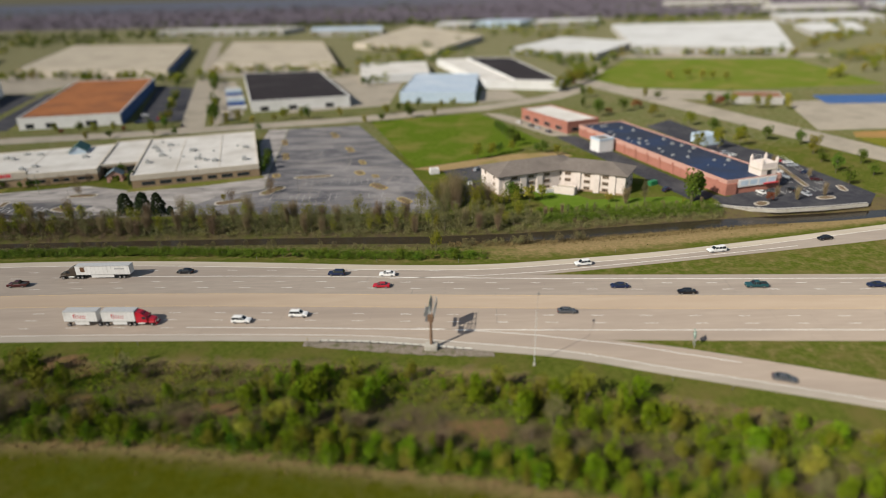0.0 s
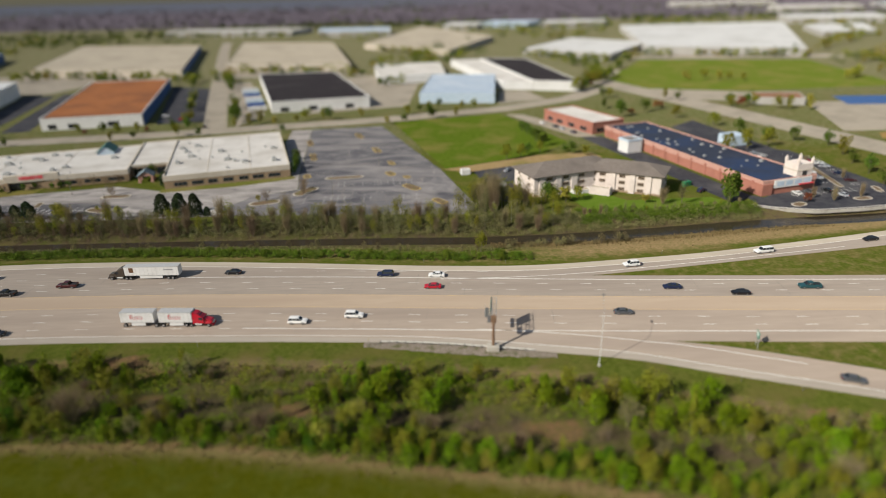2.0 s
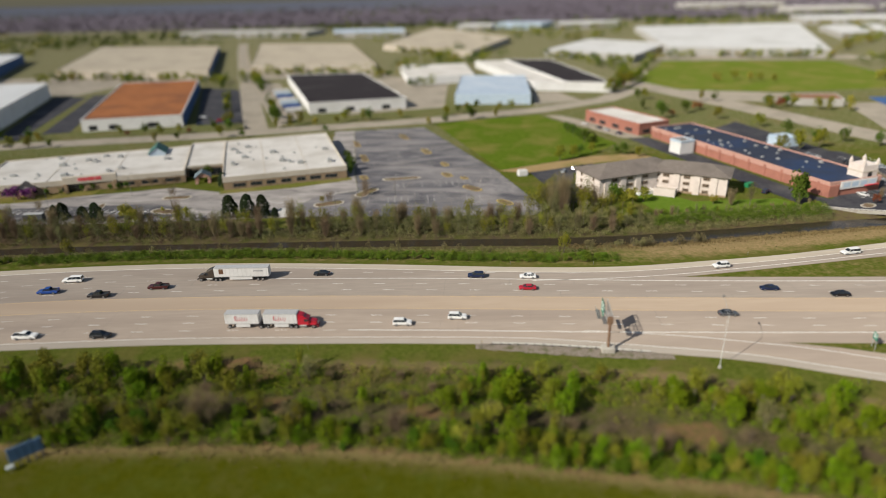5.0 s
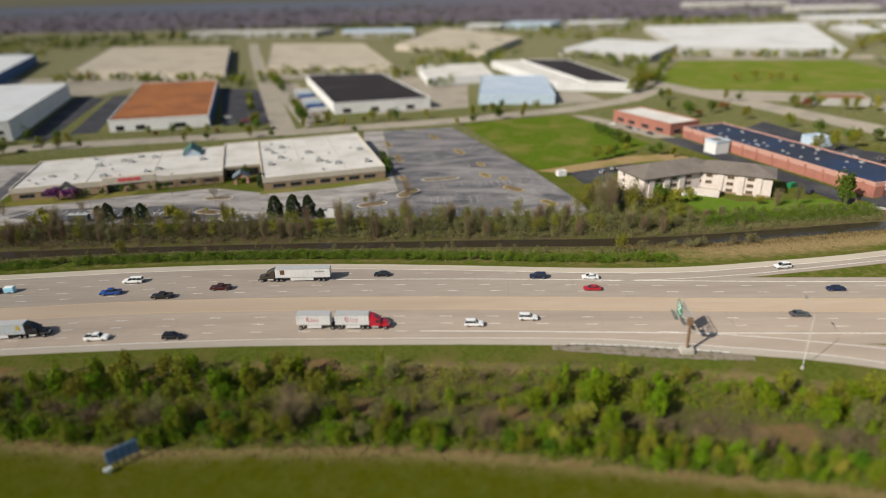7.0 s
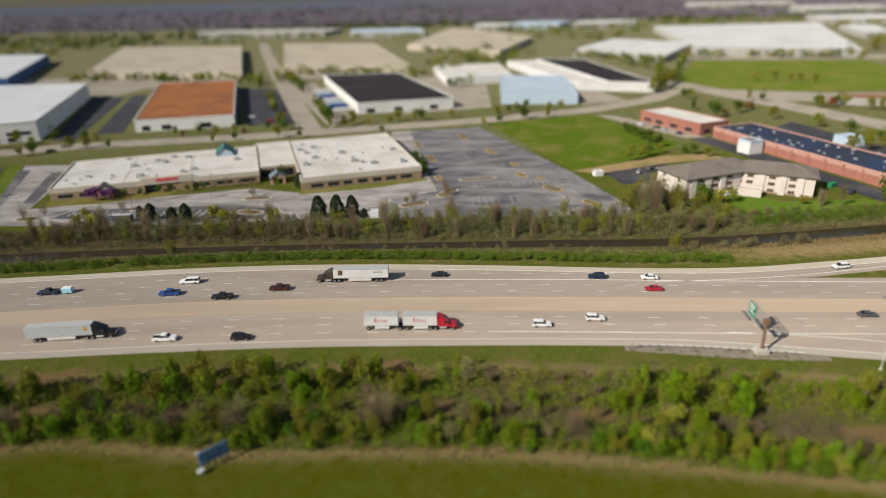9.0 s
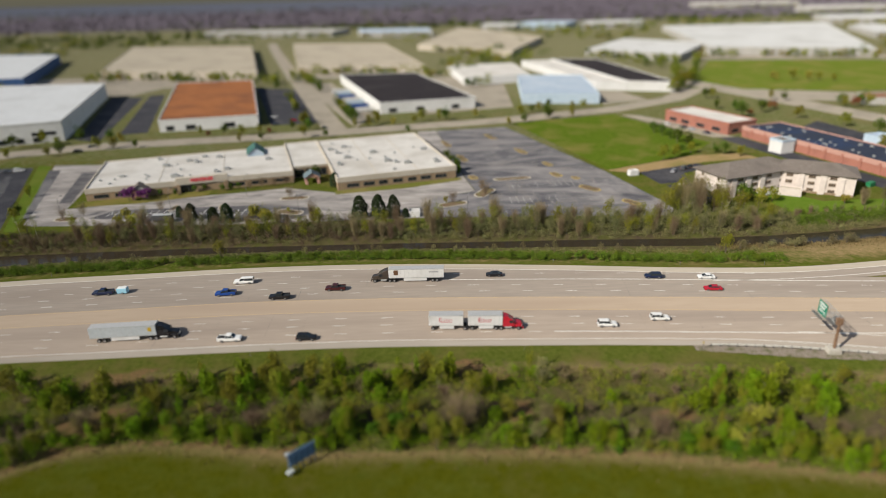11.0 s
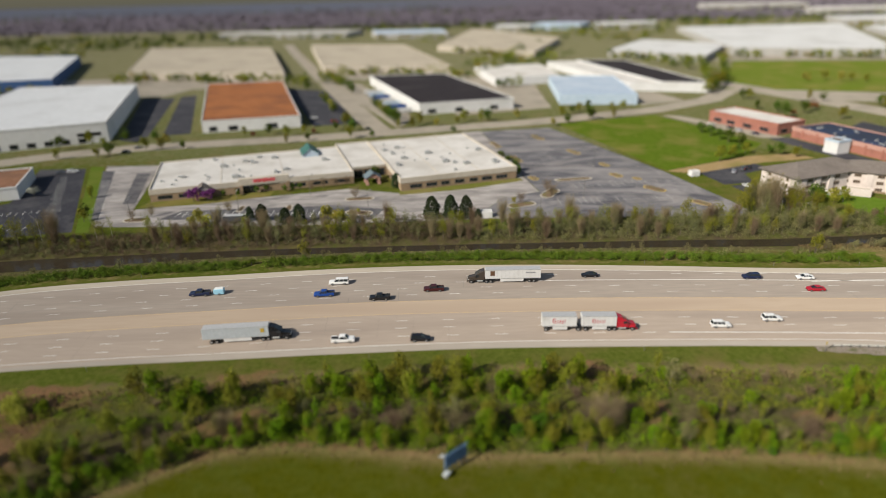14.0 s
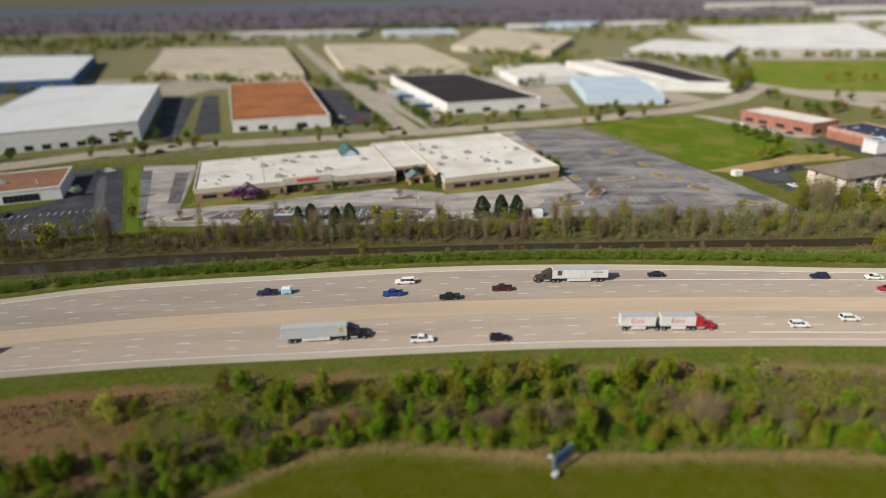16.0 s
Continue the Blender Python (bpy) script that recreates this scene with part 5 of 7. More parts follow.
def bank_thickets():
    """Dense continuous growth of the road bank and of the creek's wooded bank."""
    green, shade, dull, olive, brown = [], [], [], [], []
    x = -310.0
    while x < 12:
        e = far_edge(x)
        gap = noise.noise(Vector((x * 0.09, 1.0, 4.0)))
        for k in range(5):
            px_, y = x + rng.uniform(-0.7, 0.7), e + 4.6 + k * 1.15 + rng.uniform(-0.5, 0.5)
            if gap < -0.24 and k < 4:
                continue
            z, r_ = ground_z(px_, y), rng.uniform(0.7, 1.1)
            (green if rng.random() < 0.68 else shade).append((px_, y, z + r_ * rng.uniform(0.5, 1.3), r_, z))
        for k in range(3):
            y = e + 11 + k * 3.2 + rng.uniform(-1.5, 1.5)
            if y < water_near(x) - 1 and rng.random() < 0.6:
                z, r_ = ground_z(x, y), rng.uniform(0.6, 1.1)
                (dull if rng.random() < 0.7 else olive).append((x, y, z + r_ * 0.6, r_, z))
        x += 1.25
    x = -350.0
    while x < 104:
        wf_ = water_far(x)
        tall = 6.4 if x < 20 else 3.0
        if x < -222:
            tall = 2.2
        for k in range(22):
            px_, y = x + rng.uniform(-0.9, 0.9), wf_ + 1.2 + rng.random() * (13.5 if x < 30 else 9.0)
            z, r_ = ground_z(px_, y), rng.uniform(0.8, 1.5)
            top = tall * (0.45 + 0.55 * smooth((y - wf_) / 7.0)) * (0.85 + 0.35 * noise.noise(Vector((px_ * 0.13, y * 0.1, 7.0))))
            n = noise.noise(Vector((px_ * 0.035, y * 0.12, 6.0)))
            if -111 < px_ < -99 and y > wf_ + 6:
                continue
            sp = (px_, y, z + max(r_ * 0.5, rng.random() * top), r_, z)
            if x > 34 and y > wf_ + 3.5 and rng.random() < 0.75:
                (green if rng.random() < 0.6 else shade).append(sp)
                continue
            (olive if rng.random() < 0.30 + n * 0.5 else brown if px_ + 60 * n < -80 else dull).append(sp)
        if x > -225 and x < 30 and rng.random() < 0.5:
            y = wf_ + 13.5 + rng.uniform(-1, 1.5)
            green.append((x, y, FAR_Z + 0.9, 1.1, FAR_Z))
        x += 1.5
    thicket("bank_growth", "dense fresh green growth along the banks", "hedge", green, 80, 0.14, 11)
    thicket("bank_growth", "dense dark green growth along the road bank", "dark", shade, 80, 0.14, 12)
    thicket("bank_growth", "wispy grey-brown budding growth along the creek", "dull", dull, 44, 0.14, 13)
    thicket("bank_growth", "bare brown growth along the creek", "brown", brown, 44, 0.13, 15)
    thicket("bank_growth", "olive budding growth along the creek", "grey", olive, 44, 0.145, 14)


bank_thickets()


def hedge():
    x = -300.0
    while x < 8:
        e = far_edge(x)
        for k in range(2):
            if rng.random() < 0.5:
                K_HEDGE.put(x + rng.uniform(-1, 1), e + 5.6 + k * 2.6 + rng.uniform(-0.8, 0.8), rng.uniform(0.7, 1.15), rng)
        if rng.random() < 0.3:
            K_DULL.put(x, e + 12 + rng.uniform(-1, 4), rng.uniform(0.6, 0.9), rng)
        x += 2.5
    for _ in range(22):
        x = rng.uniform(5, 48)
        K_DULL.put(x, water_near(x) - rng.uniform(3, 8), rng.uniform(0.6, 1.0), rng)
    K_OLIVE.put(-4, 184, 1.5, rng)
    K_OLIVE.put(-168, 192, 1.6, rng)


hedge()


def creek_row():
    x = -350.0
    while x < 100:
        wf_ = water_far(x)
        for k in range(2):
            y = wf_ + 4.0 + k * 6.3 + rng.uniform(-1.5, 1.5)
            if k > 0 and -112 < x < -98:
                continue
            s = rng.uniform(0.72, 1.05)
            if x > 30:
                s *= 0.55
                if k == 0:
                    continue
            if x < -225:
                if k > 0 and rng.random() < 0.65:
                    continue
                s *= 0.62
            r = rng.random()
            n = noise.noise(Vector((x * 0.02, k * 3.0, 5.0)))
            kind = K_BANK if r < 0.42 - n * 0.4 else K_BANK_T if r < 0.76 - n * 0.3 else K_BANK_G
            if k == 2 and r > 0.55:
                kind = K_BANK_G
            kind.put(x + rng.uniform(-1.6, 1.6), y, s, rng)
        x += 3.5
    for x, y, s in ((-2, 230, 1.35), (4, 234, 1.5), (-6, 226, 1.1), (10, 228, 1.25), (14, 233, 1.1), (26, 226, 1.0), (0, 236, 1.7), (7, 231, 1.75), (-4, 231, 1.5), (12, 226, 1.5), (-10, 224, 1.3), (18, 225, 1.2), (22, 229, 1.1)):
        K_BANK_G.put(x, y, s, rng)
    K_BANK_T.put(3, 227, 1.8, rng)
    K_STREET_Y.put(33, 237, 1.05, rng)
    K_STREET_Y.put(64, 234, 0.6, rng)
    for x, y, s in ((2, 233, 1.75), (8, 230, 1.55), (-4, 229, 1.5), (13, 232, 1.45), (0, 226, 1.3)):
        K_BANK.put(x, y, s, rng, label="tall grey-olive tree by the hotel drive")
        K_BANK_T.put(x + 3, y - 1, s * 0.9, rng)
    K_STREET.put(38, 239, 0.8, rng)
    K_STREET_D.put(29, 240, 1.0, rng, label="dense dark green tree before the hotel")
    K_BANK_T.put(70, 232, 1.0, rng)
    K_BANK.put(77, 231, 1.1, rng)
    for x, y in ((126, 231), (131, 236), (137, 232), (150, 236), (158, 262), (152, 282)):
        (K_RUST if x < 128 else K_BANK_T).put(x, y, rng.uniform(0.55, 0.75), rng)
    K_STREET_D.put(25, 238, 1.15, rng)
    for x, y, s in ((97, 234, 1.45), (100, 238, 1.2), (95, 230, 1.0)):
        K_STREET_D.put(x, y, s, rng, label="broad dark green tree at the corner of a parking ground")
    for x in range(36, 98, 5):
        K_HEDGE.put(x, 224 + rng.uniform(-1, 2), 1.4, rng, label="dense green shrub at the lawn edge")


creek_row()
for x, y, s in ((168, 250, 0.9), (173, 268, 1.1), (176, 285, 0.8), (181, 301, 1.2), (184, 319, 1.0), (172, 331, 1.15), (161, 337, 0.9), (150, 347, 1.1), (186, 262, 0.8), (192, 281, 0.9), (146, 372, 1.2), (132, 398, 1.1), (104, 424, 1.2), (96, 436, 1.0)):
    rng.choice((K_STREET_D, K_STREET_D, K_STREET)).put(x, y, s, rng)
for x, s in ((-62, 1.2), (-51, 1.1), (-46, 1.0), (-33, 1.25), (-21, 1.15), (-80, 1.0), (-96, 1.05), (-141, 1.2), (-160, 1.0), (-214, 1.1), (-231, 1.2), (-247, 1.1), (-266, 1.3), (-282, 1.0)):
    K_BANK_G.put(x, water_far(x) + 12 + rng.uniform(-1.5, 1.5), s, rng)
for x, y, s in ((-126.4, 231, 1.08), (-119.2, 230.5, 1.12), (-113.2, 230.2, 1.08), (-108.6, 230, 0.55), (-193, 232, 0.95), (-183, 228.6, 0.95), (-177.5, 228, 0.95), (-199, 236, 0.6)):
    K_CONE.put(x, y, s, rng)
K_PURPLE.put(-229.5, 258.0, 1.15, rng)
K_PURPLE.put(-223.5, 258.5, 1.0, rng)
K_WHITE.put(-306, 270, 1.25, rng)
for x, y, s in ((-167, 231, 0.85), (-164, 229, 0.7), (-142, 228, 0.75), (-156, 238, 0.35), (-216, 229, 1.0), (-93, 246, 0.4)):
    K_STREET_Y.put(x, y, s, rng)
for u, v in ((98, -2), (30, -4), (36, -5), (60, -6), (63, -5.5)):
    q = uv(u, v)
    K_STREET_D.put(q[0], q[1], 0.45 if u != 98 else 0.75, rng)
for u, v, s in ((164, -14, 0.8), (165, -4, 0.75), (166, 8, 0.7)):
    q = uv(u, v)
    K_STREET_D.put(q[0], q[1], s, rng)
K_BARE_LOT = Kind("bare_tree", "tree", "bare small tree on a parking island", "lot trees", lambda s: twig_mesh("crown", LEAF["twig"], s, 230, 3.0, 5.4, 0.022), 3, 5.4, seed=151, r=0.10, limbs=6)
for x, y in ((-90, 247), (-77, 262), (-76, 255), (-246, 236), (-240, 240), (-160, 258), (-210, 244)):
    K_BARE_LOT.put(x, y, 1.0, rng)
for u, v in ((68, -6.5), (73.5, -6.5), (79, -6.5), (84.5, -6)):
    q = uv(u, v)
    K_BARE_LOT.put(q[0], q[1], 0.85, rng)
BARK_PALE = mat("bark_pale", (0.34, 0.31, 0.26), (0.44, 0.40, 0.35), 3.0, 0.9, bump=0.3)
K_BIRCH = Kind("birch_tree", "tree", "slender pale-trunked tree with sparse new leaves", "creek birches", leafy("olive", 420, 1.3, 3.4, 2.0, 0.12, 22), 4, 9.0, seed=191, r=0.075, trunk=0.95, limbs=6)
for tr, _ in K_BIRCH.protos:
    tr.materials[0] = BARK_PALE
for k in range(15):
    x = -342 + k * 5.6 + rng.uniform(-2, 2)
    K_BIRCH.put(x, water_far(x) + rng.uniform(7, 15), rng.uniform(0.95, 1.35), rng)
for x in (-248, -243, -222, -205, -4, 3, 9):
    K_BIRCH.put(x, water_far(x) + rng.uniform(8, 16), rng.uniform(0.9, 1.25), rng)


def estate_trees():
    """Rows along the streets and loose groups between the halls."""
    far_spots = [[], [], []]

    def row(pts, gap, side, kinds, smin=0.7, smax=1.1, skip=0.2):
        for a, b in zip(pts, pts[1:]):
            a, b = Vector(a), Vector(b)
            d = b - a
            nrm = Vector((-d.y, d.x)).normalized() * side
            gap_ = gap * 0.62
            for k in range(int(d.length / gap_)):
                if rng.random() < skip:
                    continue
                p = a + d * ((k + rng.random() * 0.8) * gap_ / d.length) + nrm * rng.uniform(0.6, 1.6)
                clump = noise.noise(Vector((p.x * 0.021, p.y * 0.021, 3.3)))
                if clump < -0.12:
                    continue
                s = (1.25 + 0.5 * clump) * rng.uniform(smin, smax)
                kd = rng.choice(kinds)
                if p.y > 560:
                    for _ in range(7):
                        far_spots[0 if kd is K_STREET_D else 2 if kd is K_STREET_Y else 1].append((p.x + rng.uniform(-2, 2) * s, p.y + rng.uniform(-2, 2) * s, FAR_Z + rng.uniform(1.6, 6.2) * s, rng.uniform(1.2, 2.0) * s, FAR_Z))
                else:
                    kd.put(p.x, p.y, s, rng)
    mixk = [K_STREET] * 4 + [K_STREET_D] * 4 + [K_STREET_Y, K_RUST]
    cross = [(-440, 299), (-382, 322), (-343, 346), (-305, 362), (-192, 381), (-61, 412), (24, 443)]
    row(cross, 13, 11.5, mixk, 0.55, 0.9)
    row(cross, 15, -11.5, mixk, 0.5, 0.8, 0.35)
    row([(-150, 398), (-190, 520), (-235, 640)], 16, -2, mixk, 0.8, 1.2)
    row([(-176, 398), (-216, 520), (-262, 640)], 18, 4, mixk, 0.7, 1.1)
    row([(-345, 600), (-215, 640)], 13, 4, mixk, 0.8, 1.2)
    row([(-270, 600), (-100, 628)], 13, 4, mixk, 0.9, 1.3)
    row([(-100, 625), (10, 720)], 15, 6, mixk, 0.9, 1.4)
    row([(90, 500), (130, 560), (200, 735), (380, 705)], 14, 4, mixk, 0.9, 1.4)
    row([(128, 300), (165, 320), (190, 300), (200, 250)], 11, 5, mixk, 0.6, 1.0)
    row([(100, 400), (150, 440), (230, 410)], 12, 4, mixk, 0.7, 1.0)
    row([(92, 480), (150, 460), (210, 420)], 12, 4, mixk, 0.7, 1.0)
    row([(-560, 1010), (-330, 1020)], 20, 5, [K_STREET_D, K_STREET], 1.6, 2.2)
    row([(-900, 1040), (-560, 1030)], 22, 5, [K_STREET_D, K_STREET], 1.8, 2.4)
    row([(-170, 1040), (60, 1100), (190, 1010), (300, 1200)], 22, 5, [K_STREET_D, K_STREET], 1.4, 2.0)
    row([(380, 720), (560, 900), (700, 1200)], 20, 5, [K_STREET_D, K_STREET, K_STREET_Y], 1.2, 1.9)
    row([(300, 520), (420, 600)], 14, 5, [K_STREET_Y, K_STREET], 1.0, 1.4)
    row([(100, 1200), (620, 1240)], 26, 10, [K_STREET_D, K_STREET], 1.6, 2.4)
    row([(-360, 1390), (700, 1420)], 34, 10, [K_STREET_D, K_STREET], 1.8, 2.6)
    row([(-460, 640), (-300, 615)], 14, 5, mixk, 0.9, 1.4)
    row([(-90, 700), (0, 780), (80, 780)], 14, 5, [K_STREET_D, K_STREET], 1.2, 1.8)
    row([(100, 720), (130, 640), (110, 560)], 13, 5, [K_STREET_D, K_STREET], 1.0, 1.6)
    row([(-40, 760), (30, 960)], 16, 8, [K_STREET_D, K_STREET], 1.4, 2.0)
    row([(400, 640), (640, 760)], 15, 8, [K_STREET_D, K_STREET_Y], 1.3, 2.0)
    row([(190, 560), (330, 520)], 20, 4, [K_STREET, K_STREET_Y], 0.7, 1.1)
    row([(-480, 1010), (-260, 1140)], 18, 8, [K_STREET_D, K_STREET], 1.6, 2.4)
    row([(-700, 520), (-640, 620)], 16, 5, [K_STREET_D, K_STREET], 1.2, 1.6)
    row([(-260, 226), (-296, 312)], 22, 1, [K_STREET, K_STREET_D], 0.4, 0.6)
    row([(-262, 216), (-330, 208)], 9, 3, [K_BANK_T, K_STREET_Y, K_BANK_G], 0.7, 1.1)
    row([(16, 300), (40, 318), (62, 300)], 12, 3, [K_STREET, K_STREET_D], 0.5, 0.7)
    row([(40, 330), (30, 380)], 14, 2, [K_STREET_D], 0.6, 0.8)

    # ragged belts of trees before the far halls
    for _, _, c, h, _, _, _ in halls:
        a, b = Vector(c[0]), Vector(c[1])
        if min(a.y, b.y) < 570:
            continue
        d = b - a
        for k in range(int(d.length / 5.5)):
            if noise.noise(Vector((a.x + k * 0.31, a.y * 0.1, 2.0))) < -0.12:
                continue
            p = a + d * (k + rng.random()) * 5.5 / d.length + Vector((0, -rng.uniform(5, 16)))
            s = rng.uniform(0.9, 1.7)
            key = rng.choice((0, 1, 1, 1, 2))
            for _ in range(7):
                far_spots[key].append((p.x + rng.uniform(-2, 2) * s, p.y + rng.uniform(-2, 2) * s, FAR_Z + rng.uniform(1.2, 5.5) * s, rng.uniform(1.2, 2.0) * s, FAR_Z))
    # loose copses on the open ground between them
    for _ in range(900):
        y = rng.uniform(620, 1420)
        x = rng.uniform(-1.0, 0.95) * y
        if noise.noise(Vector((x * 0.006, y * 0.006, 11.0))) < 0.02 or any(min(q[0] for q in c) - 8 < x < max(q[0] for q in c) + 8 and min(q[1] for q in c) - 8 < y < max(q[1] for q in c) + 8 for _, _, c, _, _, _, _ in halls):
            continue
        if 100 < x < 380 and y < 730:
            continue
        s = rng.uniform(1.2, 2.4)
        key = rng.choice((0, 0, 1, 1, 2))
        for _ in range(9):
            far_spots[key].append((x + rng.uniform(-4, 4) * s, y + rng.uniform(-4, 4) * s, FAR_Z + rng.uniform(1.0, 4.5) * s, rng.uniform(1.3, 2.2) * s, FAR_Z))

    for i, (key, word) in enumerate((("dark", "dark green"), ("olive", "olive green"), ("yellow", "yellow-green"))):
        thicket("distant_trees", word + " tree belts between the halls", key, far_spots[i], 26, 0.68, 21 + i)


estate_trees()


def far_woods():
    """Bare woods and hedgerows on the plain beyond the halls."""
    r = random.Random(31)
    wood, green = [], []
    for _ in range(3400):
        y = 1480 + 1700 * r.random() ** 1.5
        x = r.uniform(-1.15, 1.15) * y
        n = noise.noise(Vector((x * 0.0022, y * 0.0045, 8.0)))
        if n > -0.05:
            s = r.uniform(5.0, 9.5)
            wood.append((x, y, FAR_Z + r.uniform(2, 9), s, FAR_Z))
        elif n < -0.30:
            green.append((x, y, FAR_Z + r.uniform(2, 6), r.uniform(4, 8), FAR_Z))
    for x0, x1, y0 in ((-1500, -560, 1120), (-1300, -520, 1260), (-520, 120, 1440), (320, 1500, 1480)):
        for _ in range(150):
            x = r.uniform(x0, x1)
            green.append((x, y0 + r.uniform(-40, 40), FAR_Z + r.uniform(2, 9), r.uniform(4, 8), FAR_Z))
    thicket("distant_wood", "purple-grey leafless woods on the far plain", "wood", wood, 16, 2.6, 31)
    thicket("distant_wood", "dull green hedgerows and copses on the far plain", "dark", green, 16, 2.4, 32)


far_woods()


def reeds():
    """Dry grass tufts along the edges of the brush and the creek."""
    r = np.random.default_rng(4)
    g = Geo()
    for _ in range(15000):
        x = r.uniform(-300, 120)
        w = r.random()
        if w < 0.26:
            y = brush_low(x) - 1.4 + r.normal(0, 2.1)
        elif w < 0.72:
            y = brush_top(x) + 1.0 - abs(r.normal(0, 4.5))
        else:
            x = r.uniform(0, 120)
            y = water_near(x) - abs(r.normal(2, 6))
            if y < far_edge(x) + 5:
                continue
        z = ground_z(x, y)
        h = r.uniform(0.25, 0.65)
        a = r.uniform(0, 3.14)
        d = np.array([math.cos(a), math.sin(a)]) * r.uniform(0.05, 0.13)
        k = r.normal(0, 0.15, 2)
        g.add([(x - d[0], y - d[1], z - 0.05), (x + d[0], y + d[1], z - 0.05), (x + d[0] * 1.2 + k[0], y + d[1] * 1.2 + k[1], z + h), (x - d[0] * 1.2 + k[0], y - d[1] * 1.2 + k[1], z + h * 0.8)], [(0, 1, 2, 3)])
    tagged(new("dry_grass", g.mesh("dry_grass", LEAF["reed"])), "dry tan grass tufts at the brush edge", "grass", kind="stuff")


reeds()

K_CONE.put(-143.0, 273.2, 0.95, rng, label="dark evergreen tree beside the store entrance")
K_STREET_D.put(-87.2, 285.5, 0.75, rng)
for x, y, s in ((-193, 270, 0.5), (-201.5, 270.5, 0.45), (-205, 268, 0.5)):
    K_STREET_D.put(x, y, s, rng)
# taller trees over the creek bank and beside the store's lot
for x, y, s in ((-211, 221, 1.0), (-217, 224, 0.85), (-161, 224, 0.95), (-168.5, 231, 0.85)):
    K_STREET_Y.put(x, y, s, rng, label="tall yellow-olive tree on the creek bank")
for x, y, s in ((-206, 219, 1.15), (-143, 222, 1.1), (-100, 221, 1.1), (-75, 221, 1.2), (-58, 222, 1.05), (-190, 221, 1.1)):
    K_BANK_T.put(x, y, s, rng)


# ---- vehicles ----
def wheel_parts(root, x, y, r, w=0.24):
    side = 1 if y > 0 else -1
    tyre = part("wheel", Geo().loft([[(r * k * math.cos(a), yy, r * k * math.sin(a)) for a in [i * math.pi / 7 for i in range(14)]] for yy, k in ((-w / 2, 0.88), (-w / 2 + 0.04, 1.0), (w / 2 - 0.04, 1.0), (w / 2, 0.88))]), RUBBER, root)
    tyre.matrix_basis = pose(x, y, r)
    part("rim", Geo().loft([[(r * 0.62 * math.cos(a), yy, r * 0.62 * math.sin(a)) for a in [i * math.pi / 5 for i in range(10)]] for yy in (side * (w / 2 - 0.03), side * (w / 2 + 0.012))]), RIM, tyre)


def body_ring(x, w, z0, z1, ch):
    return [(x, -w + 0.05, z0), (x, w - 0.05, z0), (x, w, z0 + 0.2), (x, w, z1 - ch), (x, w - ch, z1), (x, -w + ch, z1), (x, -w, z1 - ch), (x, -w, z0 + 0.2)]


CARS = {
    # length, half width, height, belt stations (x, top), cabin (x at base rear, roof rear, roof front, base front)
    "sedan": (4.8, 0.91, 1.45, [(-2.4, 0.62), (-2.3, 0.92), (-1.3, 0.98), (0.75, 0.95), (1.9, 0.84), (2.32, 0.70), (2.4, 0.52)], (-1.75, -1.05, 0.30, 1.15)),
    "suv": (4.9, 0.96, 1.78, [(-2.45, 0.75), (-2.38, 1.08), (-1.3, 1.12), (0.9, 1.08), (2.05, 0.99), (2.4, 0.84), (2.45, 0.60)], (-2.32, -2.0, 0.35, 1.15)),
    "van": (5.1, 0.99, 1.80, [(-2.55, 0.75), (-2.48, 1.08), (-1.3, 1.10), (1.2, 1.05), (2.2, 0.90), (2.5, 0.76), (2.55, 0.52)], (-2.45, -2.2, 0.45, 1.75)),
    "pickup": (5.8, 1.0, 1.86, [(-2.9, 0.80), (-2.86, 1.12), (-1.0, 1.14), (1.1, 1.14), (2.5, 1.06), (2.84, 0.92), (2.9, 0.62)], (-0.95, -0.72, 0.62, 1.32)),
    "topper": (5.8, 1.0, 1.90, [(-2.9, 0.80), (-2.86, 1.12), (-1.0, 1.14), (1.1, 1.14), (2.5, 1.06), (2.84, 0.92), (2.9, 0.62)], (-2.85, -2.7, 0.62, 1.32)),
}


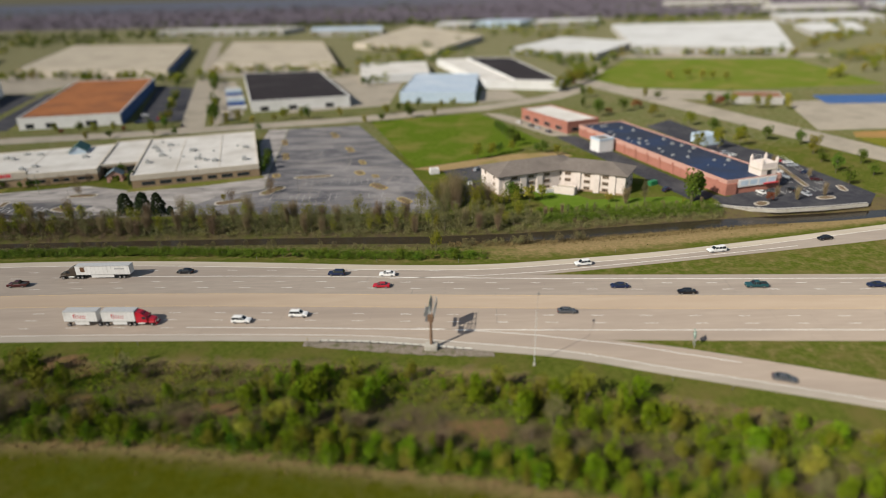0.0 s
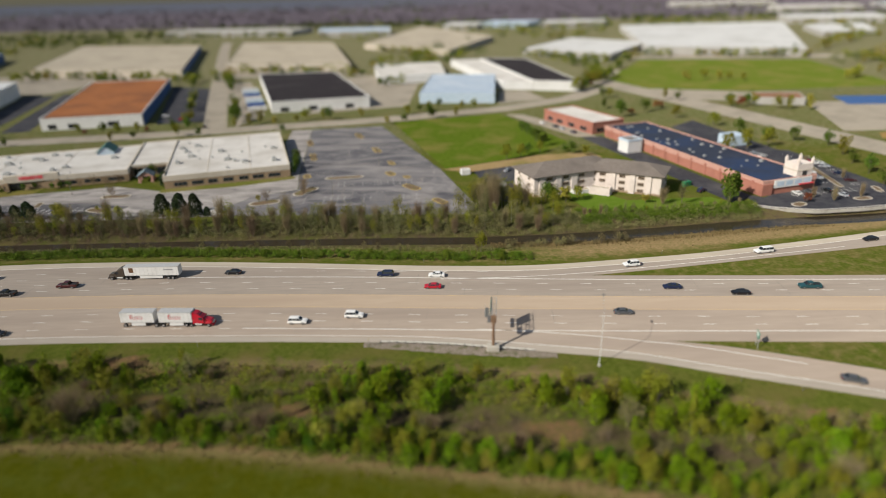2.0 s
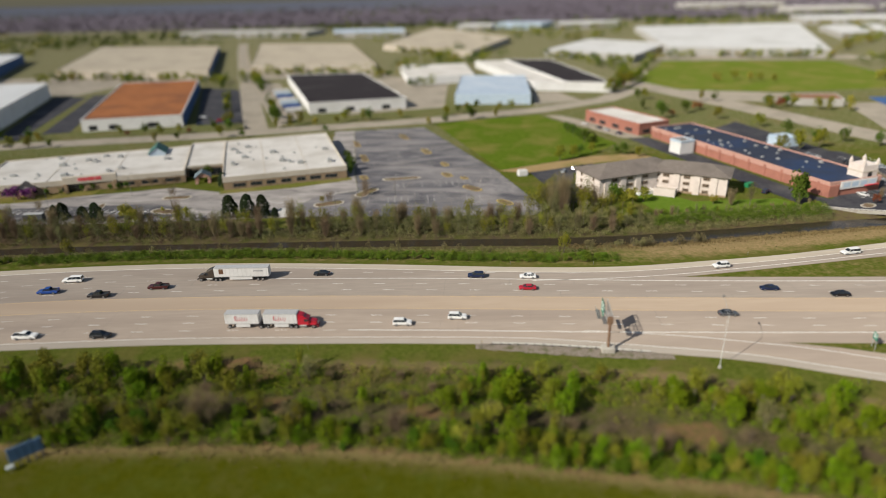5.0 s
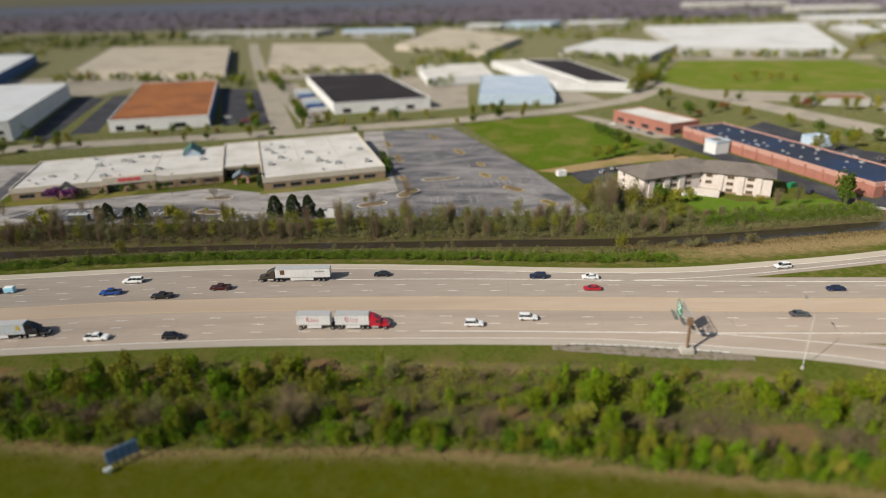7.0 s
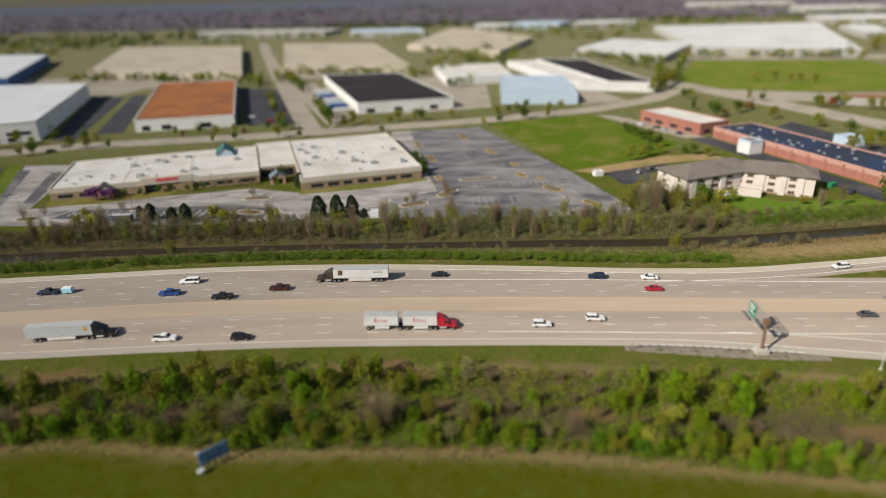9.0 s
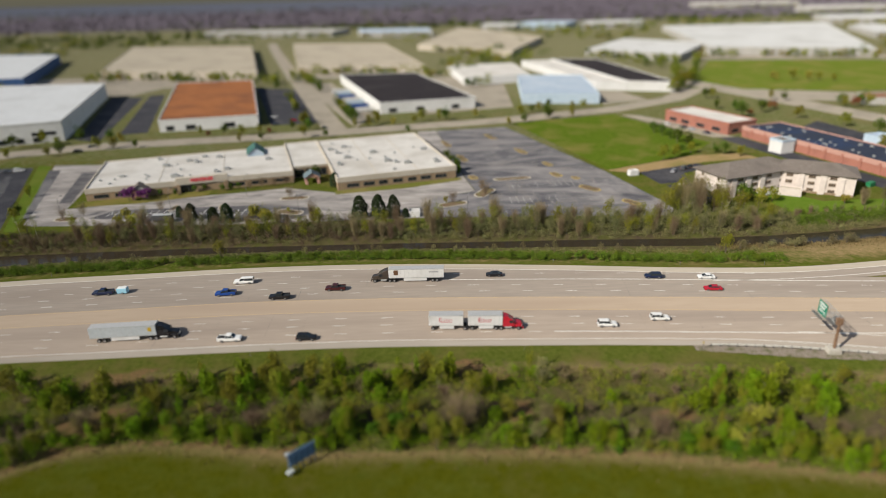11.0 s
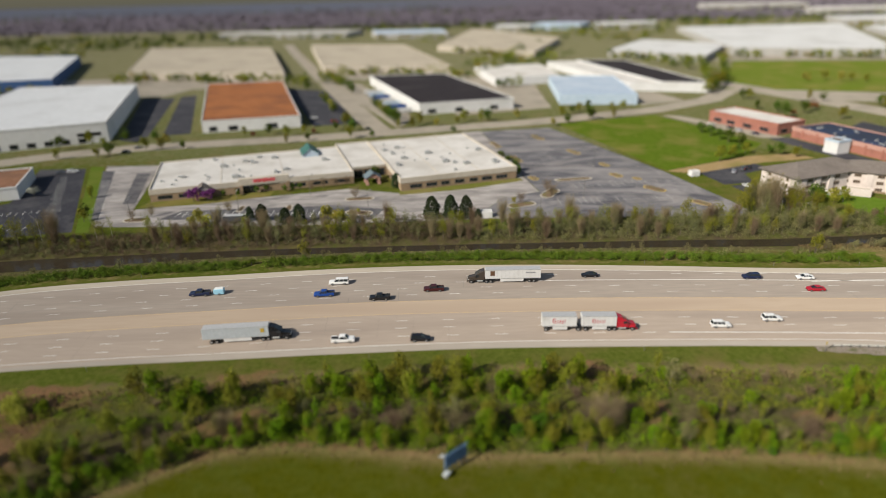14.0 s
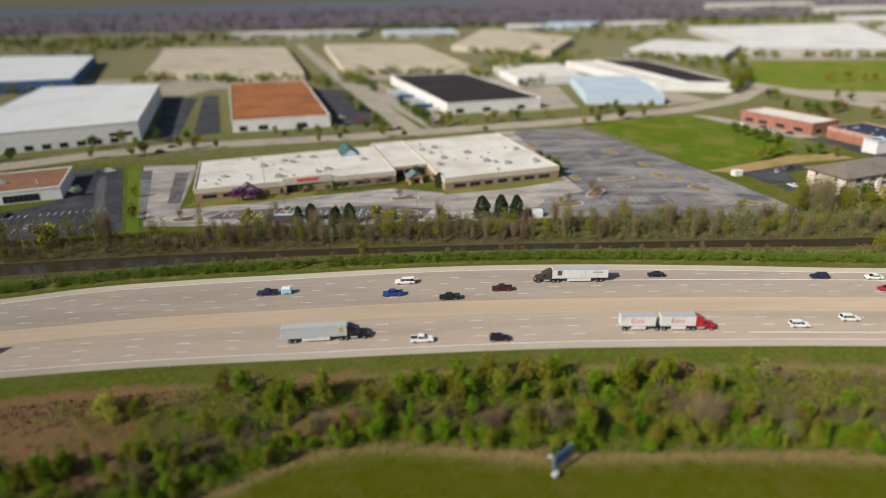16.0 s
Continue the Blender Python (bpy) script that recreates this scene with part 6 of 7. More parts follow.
def car(kind, colour, label, category="car"):
    length, w, h, belt, (rb, rr, fr, fb) = CARS[kind]
    paint = PAINTS[colour]
    root = thing({"sedan": "car", "suv": "suv", "van": "minivan", "pickup": "pickup_truck", "topper": "pickup_truck"}[kind], label, category, "traffic on the motorway")
    zb = 0.26 if kind in ("sedan", "van") else 0.36
    rings = []
    for i, (x, z) in enumerate(belt):
        ww = w * (0.90 if i in (0, len(belt) - 1) else 0.965 if i in (1, len(belt) - 2) else 1.0)
        rings.append(body_ring(x, ww, zb, z, 0.10))
    part("body", Geo().loft(rings), paint, root)
    z0 = max(z for _, z in belt) - 0.05
    wi, wt = w - 0.08, w - 0.26
    g = Geo().loft([[(rb, -wi, z0), (fb, -wi, z0 - 0.02), (fb, wi, z0 - 0.02), (rb, wi, z0)], [(rr, -wt, h - 0.06), (fr, -wt, h - 0.06), (fr, wt, h - 0.06), (rr, wt, h - 0.06)]])
    part("window", g, GLASS, root, "dark tinted glass")
    part("roof", Geo().loft([[(rr - 0.05, -wt - 0.03, h - 0.07), (fr + 0.05, -wt - 0.03, h - 0.07), (fr + 0.05, wt + 0.03, h - 0.07), (rr - 0.05, wt + 0.03, h - 0.07)], [(rr + 0.1, -wt + 0.08, h), (fr - 0.12, -wt + 0.08, h), (fr - 0.12, wt - 0.08, h), (rr + 0.1, wt - 0.08, h)]]), paint, root)
    for s in (-1, 1):
        for t in (0.0, 0.36, 0.68, 1.0):
            a, b = Vector((rb + (fb - rb) * t, s * wi, z0)), Vector((rr + (fr - rr) * t, s * wt, h - 0.06))
            part("pillar", Geo().tube(a, b, 0.05, 0.045, 5), paint, root)
        part("mirror", Geo().box((fb - 0.25, s * (w + 0.07), z0 + 0.08), (0.12, 0.18, 0.14), ch=0.02), paint, root)
        part("headlight", Geo().box((length / 2 - 0.10, s * (w - 0.26), belt[-2][1] - 0.16), (0.16, 0.32, 0.14), ch=0.02), LAMP_W, root)
        part("tail_light", Geo().box((-length / 2 + 0.04, s * (w - 0.2), belt[1][1] - 0.16), (0.10, 0.24, 0.20), ch=0.02), LAMP_R, root)
    part("bumper", Geo().box((length / 2 - 0.06, 0, zb + 0.14), (0.16, 1.6 * w, 0.2), ch=0.03), TRIM, root)
    part("bumper", Geo().box((-length / 2 + 0.06, 0, zb + 0.14), (0.16, 1.6 * w, 0.2), ch=0.03), TRIM, root)
    if kind == "pickup":
        part("cargo_bed", Geo().box((-1.92, 0, 1.10), (1.7, 1.62, 0.10)), TRIM, root)
        for s in (-1, 1):
            part("bed_side", Geo().box((-1.92, s * 0.93, 1.2), (1.85, 0.12, 0.16), ch=0.02), paint, root)
        part("tailgate", Geo().box((-2.84, 0, 1.18), (0.1, 1.8, 0.18), ch=0.02), paint, root)
    r = 0.33 if kind in ("sedan", "van") else 0.39
    for x in (-length * 0.30, length * 0.305):
        for y in (-w + 0.11, w - 0.11):
            wheel_parts(root, x, y, r)
    return root


def place(root, x, y, reverse, curve=None, z=0.006):
    c = curve or mid
    a = math.degrees(math.atan2(c(x + 2) - c(x - 2), 4.0)) + (180 if reverse else 0)
    root.matrix_basis = pose(x, y, z, 0, 0, a)


ramp_mid = curve_of([(-60, 172), (20, 167.0), (40, 169.5), (83, 177.5), (140, 190), (300, 228)])
exit_mid = curve_of([(20, 124), (50, 117), (70, 109.5), (100, 97)])
LONG = {"white": "white", "black": "shiny black", "silver": "silver", "red": "bright red", "navy": "dark navy", "grey": "dark grey", "teal": "dark teal", "blue": "deep blue", "maroon": "maroon", "brown": "dark brown"}
KINDS = {"sedan": "saloon car with dark windows", "suv": "sport utility car with dark windows", "van": "minivan with dark windows", "pickup": "pickup truck with an open bed", "topper": "pickup truck with a covered bed"}
traffic = [
    ("pickup", "navy", -192, 162.1, 1, None), ("pickup", "blue", -156, 160.1, 1, None), ("pickup", "black", -140, 157.2, 1, None), ("pickup", "maroon", -125, 161.9, 1, None), ("topper", "white", -153, 167.6, 1, None),
    ("sedan", "black", -79, 169.0, 1, None), ("suv", "navy", -33, 165.4, 1, None), ("sedan", "white", -18, 164.4, 1, None),
    ("sedan", "red", -19, 157.0, 1, None), ("sedan", "navy", 47, 153.9, 1, None), ("sedan", "black", 64, 149.6, 1, None), ("pickup", "teal", 84, 152.6, 1, None), ("sedan", "navy", 116, 151.4, 1, None),
    ("suv", "white", 40, 169.0, 1, ramp_mid), ("topper", "white", 83, 177.0, 1, ramp_mid), ("sedan", "black", 121, 185.0, 1, ramp_mid),
    
    ("suv", "white", -53, 138.4, 0, None), ("suv", "white", -39, 141.0, 0, None), ("suv", "black", -128, 134.8, 0, None),
    ("sedan", "grey", 30, 140.2, 0, None), ("pickup", "white", -147, 135.0, 0, None), ("sedan", "grey", 70, 109.4, 0, exit_mid),
]
for kind, colour, x, y, rev, cv in traffic:
    place(car(kind, colour, LONG[colour] + " " + KINDS[kind], "pickup truck" if kind in ("pickup", "topper") else "car"), x, y, rev, cv)


def small_trailer():
    t = thing("camper_trailer", "small pale blue box trailer behind a pickup truck", "trailer", "traffic on the motorway")
    part("box", Geo().box((0, 0, 1.05), (2.9, 1.7, 1.5), ch=0.16), PAINTS["sky"], t)
    part("roof", Geo().box((0, 0, 1.84), (2.5, 1.4, 0.12), ch=0.04), SIGN_W, t)
    part("drawbar", Geo().tube((1.4, 0, 0.45), (2.6, 0, 0.45), 0.05), STEEL_D, t)
    for y in (-0.8, 0.8):
        wheel_parts(t, -0.1, y, 0.32)
    return t


place(small_trailer(), -186.6, 162.7, 1)


def trailer_box(root, x0, length, label="white trailer box"):
    zc = 2.75
    b = part("trailer", Geo().box((x0 + length / 2, 0, zc), (length, 2.55, 2.75), ch=0.05), TRAILER, root, label)
    part("trailer_roof", Geo().box((x0 + length / 2, 0, 4.15), (length - 0.1, 2.45, 0.05)), TRAILER_TOP, b)
    rb = Geo()
    for s in (-1, 1):
        rb.box((x0 + length / 2, s * 1.285, 1.42), (length, 0.05, 0.14))
        rb.box((x0 + length / 2, s * 1.285, 4.08), (length, 0.05, 0.10))
        for k in range(int(length / 1.2)):
            rb.box((x0 + 0.6 + k * 1.2, s * 1.282, 2.75), (0.035, 0.03, 2.5))
    part("trailer_rail", rb, STEEL, b)
    for s in (-1, 1):
        part("side_skirt", Geo().box((x0 + length * 0.52, s * 1.2, 0.88), (length * 0.42, 0.05, 0.85)), TRAILER, root)
    return b


def dual_axle(root, x, r=0.5):
    part("axle", Geo().tube((x, -1.1, r), (x, 1.1, r), 0.09), TRIM, root)
    for y in (-1.02, 1.02):
        wheel_parts(root, x, y, r, 0.52)


def tractor(root, x0, paint, sleeper=True):
    """A bonneted tractor whose fifth wheel is at x0; it faces +x."""
    part("chassis", Geo().box((x0 + 2.6, 0, 0.85), (7.4, 0.95, 0.34)), TRIM, root)
    part("cab", Geo().loft([[(x0 + 1.5, -1.2, 1.0), (x0 + 4.3, -1.2, 1.0), (x0 + 4.3, 1.2, 1.0), (x0 + 1.5, 1.2, 1.0)], [(x0 + 1.5, -1.2, 2.6), (x0 + 4.25, -1.2, 2.5), (x0 + 4.25, 1.2, 2.5), (x0 + 1.5, 1.2, 2.6)], [(x0 + 1.5, -1.1, 3.9), (x0 + 2.7, -1.0, 3.6), (x0 + 2.7, 1.0, 3.6), (x0 + 1.5, 1.1, 3.9)]]), paint, root)
    part("hood", Geo().loft([[(x0 + 4.2, -1.0, 0.8), (x0 + 4.2, 1.0, 0.8), (x0 + 4.2, 0.95, 2.15), (x0 + 4.2, -0.95, 2.15)], [(x0 + 6.0, -0.95, 0.7), (x0 + 6.0, 0.95, 0.7), (x0 + 6.0, 0.8, 1.75), (x0 + 6.0, -0.8, 1.75)], [(x0 + 6.4, -0.8, 0.7), (x0 + 6.4, 0.8, 0.7), (x0 + 6.35, 0.65, 1.45), (x0 + 6.35, -0.65, 1.45)]]), paint, root)
    part("windscreen", Geo().loft([[(x0 + 4.32, -1.0, 2.15), (x0 + 4.32, 1.0, 2.15), (x0 + 3.2, 0.95, 3.3), (x0 + 3.2, -0.95, 3.3)], [(x0 + 4.24, -1.0, 2.12), (x0 + 4.24, 1.0, 2.12), (x0 + 3.1, 0.95, 3.28), (x0 + 3.1, -0.95, 3.28)]]), GLASS, root)
    for s in (-1, 1):
        part("side_window", Geo().box((x0 + 3.55, s * 1.19, 2.3), (0.9, 0.06, 0.7), ch=0.02), GLASS, root)
        part("fender", Geo().box((x0 + 5.4, s * 1.0, 1.15), (1.5, 0.42, 0.3), ch=0.1), paint, root)
        part("fuel_tank", Geo().tube((x0 + 2.0, s * 1.0, 0.75), (x0 + 3.7, s * 1.0, 0.75), 0.33, n=10), STEEL, root)
        part("mirror", Geo().box((x0 + 4.15, s * 1.42, 2.3), (0.12, 0.22, 0.55), ch=0.02), TRIM, root)
        part("headlight", Geo().box((x0 + 6.2, s * 0.7, 1.1), (0.15, 0.28, 0.2), ch=0.03), LAMP_W, root)
    part("grille", Geo().box((x0 + 6.42, 0, 1.1), (0.08, 1.0, 0.6)), STEEL, root)
    part("bumper", Geo().box((x0 + 6.5, 0, 0.6), (0.25, 2.2, 0.35), ch=0.05), paint, root)
    dual_axle(root, x0 - 0.3)
    dual_axle(root, x0 + 1.0)
    for y in (-1.05, 1.05):
        wheel_parts(root, x0 + 5.4, y, 0.5, 0.3)


semi = thing("semi_truck", "dark brown tractor with a long white box trailer", "truck", "traffic on the motorway")
trailer_box(semi, -15.6, 16.1, "long white trailer box")
for s in (-1, 1):
    part("emblem", Geo().box((-1.6, s * 1.31, 3.1), (1.3, 0.03, 1.5), ch=0.01), plain("emblem_brown", (0.12, 0.06, 0.03)), semi, "small brown shield shape")
    part("lettering_bar", Geo().box((-12.6, s * 1.31, 3.2), (2.8, 0.03, 0.28)), plain("lettering_grey", (0.25, 0.25, 0.26)), semi)
dual_axle(semi, -13.6)
dual_axle(semi, -12.3)
tractor(semi, -0.8, PAINTS["brown"])
place(semi, -109.5, 167.2, 1)

twin = thing("twin_trailer_truck", "red tractor pulling two short white trailers", "truck", "traffic on the motorway")
SW = plain("lettering_red", (0.50, 0.05, 0.06))
for x0 in (-8.4, -18.2):
    trailer_box(twin, x0, 8.6, "short white trailer box")
    for s in (-1, 1):
        sw = Geo()
        for dx, dz, w_, h_ in ((2.7, 3.0, 0.22, 1.0), (3.3, 2.85, 0.16, 0.6), (3.9, 2.9, 0.16, 0.7), (4.5, 2.85, 0.16, 0.6), (5.1, 2.85, 0.16, 0.6), (5.7, 2.9, 0.16, 0.5), (4.2, 2.35, 3.2, 0.10), (3.0, 3.42, 0.7, 0.12)):
            sw.box((x0 + dx, s * 1.31, dz), (w_, 0.03, h_), ch=0.01)
        part("lettering_bar", sw, SW, twin, "red lettering as plain bars")
    dual_axle(twin, x0 + 1.0)
dual_axle(twin, -9.2)
part("drawbar", Geo().tube((-9.6, 0, 0.9), (-8.0, 0, 0.9), 0.08), TRIM, twin)
tractor(twin, -1.2, PAINTS["red"])
place(twin, -79.5, 138.6, 0)

grey_semi = thing("semi_truck", "black tractor with a long dull grey box trailer", "truck", "traffic on the motorway")
box = trailer_box(grey_semi, -15.6, 16.1, "long dull grey trailer box")
box.data.materials[0] = plain("trailer_grey", (0.40, 0.43, 0.45), 0.5)
for s in (-1, 1):
    part("emblem", Geo().box((-1.0, s * 1.31, 3.1), (0.9, 0.03, 1.1), ch=0.01), plain("emblem_yellow", (0.45, 0.30, 0.03)), grey_semi, "small yellow shield shape")
dual_axle(grey_semi, -13.6)
dual_axle(grey_semi, -12.3)
tractor(grey_semi, -0.8, PAINTS["black"])
place(grey_semi, -166.0, mid(-166) - 13.0, 0)

parked = [("sedan", "silver", 14, 284, 60), ("suv", "grey", 20, 288, 60), ("sedan", "black", 24, 291, 60), ("sedan", "white", 141, 300, 20), ("suv", "silver", 139, 304, 20), ("sedan", "white", 10, 262, 100), ("suv", "navy", 91, 247, 40), ("van", "white", -311, 311, 20), ("sedan", "grey", -316, 309, 20), ("sedan", "black", -303, 352, 20),
          ("sedan", "silver", 147, 262, -10), ("suv", "white", 148, 270, -10), ("sedan", "navy", 160, 268, -10), ("suv", "grey", 149, 281, -10), ("sedan", "red", 157, 288, -10), ("sedan", "silver", 144, 238, 100), ("sedan", "silver", 55, 372, 118), ("suv", "grey", 52, 378, 118), ("sedan", "navy", 60, 362, 118), ("sedan", "white", 46, 390, 118), ("sedan", "grey", -300, 362, 25), ("suv", "black", -170, 400, 110),
          ("sedan", "white", 127.5, 241.5, 102), ("suv", "grey", 133, 242.7, 102), ("sedan", "black", 141.3, 244.3, 102), ("sedan", "maroon", 158.6, 257.5, -8), ("suv", "silver", 159.8, 279.5, -8), ("sedan", "white", 160.5, 285, -8), ("sedan", "blue", 147.6, 276, -8), ("sedan", "black", 150.5, 289.5, -8), ("suv", "white", 133, 306, 18), ("sedan", "grey", 129.5, 317, 18), ("sedan", "maroon", 128, 322.5, 18), ("suv", "black", 125, 333, 18), ("sedan", "white", -330, 243, 103), ("suv", "black", -322, 245, 103), ("sedan", "silver", -303, 229.5, 98), ("sedan", "navy", -205, 415, 18), ("suv", "white", -212, 440, 18), ("sedan", "red", -196, 428, 18)]
for kind, colour, x, y, a in parked:
    c = car(kind, colour, LONG[colour] + " " + KINDS[kind] + ", parked")
    c["group"] = "parked cars"
    c.matrix_basis = pose(x, y, FAR_Z + 0.10, 0, 0, a)


# ---- road furniture ----
POLE = plain("pole_pale_grey", (0.62, 0.62, 0.60), 0.5)


def lamp_pole(x, y, z, h, arm, arm_dir, label, group="street lamps", r=0.135):
    t = thing("street_lamp", label, "street lamp", group, at=pose(x, y, z, 0, 0, arm_dir))
    part("base", Geo().tube((0, 0, -0.2), (0, 0, 0.35), 0.38, 0.34, 10), CONC_BLOCK, t)
    part("pole", Geo().tube((0, 0, 0.3), (0, 0, h), r, r * 0.6, 8), POLE if h > 10 else STEEL_D, t)
    g = Geo()
    last = Vector((0, 0, h - 0.3))
    for k in range(1, 6):
        p = Vector((arm * k / 5, 0, h - 0.3 + 1.5 * math.sin(k / 5 * math.pi / 2)))
        g.tube(last, p, r * 0.5, r * 0.42, 6)
        last = p
    part("arm", g, STEEL, t)
    part("lamp_head", Geo().box((arm + 0.35, 0, last.z), (0.95, 0.4, 0.2), ch=0.05), STEEL_D, t)
    return t


lamp_pole(18.6, 117.3, ground_z(18.6, 117.3), 13.4, 6.0, 78, "tall grey steel lamp pole beside the slip road", r=0.085)
for x, y in ((-84.5, 229.5), (-63, 252), (-48, 300), (-246.5, 236), (-152, 238), (-206, 244), (6, 240), (-180, 262)):
    lamp_pole(x, y, FAR_Z + 0.03, 8.5, 1.2, 30, "dark slim lamp pole on the parking ground", "parking lamps", 0.10)


def cantilever_sign():
    t = thing("cantilever_sign", "green motorway sign on a brown cantilever post", "road sign", at=pose(-4.4, 124.4, ground_z(-4.4, 124.4), 0, 0, -5.5))
    part("footing", Geo().box((0, 0, 0.5), (3.0, 2.2, 1.7), ch=0.12), CONC_BLOCK, t)
    part("post", Geo().tube((0, 0, 1.2), (0, 0.3, 8.6), 0.36, 0.30, 12), RUST, t)
    part("post_cap", Geo().box((0, 0.4, 8.0), (1.3, 1.0, 1.6), ch=0.08), RUST, t)
    g = Geo()
    y0, y1, z0, z1 = 0.6, 9.0, 7.2, 9.0
    for x in (-0.55, 0.55):
        for z in (z0, z1):
            g.tube((x, y0, z), (x, y1, z), 0.07, n=6)
        for k in range(7):
            y = y0 + k * 1.4
            g.tube((x, y, z0), (x, y, z1), 0.045, n=5)
            if k < 6:
                g.tube((x, y, z0 if k % 2 else z1), (x, y + 1.4, z1 if k % 2 else z0), 0.045, n=5)
    for k in range(7):
        y = y0 + k * 1.4
        for z in (z0, z1):
            g.tube((-0.55, y, z), (0.55, y, z), 0.04, n=5)
    part("truss", g, STEEL, t)
    p = part("panel", Geo().box((-0.85, 6.7, 7.9), (0.06, 3.9, 3.3), ch=0.02), SIGN_G, t)
    tx = Geo()
    for y, z, w, h in ((6.7, 8.9, 3.0, 0.4), (6.9, 8.1, 2.4, 0.4), (7.1, 7.2, 1.8, 0.4), (5.5, 7.15, 0.45, 0.6)):
        tx.box((-0.89, y, z), (0.02, w, h))
    part("lettering_bar", tx, SIGN_W, p)
    part("panel_back", Geo().box((-0.79, 6.7, 7.9), (0.03, 3.8, 3.2)), SIGN_BACK, p)
    w = Geo()
    for y in (1.4, 3.2):
        w.box((-0.9, y, 6.9), (1.1, 1.7, 0.06))
    part("walkway", w, STEEL_D, t)
    part("maintenance_walk", Geo().box((-1.75, 6.7, 6.15), (0.9, 4.6, 0.06)), STEEL_D, t)
    for k in range(5):
        part("rail_post", Geo().tube((-2.15, 4.6 + k * 1.05, 6.15), (-2.15, 4.6 + k * 1.05, 7.2), 0.03, n=5), STEEL, t)
    part("hand_rail", Geo().tube((-2.15, 4.5, 7.2), (-2.15, 8.9, 7.2), 0.035, n=5), STEEL, t)
    for k in range(3):
        part("bracket", Geo().tube((-0.74, 5.3 + k * 1.4, 6.4), (-0.74, 5.3 + k * 1.4, 9.8), 0.05, n=6), STEEL, t)


cantilever_sign()


RAIL = plain("rail_bright_zinc", (0.62, 0.60, 0.56), 0.55)


def guard_rail(pts, label, post_gap=1.9, z0=None):
    t = thing("guard_rail", label, "guard rail")
    prof = [(-0.03, 0.46), (0.05, 0.52), (-0.03, 0.60), (0.05, 0.68), (-0.03, 0.76), (-0.07, 0.76), (0.0, 0.68), (-0.07, 0.60), (0.0, 0.52), (-0.07, 0.46)]
    rows = []
    for i, p in enumerate(pts):
        a, b = Vector(pts[max(0, i - 1)]), Vector(pts[min(len(pts) - 1, i + 1)])
        n = Vector((-(b - a).y, (b - a).x)).normalized()
        z = ground_z(p[0], p[1]) if z0 is None else z0
        rows.append([(p[0] + n.x * q[0], p[1] + n.y * q[0], z + q[1]) for q in prof])
    part("rail", Geo().loft(rows), RAIL, t)
    for a, b in zip(pts, pts[1:]):
        a, b = Vector(a), Vector(b)
        n = max(1, int(round((b - a).length / post_gap)))
        for k in range(n):
            p = a.lerp(b, k / n)
            d = (b - a).normalized()
            z = ground_z(p.x, p.y) if z0 is None else z0
            q = p + Vector((d.y, -d.x)) * 0.16
            part("post", Geo().box((q.x, q.y, z + 0.28), (0.16, 0.2, 1.0), rz=math.degrees(math.atan2(d.y, d.x)), ch=0.01), STEEL_D, t)
    return t


guard_rail([(x, near_edge(x) - 0.35) for x in np.linspace(-31, 5, 10)], "galvanised steel guard rail on the shoulder edge")
g = Geo()
low = [(x, near_edge(x) - 2.0 - 1.6 * math.sin((x + 36) / 47 * math.pi) - 0.5 * noise.noise(Vector((x * 0.5, 0, 0)))) for x in np.linspace(-35, 10, 40)]
for i, (x, y) in enumerate(low):
    y1 = near_edge(x) - 0.02
    for k in range(4):
        yy = y + (y1 - y) * k / 3
        g.v.append((x, yy, ground_z(x, yy) + 0.06 + 0.10 * (k in (1, 2))))
for i in range(len(low) - 1):
    for k in range(3):
        a = i * 4 + k
        g.f.append((a, a + 4, a + 5, a + 1))
setting("gravel_verge", g, GRAVEL, "grey gravel bank under the guard rail")
low_wall = thing("low_wall", "low pale concrete wall along the dark parking ground", "wall")
rim = [(102.5, 228.0), (109.8, 224.4), (124, 220.7), (142.2, 222.4), (161.3, 225.9)]
for a, b in zip(rim, rim[1:]):
    m, l = edge_frame(a, b)
    w = part("panel", Geo().box((l / 2, 0, 0), (l, 0.3, 1.3), ch=0.03), CONC_BLOCK, low_wall)
    w.matrix_basis = m @ pose(0, 0, FAR_Z - 0.2)
guard_rail([(103, 228.5), (110, 225.0), (124, 221.3), (142, 223.0), (161, 226.5)], "pale guard rail round the dark parking ground", z0=FAR_Z)


def marker_post(x, y, h, m1, label, name="marker_post", board=(0.12, 0.5, 0.7)):
    t = thing(name, label, "road marker", "marker posts", at=pose(x, y, ground_z(x, y)))
    part("post", Geo().box((0, 0, h / 2 - 0.1), (0.09, 0.09, h + 0.2), ch=0.01), STEEL_D, t)
    part("board", Geo().box((0, 0.02, h - board[2] / 2), (0.05, board[1], board[2]), ch=0.01), m1, t)


marker_post(-33.6, 126.4, 2.6, plain("marker_yellow", (0.45, 0.32, 0.04)), "tall striped marker post at the rail end")
for x in (-205, -140, -75, 47.0, 58.0):
    marker_post(x, near_edge(x) - 1.8, 1.3, SIGN_W, "slim white marker post on the verge", board=(0.1, 0.15, 0.3))
for x in (-215, -60, -22, 3, 52):
    marker_post(x, far_edge(x) + 2.2, 1.2, SIGN_W, "slim white marker post on the verge", board=(0.1, 0.15, 0.3))

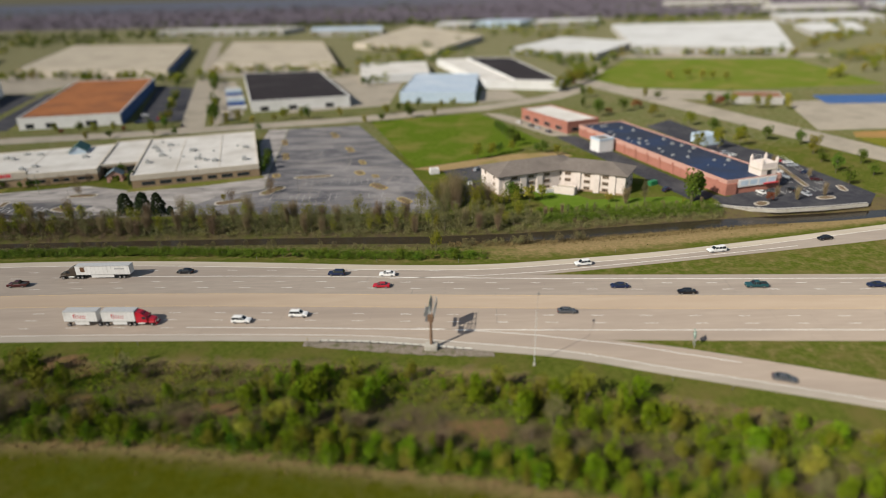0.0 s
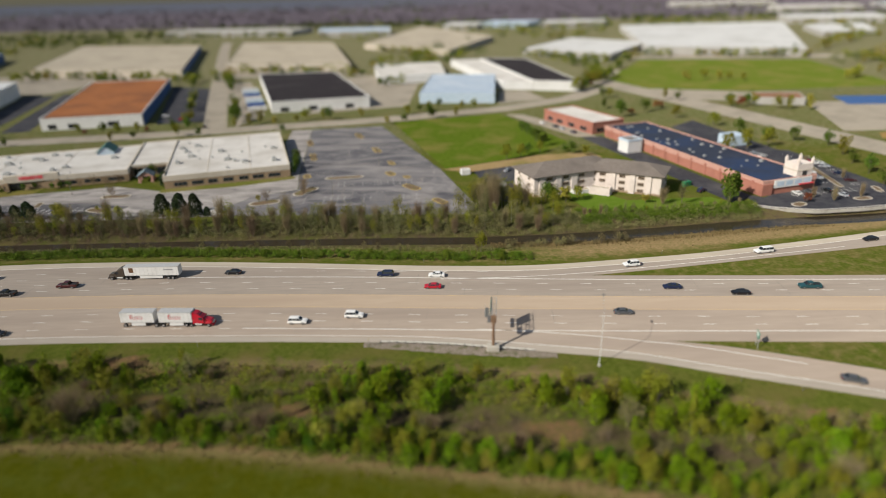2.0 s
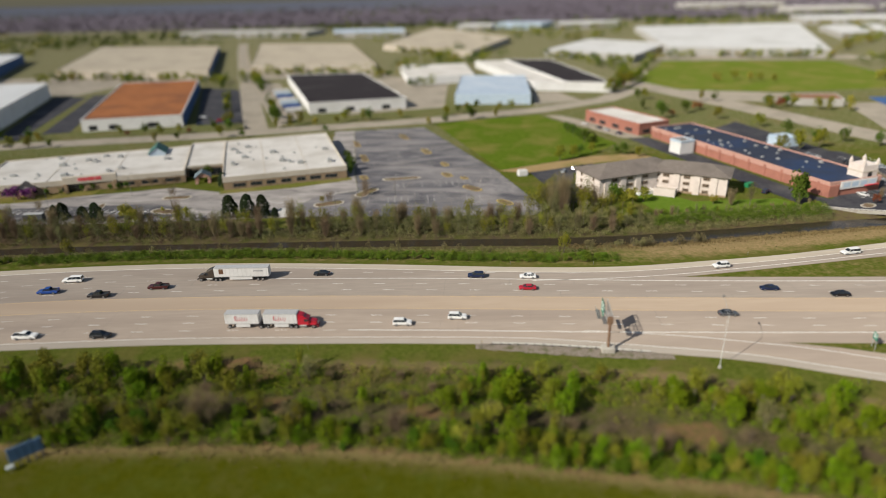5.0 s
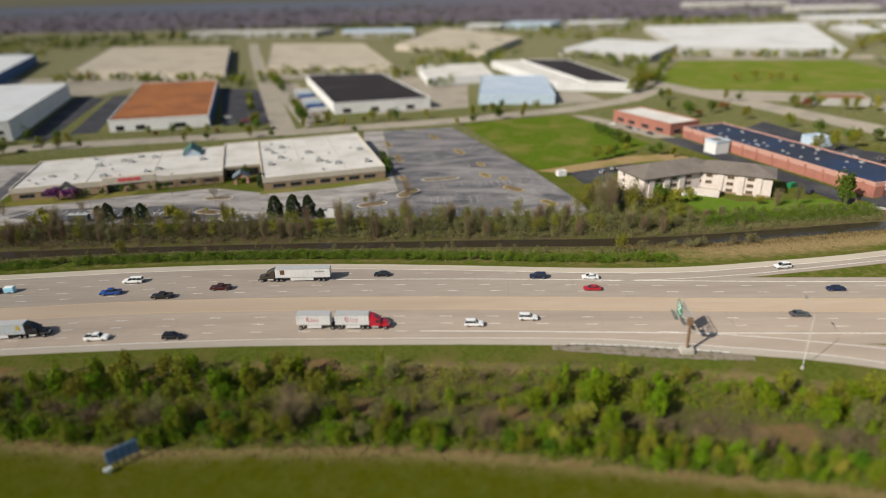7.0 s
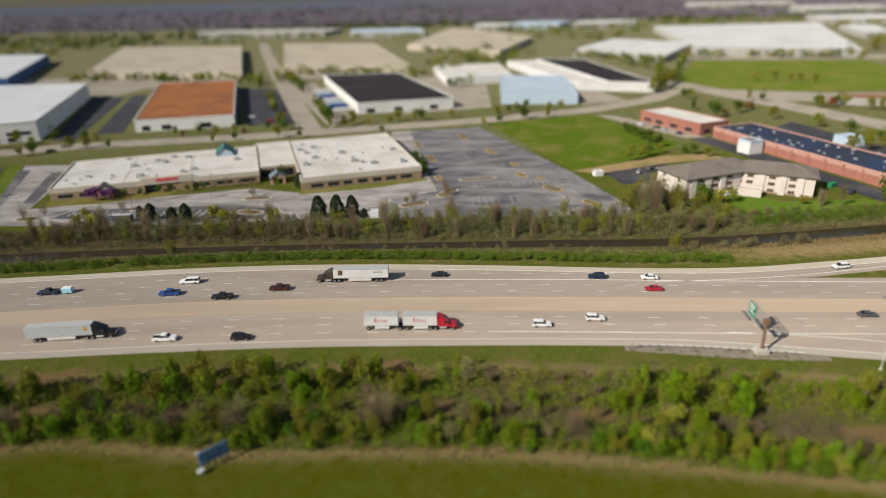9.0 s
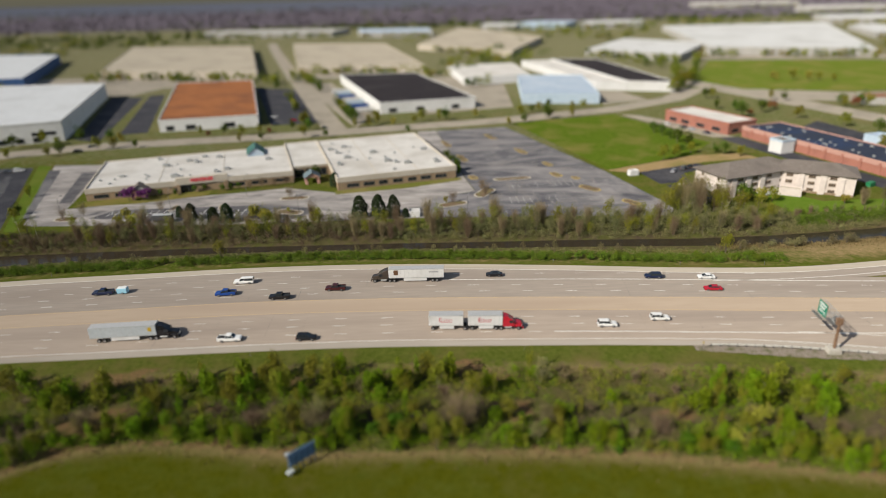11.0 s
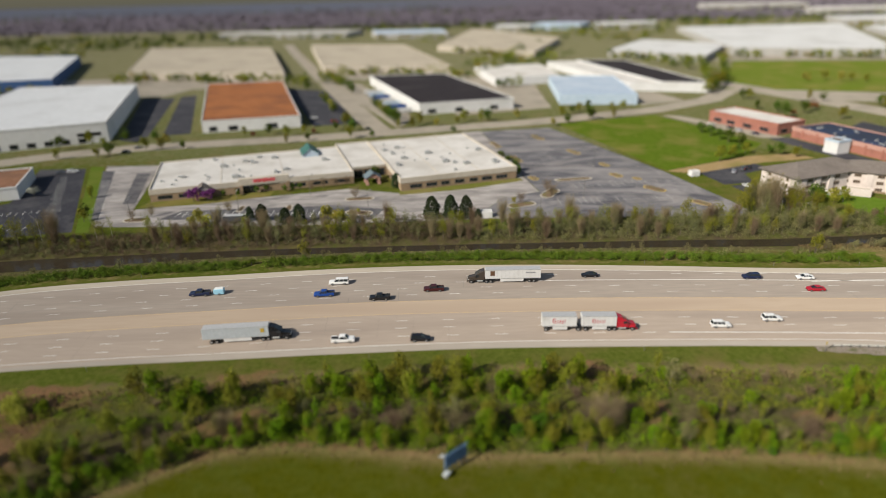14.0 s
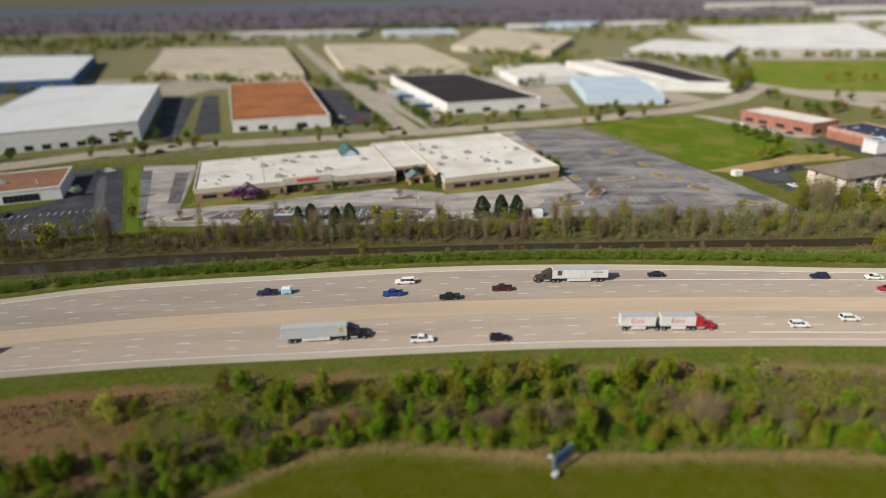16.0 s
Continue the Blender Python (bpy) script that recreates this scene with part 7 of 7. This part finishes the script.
ex = thing("exit_sign", "small green exit sign on two posts", "road sign", at=pose(56.3, 123.6, -0.12, 0, 0, -12))
for y in (-0.8, 0.8):
    part("post", Geo().box((0, y, 1.9), (0.14, 0.14, 4.2), ch=0.01), STEEL, ex)
pn = part("panel", Geo().box((-0.12, 0, 3.2), (0.06, 2.1, 1.7), ch=0.02), SIGN_G, ex)
part("lettering_bar", Geo().box((-0.16, 0, 3.5), (0.02, 1.7, 0.35)).box((-0.16, 0.1, 2.9), (0.02, 1.0, 0.35)), SIGN_W, pn)

# the blue board on the near meadow
bd = thing("billboard", "blue billboard on steel posts seen from behind", "billboard", at=pose(-120.2, 92.2, ground_z(-120.2, 92.2), 0, 0, 42) @ Matrix.Diagonal((0.76, 0.76, 0.85, 1)))
part("panel", Geo().box((0, 0, 3.4), (7.4, 0.14, 3.6), ch=0.03), BOARD_BLUE, bd)
for k in range(5):
    part("post", Geo().box((-3.2 + k * 1.6, -0.22, 2.4), (0.22, 0.22, 5.6), ch=0.02), plain("post_blue", (0.06, 0.11, 0.20)), bd)
for k in range(4):
    part("rail", Geo().box((0, -0.14, 2.0 + k * 0.95), (7.3, 0.10, 0.14)), plain("rail_blue", (0.18, 0.27, 0.40)), bd)
part("platform", Geo().box((-3.9, -0.9, 1.2), (1.7, 1.1, 0.45), ch=0.06).box((-3.9, -0.9, 0.5), (0.2, 0.2, 1.3)), plain("platform_grey", (0.52, 0.56, 0.57)), bd)
part("platform", Geo().box((-3.0, 1.6, 4.0), (1.2, 0.7, 0.12), ch=0.03).tube((-3.0, 1.6, 3.9), (-3.0, 0.1, 3.4), 0.06), plain("platform_grey", (0.52, 0.56, 0.57)), bd)


# ---- parking ground details ----
def island(poly, label, trees=0, kerb=KERB_Y):
    t = thing("parking_island", label, "kerbed island", "parking islands")
    cx, cy = sum(p[0] for p in poly) / len(poly), sum(p[1] for p in poly) / len(poly)
    inner = [(x + (cx - x) * 0.05 + (0.45 if x < cx else -0.45), y + (0.4 if y < cy else -0.4)) for x, y in poly]
    z = FAR_Z + 0.03
    part("kerb", Geo().loft([[(x, y, z - 0.1) for x, y in poly], [(x, y, z + 0.16) for x, y in poly], [(x, y, z + 0.16) for x, y in inner], [(x, y, z) for x, y in inner]], caps=False), kerb, t)
    part("bed", Geo().add([(x, y, z + 0.13) for x, y in inner], [tuple(range(len(inner)))]), MULCH, t)


def capsule(cx, cy, l, w, a, n=6):
    m = pose(cx, cy, 0, 0, 0, a)
    pts = [(l / 2 - w / 2 + w / 2 * math.cos(t), w / 2 * math.sin(t)) for t in [(-0.5 + k / n) * math.pi for k in range(n + 1)]] + [(-l / 2 + w / 2 + w / 2 * math.cos(t), w / 2 * math.sin(t)) for t in [(0.5 + k / n) * math.pi for k in range(n + 1)]]
    return [tuple((m @ Vector((x, y, 0)))[:2]) for x, y in pts]


for cx, cy, l, w, a, kb in ((-90, 244.5, 13, 5.5, 20, KERB), (-76, 259, 14, 6, 60, KERB), (-62, 279, 18, 4, 8, KERB), (-80, 282, 7, 3.5, 110, KERB_Y), (-30, 262, 11, 4.5, -50, KERB_Y), (-17.5, 242, 9, 4, -55, KERB_Y), (-41, 284, 8, 4, -65, KERB_Y), (-33, 278, 5, 3, -60, KERB_Y),
                            (-42, 303, 8, 3, 110, KERB_Y), (-52, 330, 12, 3.5, 109, KERB_Y), (-66, 366, 14, 3.5, 109, KERB_Y), (-84, 318, 14, 3.0, 106, KERB_Y), (-92, 350, 14, 3.0, 106, KERB_Y), (-245, 236, 10, 5, 0, KERB), (-156, 239, 12, 5.5, -15, KERB), (-158, 257, 13, 4.5, 3, KERB), (152.5, 266, 34, 2.2, 82, KERB), (122, 229, 7, 4, 30, KERB), (150, 234.5, 8, 3.5, 10, KERB), (163, 246, 8, 3, 78, KERB), (-206, 247, 8, 3.0, 90, KERB), (-186, 247, 8, 3.0, 100, KERB)):
    island(capsule(cx, cy, l, w, a), "kerbed planting bed with brown mulch", kerb=kb)


def stalls(name, x, y, a, n, gap, length, skip=0.12, seed=1, double=False):
    r = random.Random(seed)
    g = Geo()
    for k in range(n):
        if r.random() > skip:
            g.box((k * gap, 0, 0), (0.17, length * r.uniform(0.6, 1.0), 0.012))
    if double:
        g.box(((n - 1) * gap / 2, 0, 0), ((n - 1) * gap, 0.13, 0.012))
    ob = setting(name, g, PAINT_FADED if skip > 0.2 else PAINT_W, "worn white parking bay lines")
    ob.matrix_basis = pose(x, y, FAR_Z + 0.09, 0, 0, a)


stalls("bay_lines_a", -80, 232.5, 1, 22, 2.75, 5.0, 0.4, 1)
stalls("bay_lines_b", -74, 247, 3, 18, 2.75, 10.0, 0.45, 2, True)
stalls("bay_lines_c", -66, 268, 6, 14, 2.75, 10.0, 0.3, 3, True)
stalls("bay_lines_d", -230, 241.5, -2, 28, 2.75, 9.0, 0.1, 4, True)
stalls("bay_lines_e", -263, 240, 113, 22, 2.8, 5.0, 0.1, 5)
stalls("bay_lines_f", -276, 228, 115, 30, 2.75, 5.0, 0.05, 6)
stalls("bay_lines_g", -340, 238, 13, 22, 2.75, 5.0, 0.05, 7)
stalls("bay_lines_h", -310, 226, 8, 12, 2.75, 5.0, 0.05, 8)
stalls("bay_lines_i", 126, 240, 12, 12, 2.75, 5.5, 0.05, 9)
stalls("bay_lines_j", 146, 256, 80, 18, 2.75, 5.5, 0.05, 10)
stalls("bay_lines_k", 158, 252, 82, 18, 2.75, 5.5, 0.05, 11)
stalls("bay_lines_l", 134, 300, 108, 22, 2.75, 5.0, 0.1, 12)

sh = thing("bin_enclosure", "small white block bin enclosure", "enclosure", at=pose(-105.2, 231.5, FAR_Z, 0, 0, 2))
for c, s in (((0, -1.6, 1.2), (4.2, 0.25, 2.5)), ((0, 1.6, 1.2), (4.2, 0.25, 2.5)), ((2.0, 0, 1.2), (0.25, 3.0, 2.5)), ((-2.0, 0, 1.0), (0.15, 3.0, 2.1))):
    part("panel", Geo().box(c, s, ch=0.03), WALL_WHITE, sh)
part("bin", Geo().box((0, 0, 0.75), (2.6, 1.8, 1.4), ch=0.08), METAL_GREEN, sh)
bx = thing("box_trailer", "dark box trailer parked by the trees", "trailer", at=pose(-203.5, 230.4, FAR_Z, 0, 0, 2))
part("box", Geo().box((0, 0, 1.9), (7.5, 2.4, 2.6), ch=0.05), PAINTS["grey"], bx)
part("roof", Geo().box((0, 0, 3.25), (7.4, 2.3, 0.08)), TRAILER_TOP, bx)
for x in (-2.2, -1.2):
    for y in (-1.0, 1.0):
        wheel_parts(bx, x, y, 0.42)
hut = hall("utility_hut", "tiny white utility hut on dry grass", [(-7.5, 279), (-3.5, 280), (-4.2, 283), (-8.2, 282)], 2.4, WALL_WHITE, ROOF_W)
gb = thing("green_bin", "green waste container by the service drive", "container", at=pose(88, 256, FAR_Z, 0, 0, 30))
part("body", Geo().box((0, 0, 1.0), (4.0, 2.0, 1.9), ch=0.08), plain("bin_green", (0.02, 0.20, 0.08)), gb)


def parked_trailer(x, y, a, paint, label):
    t = thing("parked_trailer", label, "trailer", "parked trailers", at=pose(x, y, FAR_Z + 0.1, 0, 0, a))
    part("box", Geo().box((0, 0, 2.6), (13.0, 2.5, 2.8), ch=0.06), paint, t)
    part("landing_gear", Geo().box((4.0, 0, 0.6), (0.3, 1.8, 1.2)), STEEL_D, t)
    for x_ in (-5.2, -4.0):
        for y_ in (-1.0, 1.0):
            wheel_parts(t, x_, y_, 0.5, 0.4)


for k in range(7):
    parked_trailer(-150 - k * 5.2, 452 + k * 15, 18, (TRAILER, PAINTS["blue"], WALL_BLUE)[k % 3], ("white", "deep blue", "pale blue")[k % 3] + " box trailer parked beside the hall")


def lot_cracks():
    """Dark and pale mended cracks that wander over the old asphalt."""
    r = random.Random(9)
    for name, material, label, n in (("lot_crack", SEAL, "dark mended cracks in old asphalt", 260), ("lot_crack_pale", ASPH_PALE, "pale mended cracks in old asphalt", 60)):
        g = Geo()
        for _ in range(n):
            x, y = r.uniform(-95, -15), r.uniform(232, 380)
            a = r.choice((0.29, 1.86, 0.1)) + r.uniform(-0.25, 0.25)
            w = r.uniform(0.1, 0.3)
            for _ in range(r.randint(3, 9)):
                a += r.uniform(-0.35, 0.35)
                e = (x + math.cos(a) * 2.6, y + math.sin(a) * 2.6)
                if e[0] > -17 - (e[1] - 288) * 0.36 - 2 or e[1] > 384 or e[1] < 230 or e[0] < -84 - (e[1] - 284) * 0.1 + 4:
                    break
                nx, ny = -math.sin(a) * w / 2, math.cos(a) * w / 2
                z = FAR_Z + 0.036
                g.add([(x - nx, y - ny, z), (e[0] - nx, e[1] - ny, z), (e[0] + nx, e[1] + ny, z), (x + nx, y + ny, z)], [(0, 1, 2, 3)])
                x, y = e
        setting(name, g, material, label)


lot_cracks()
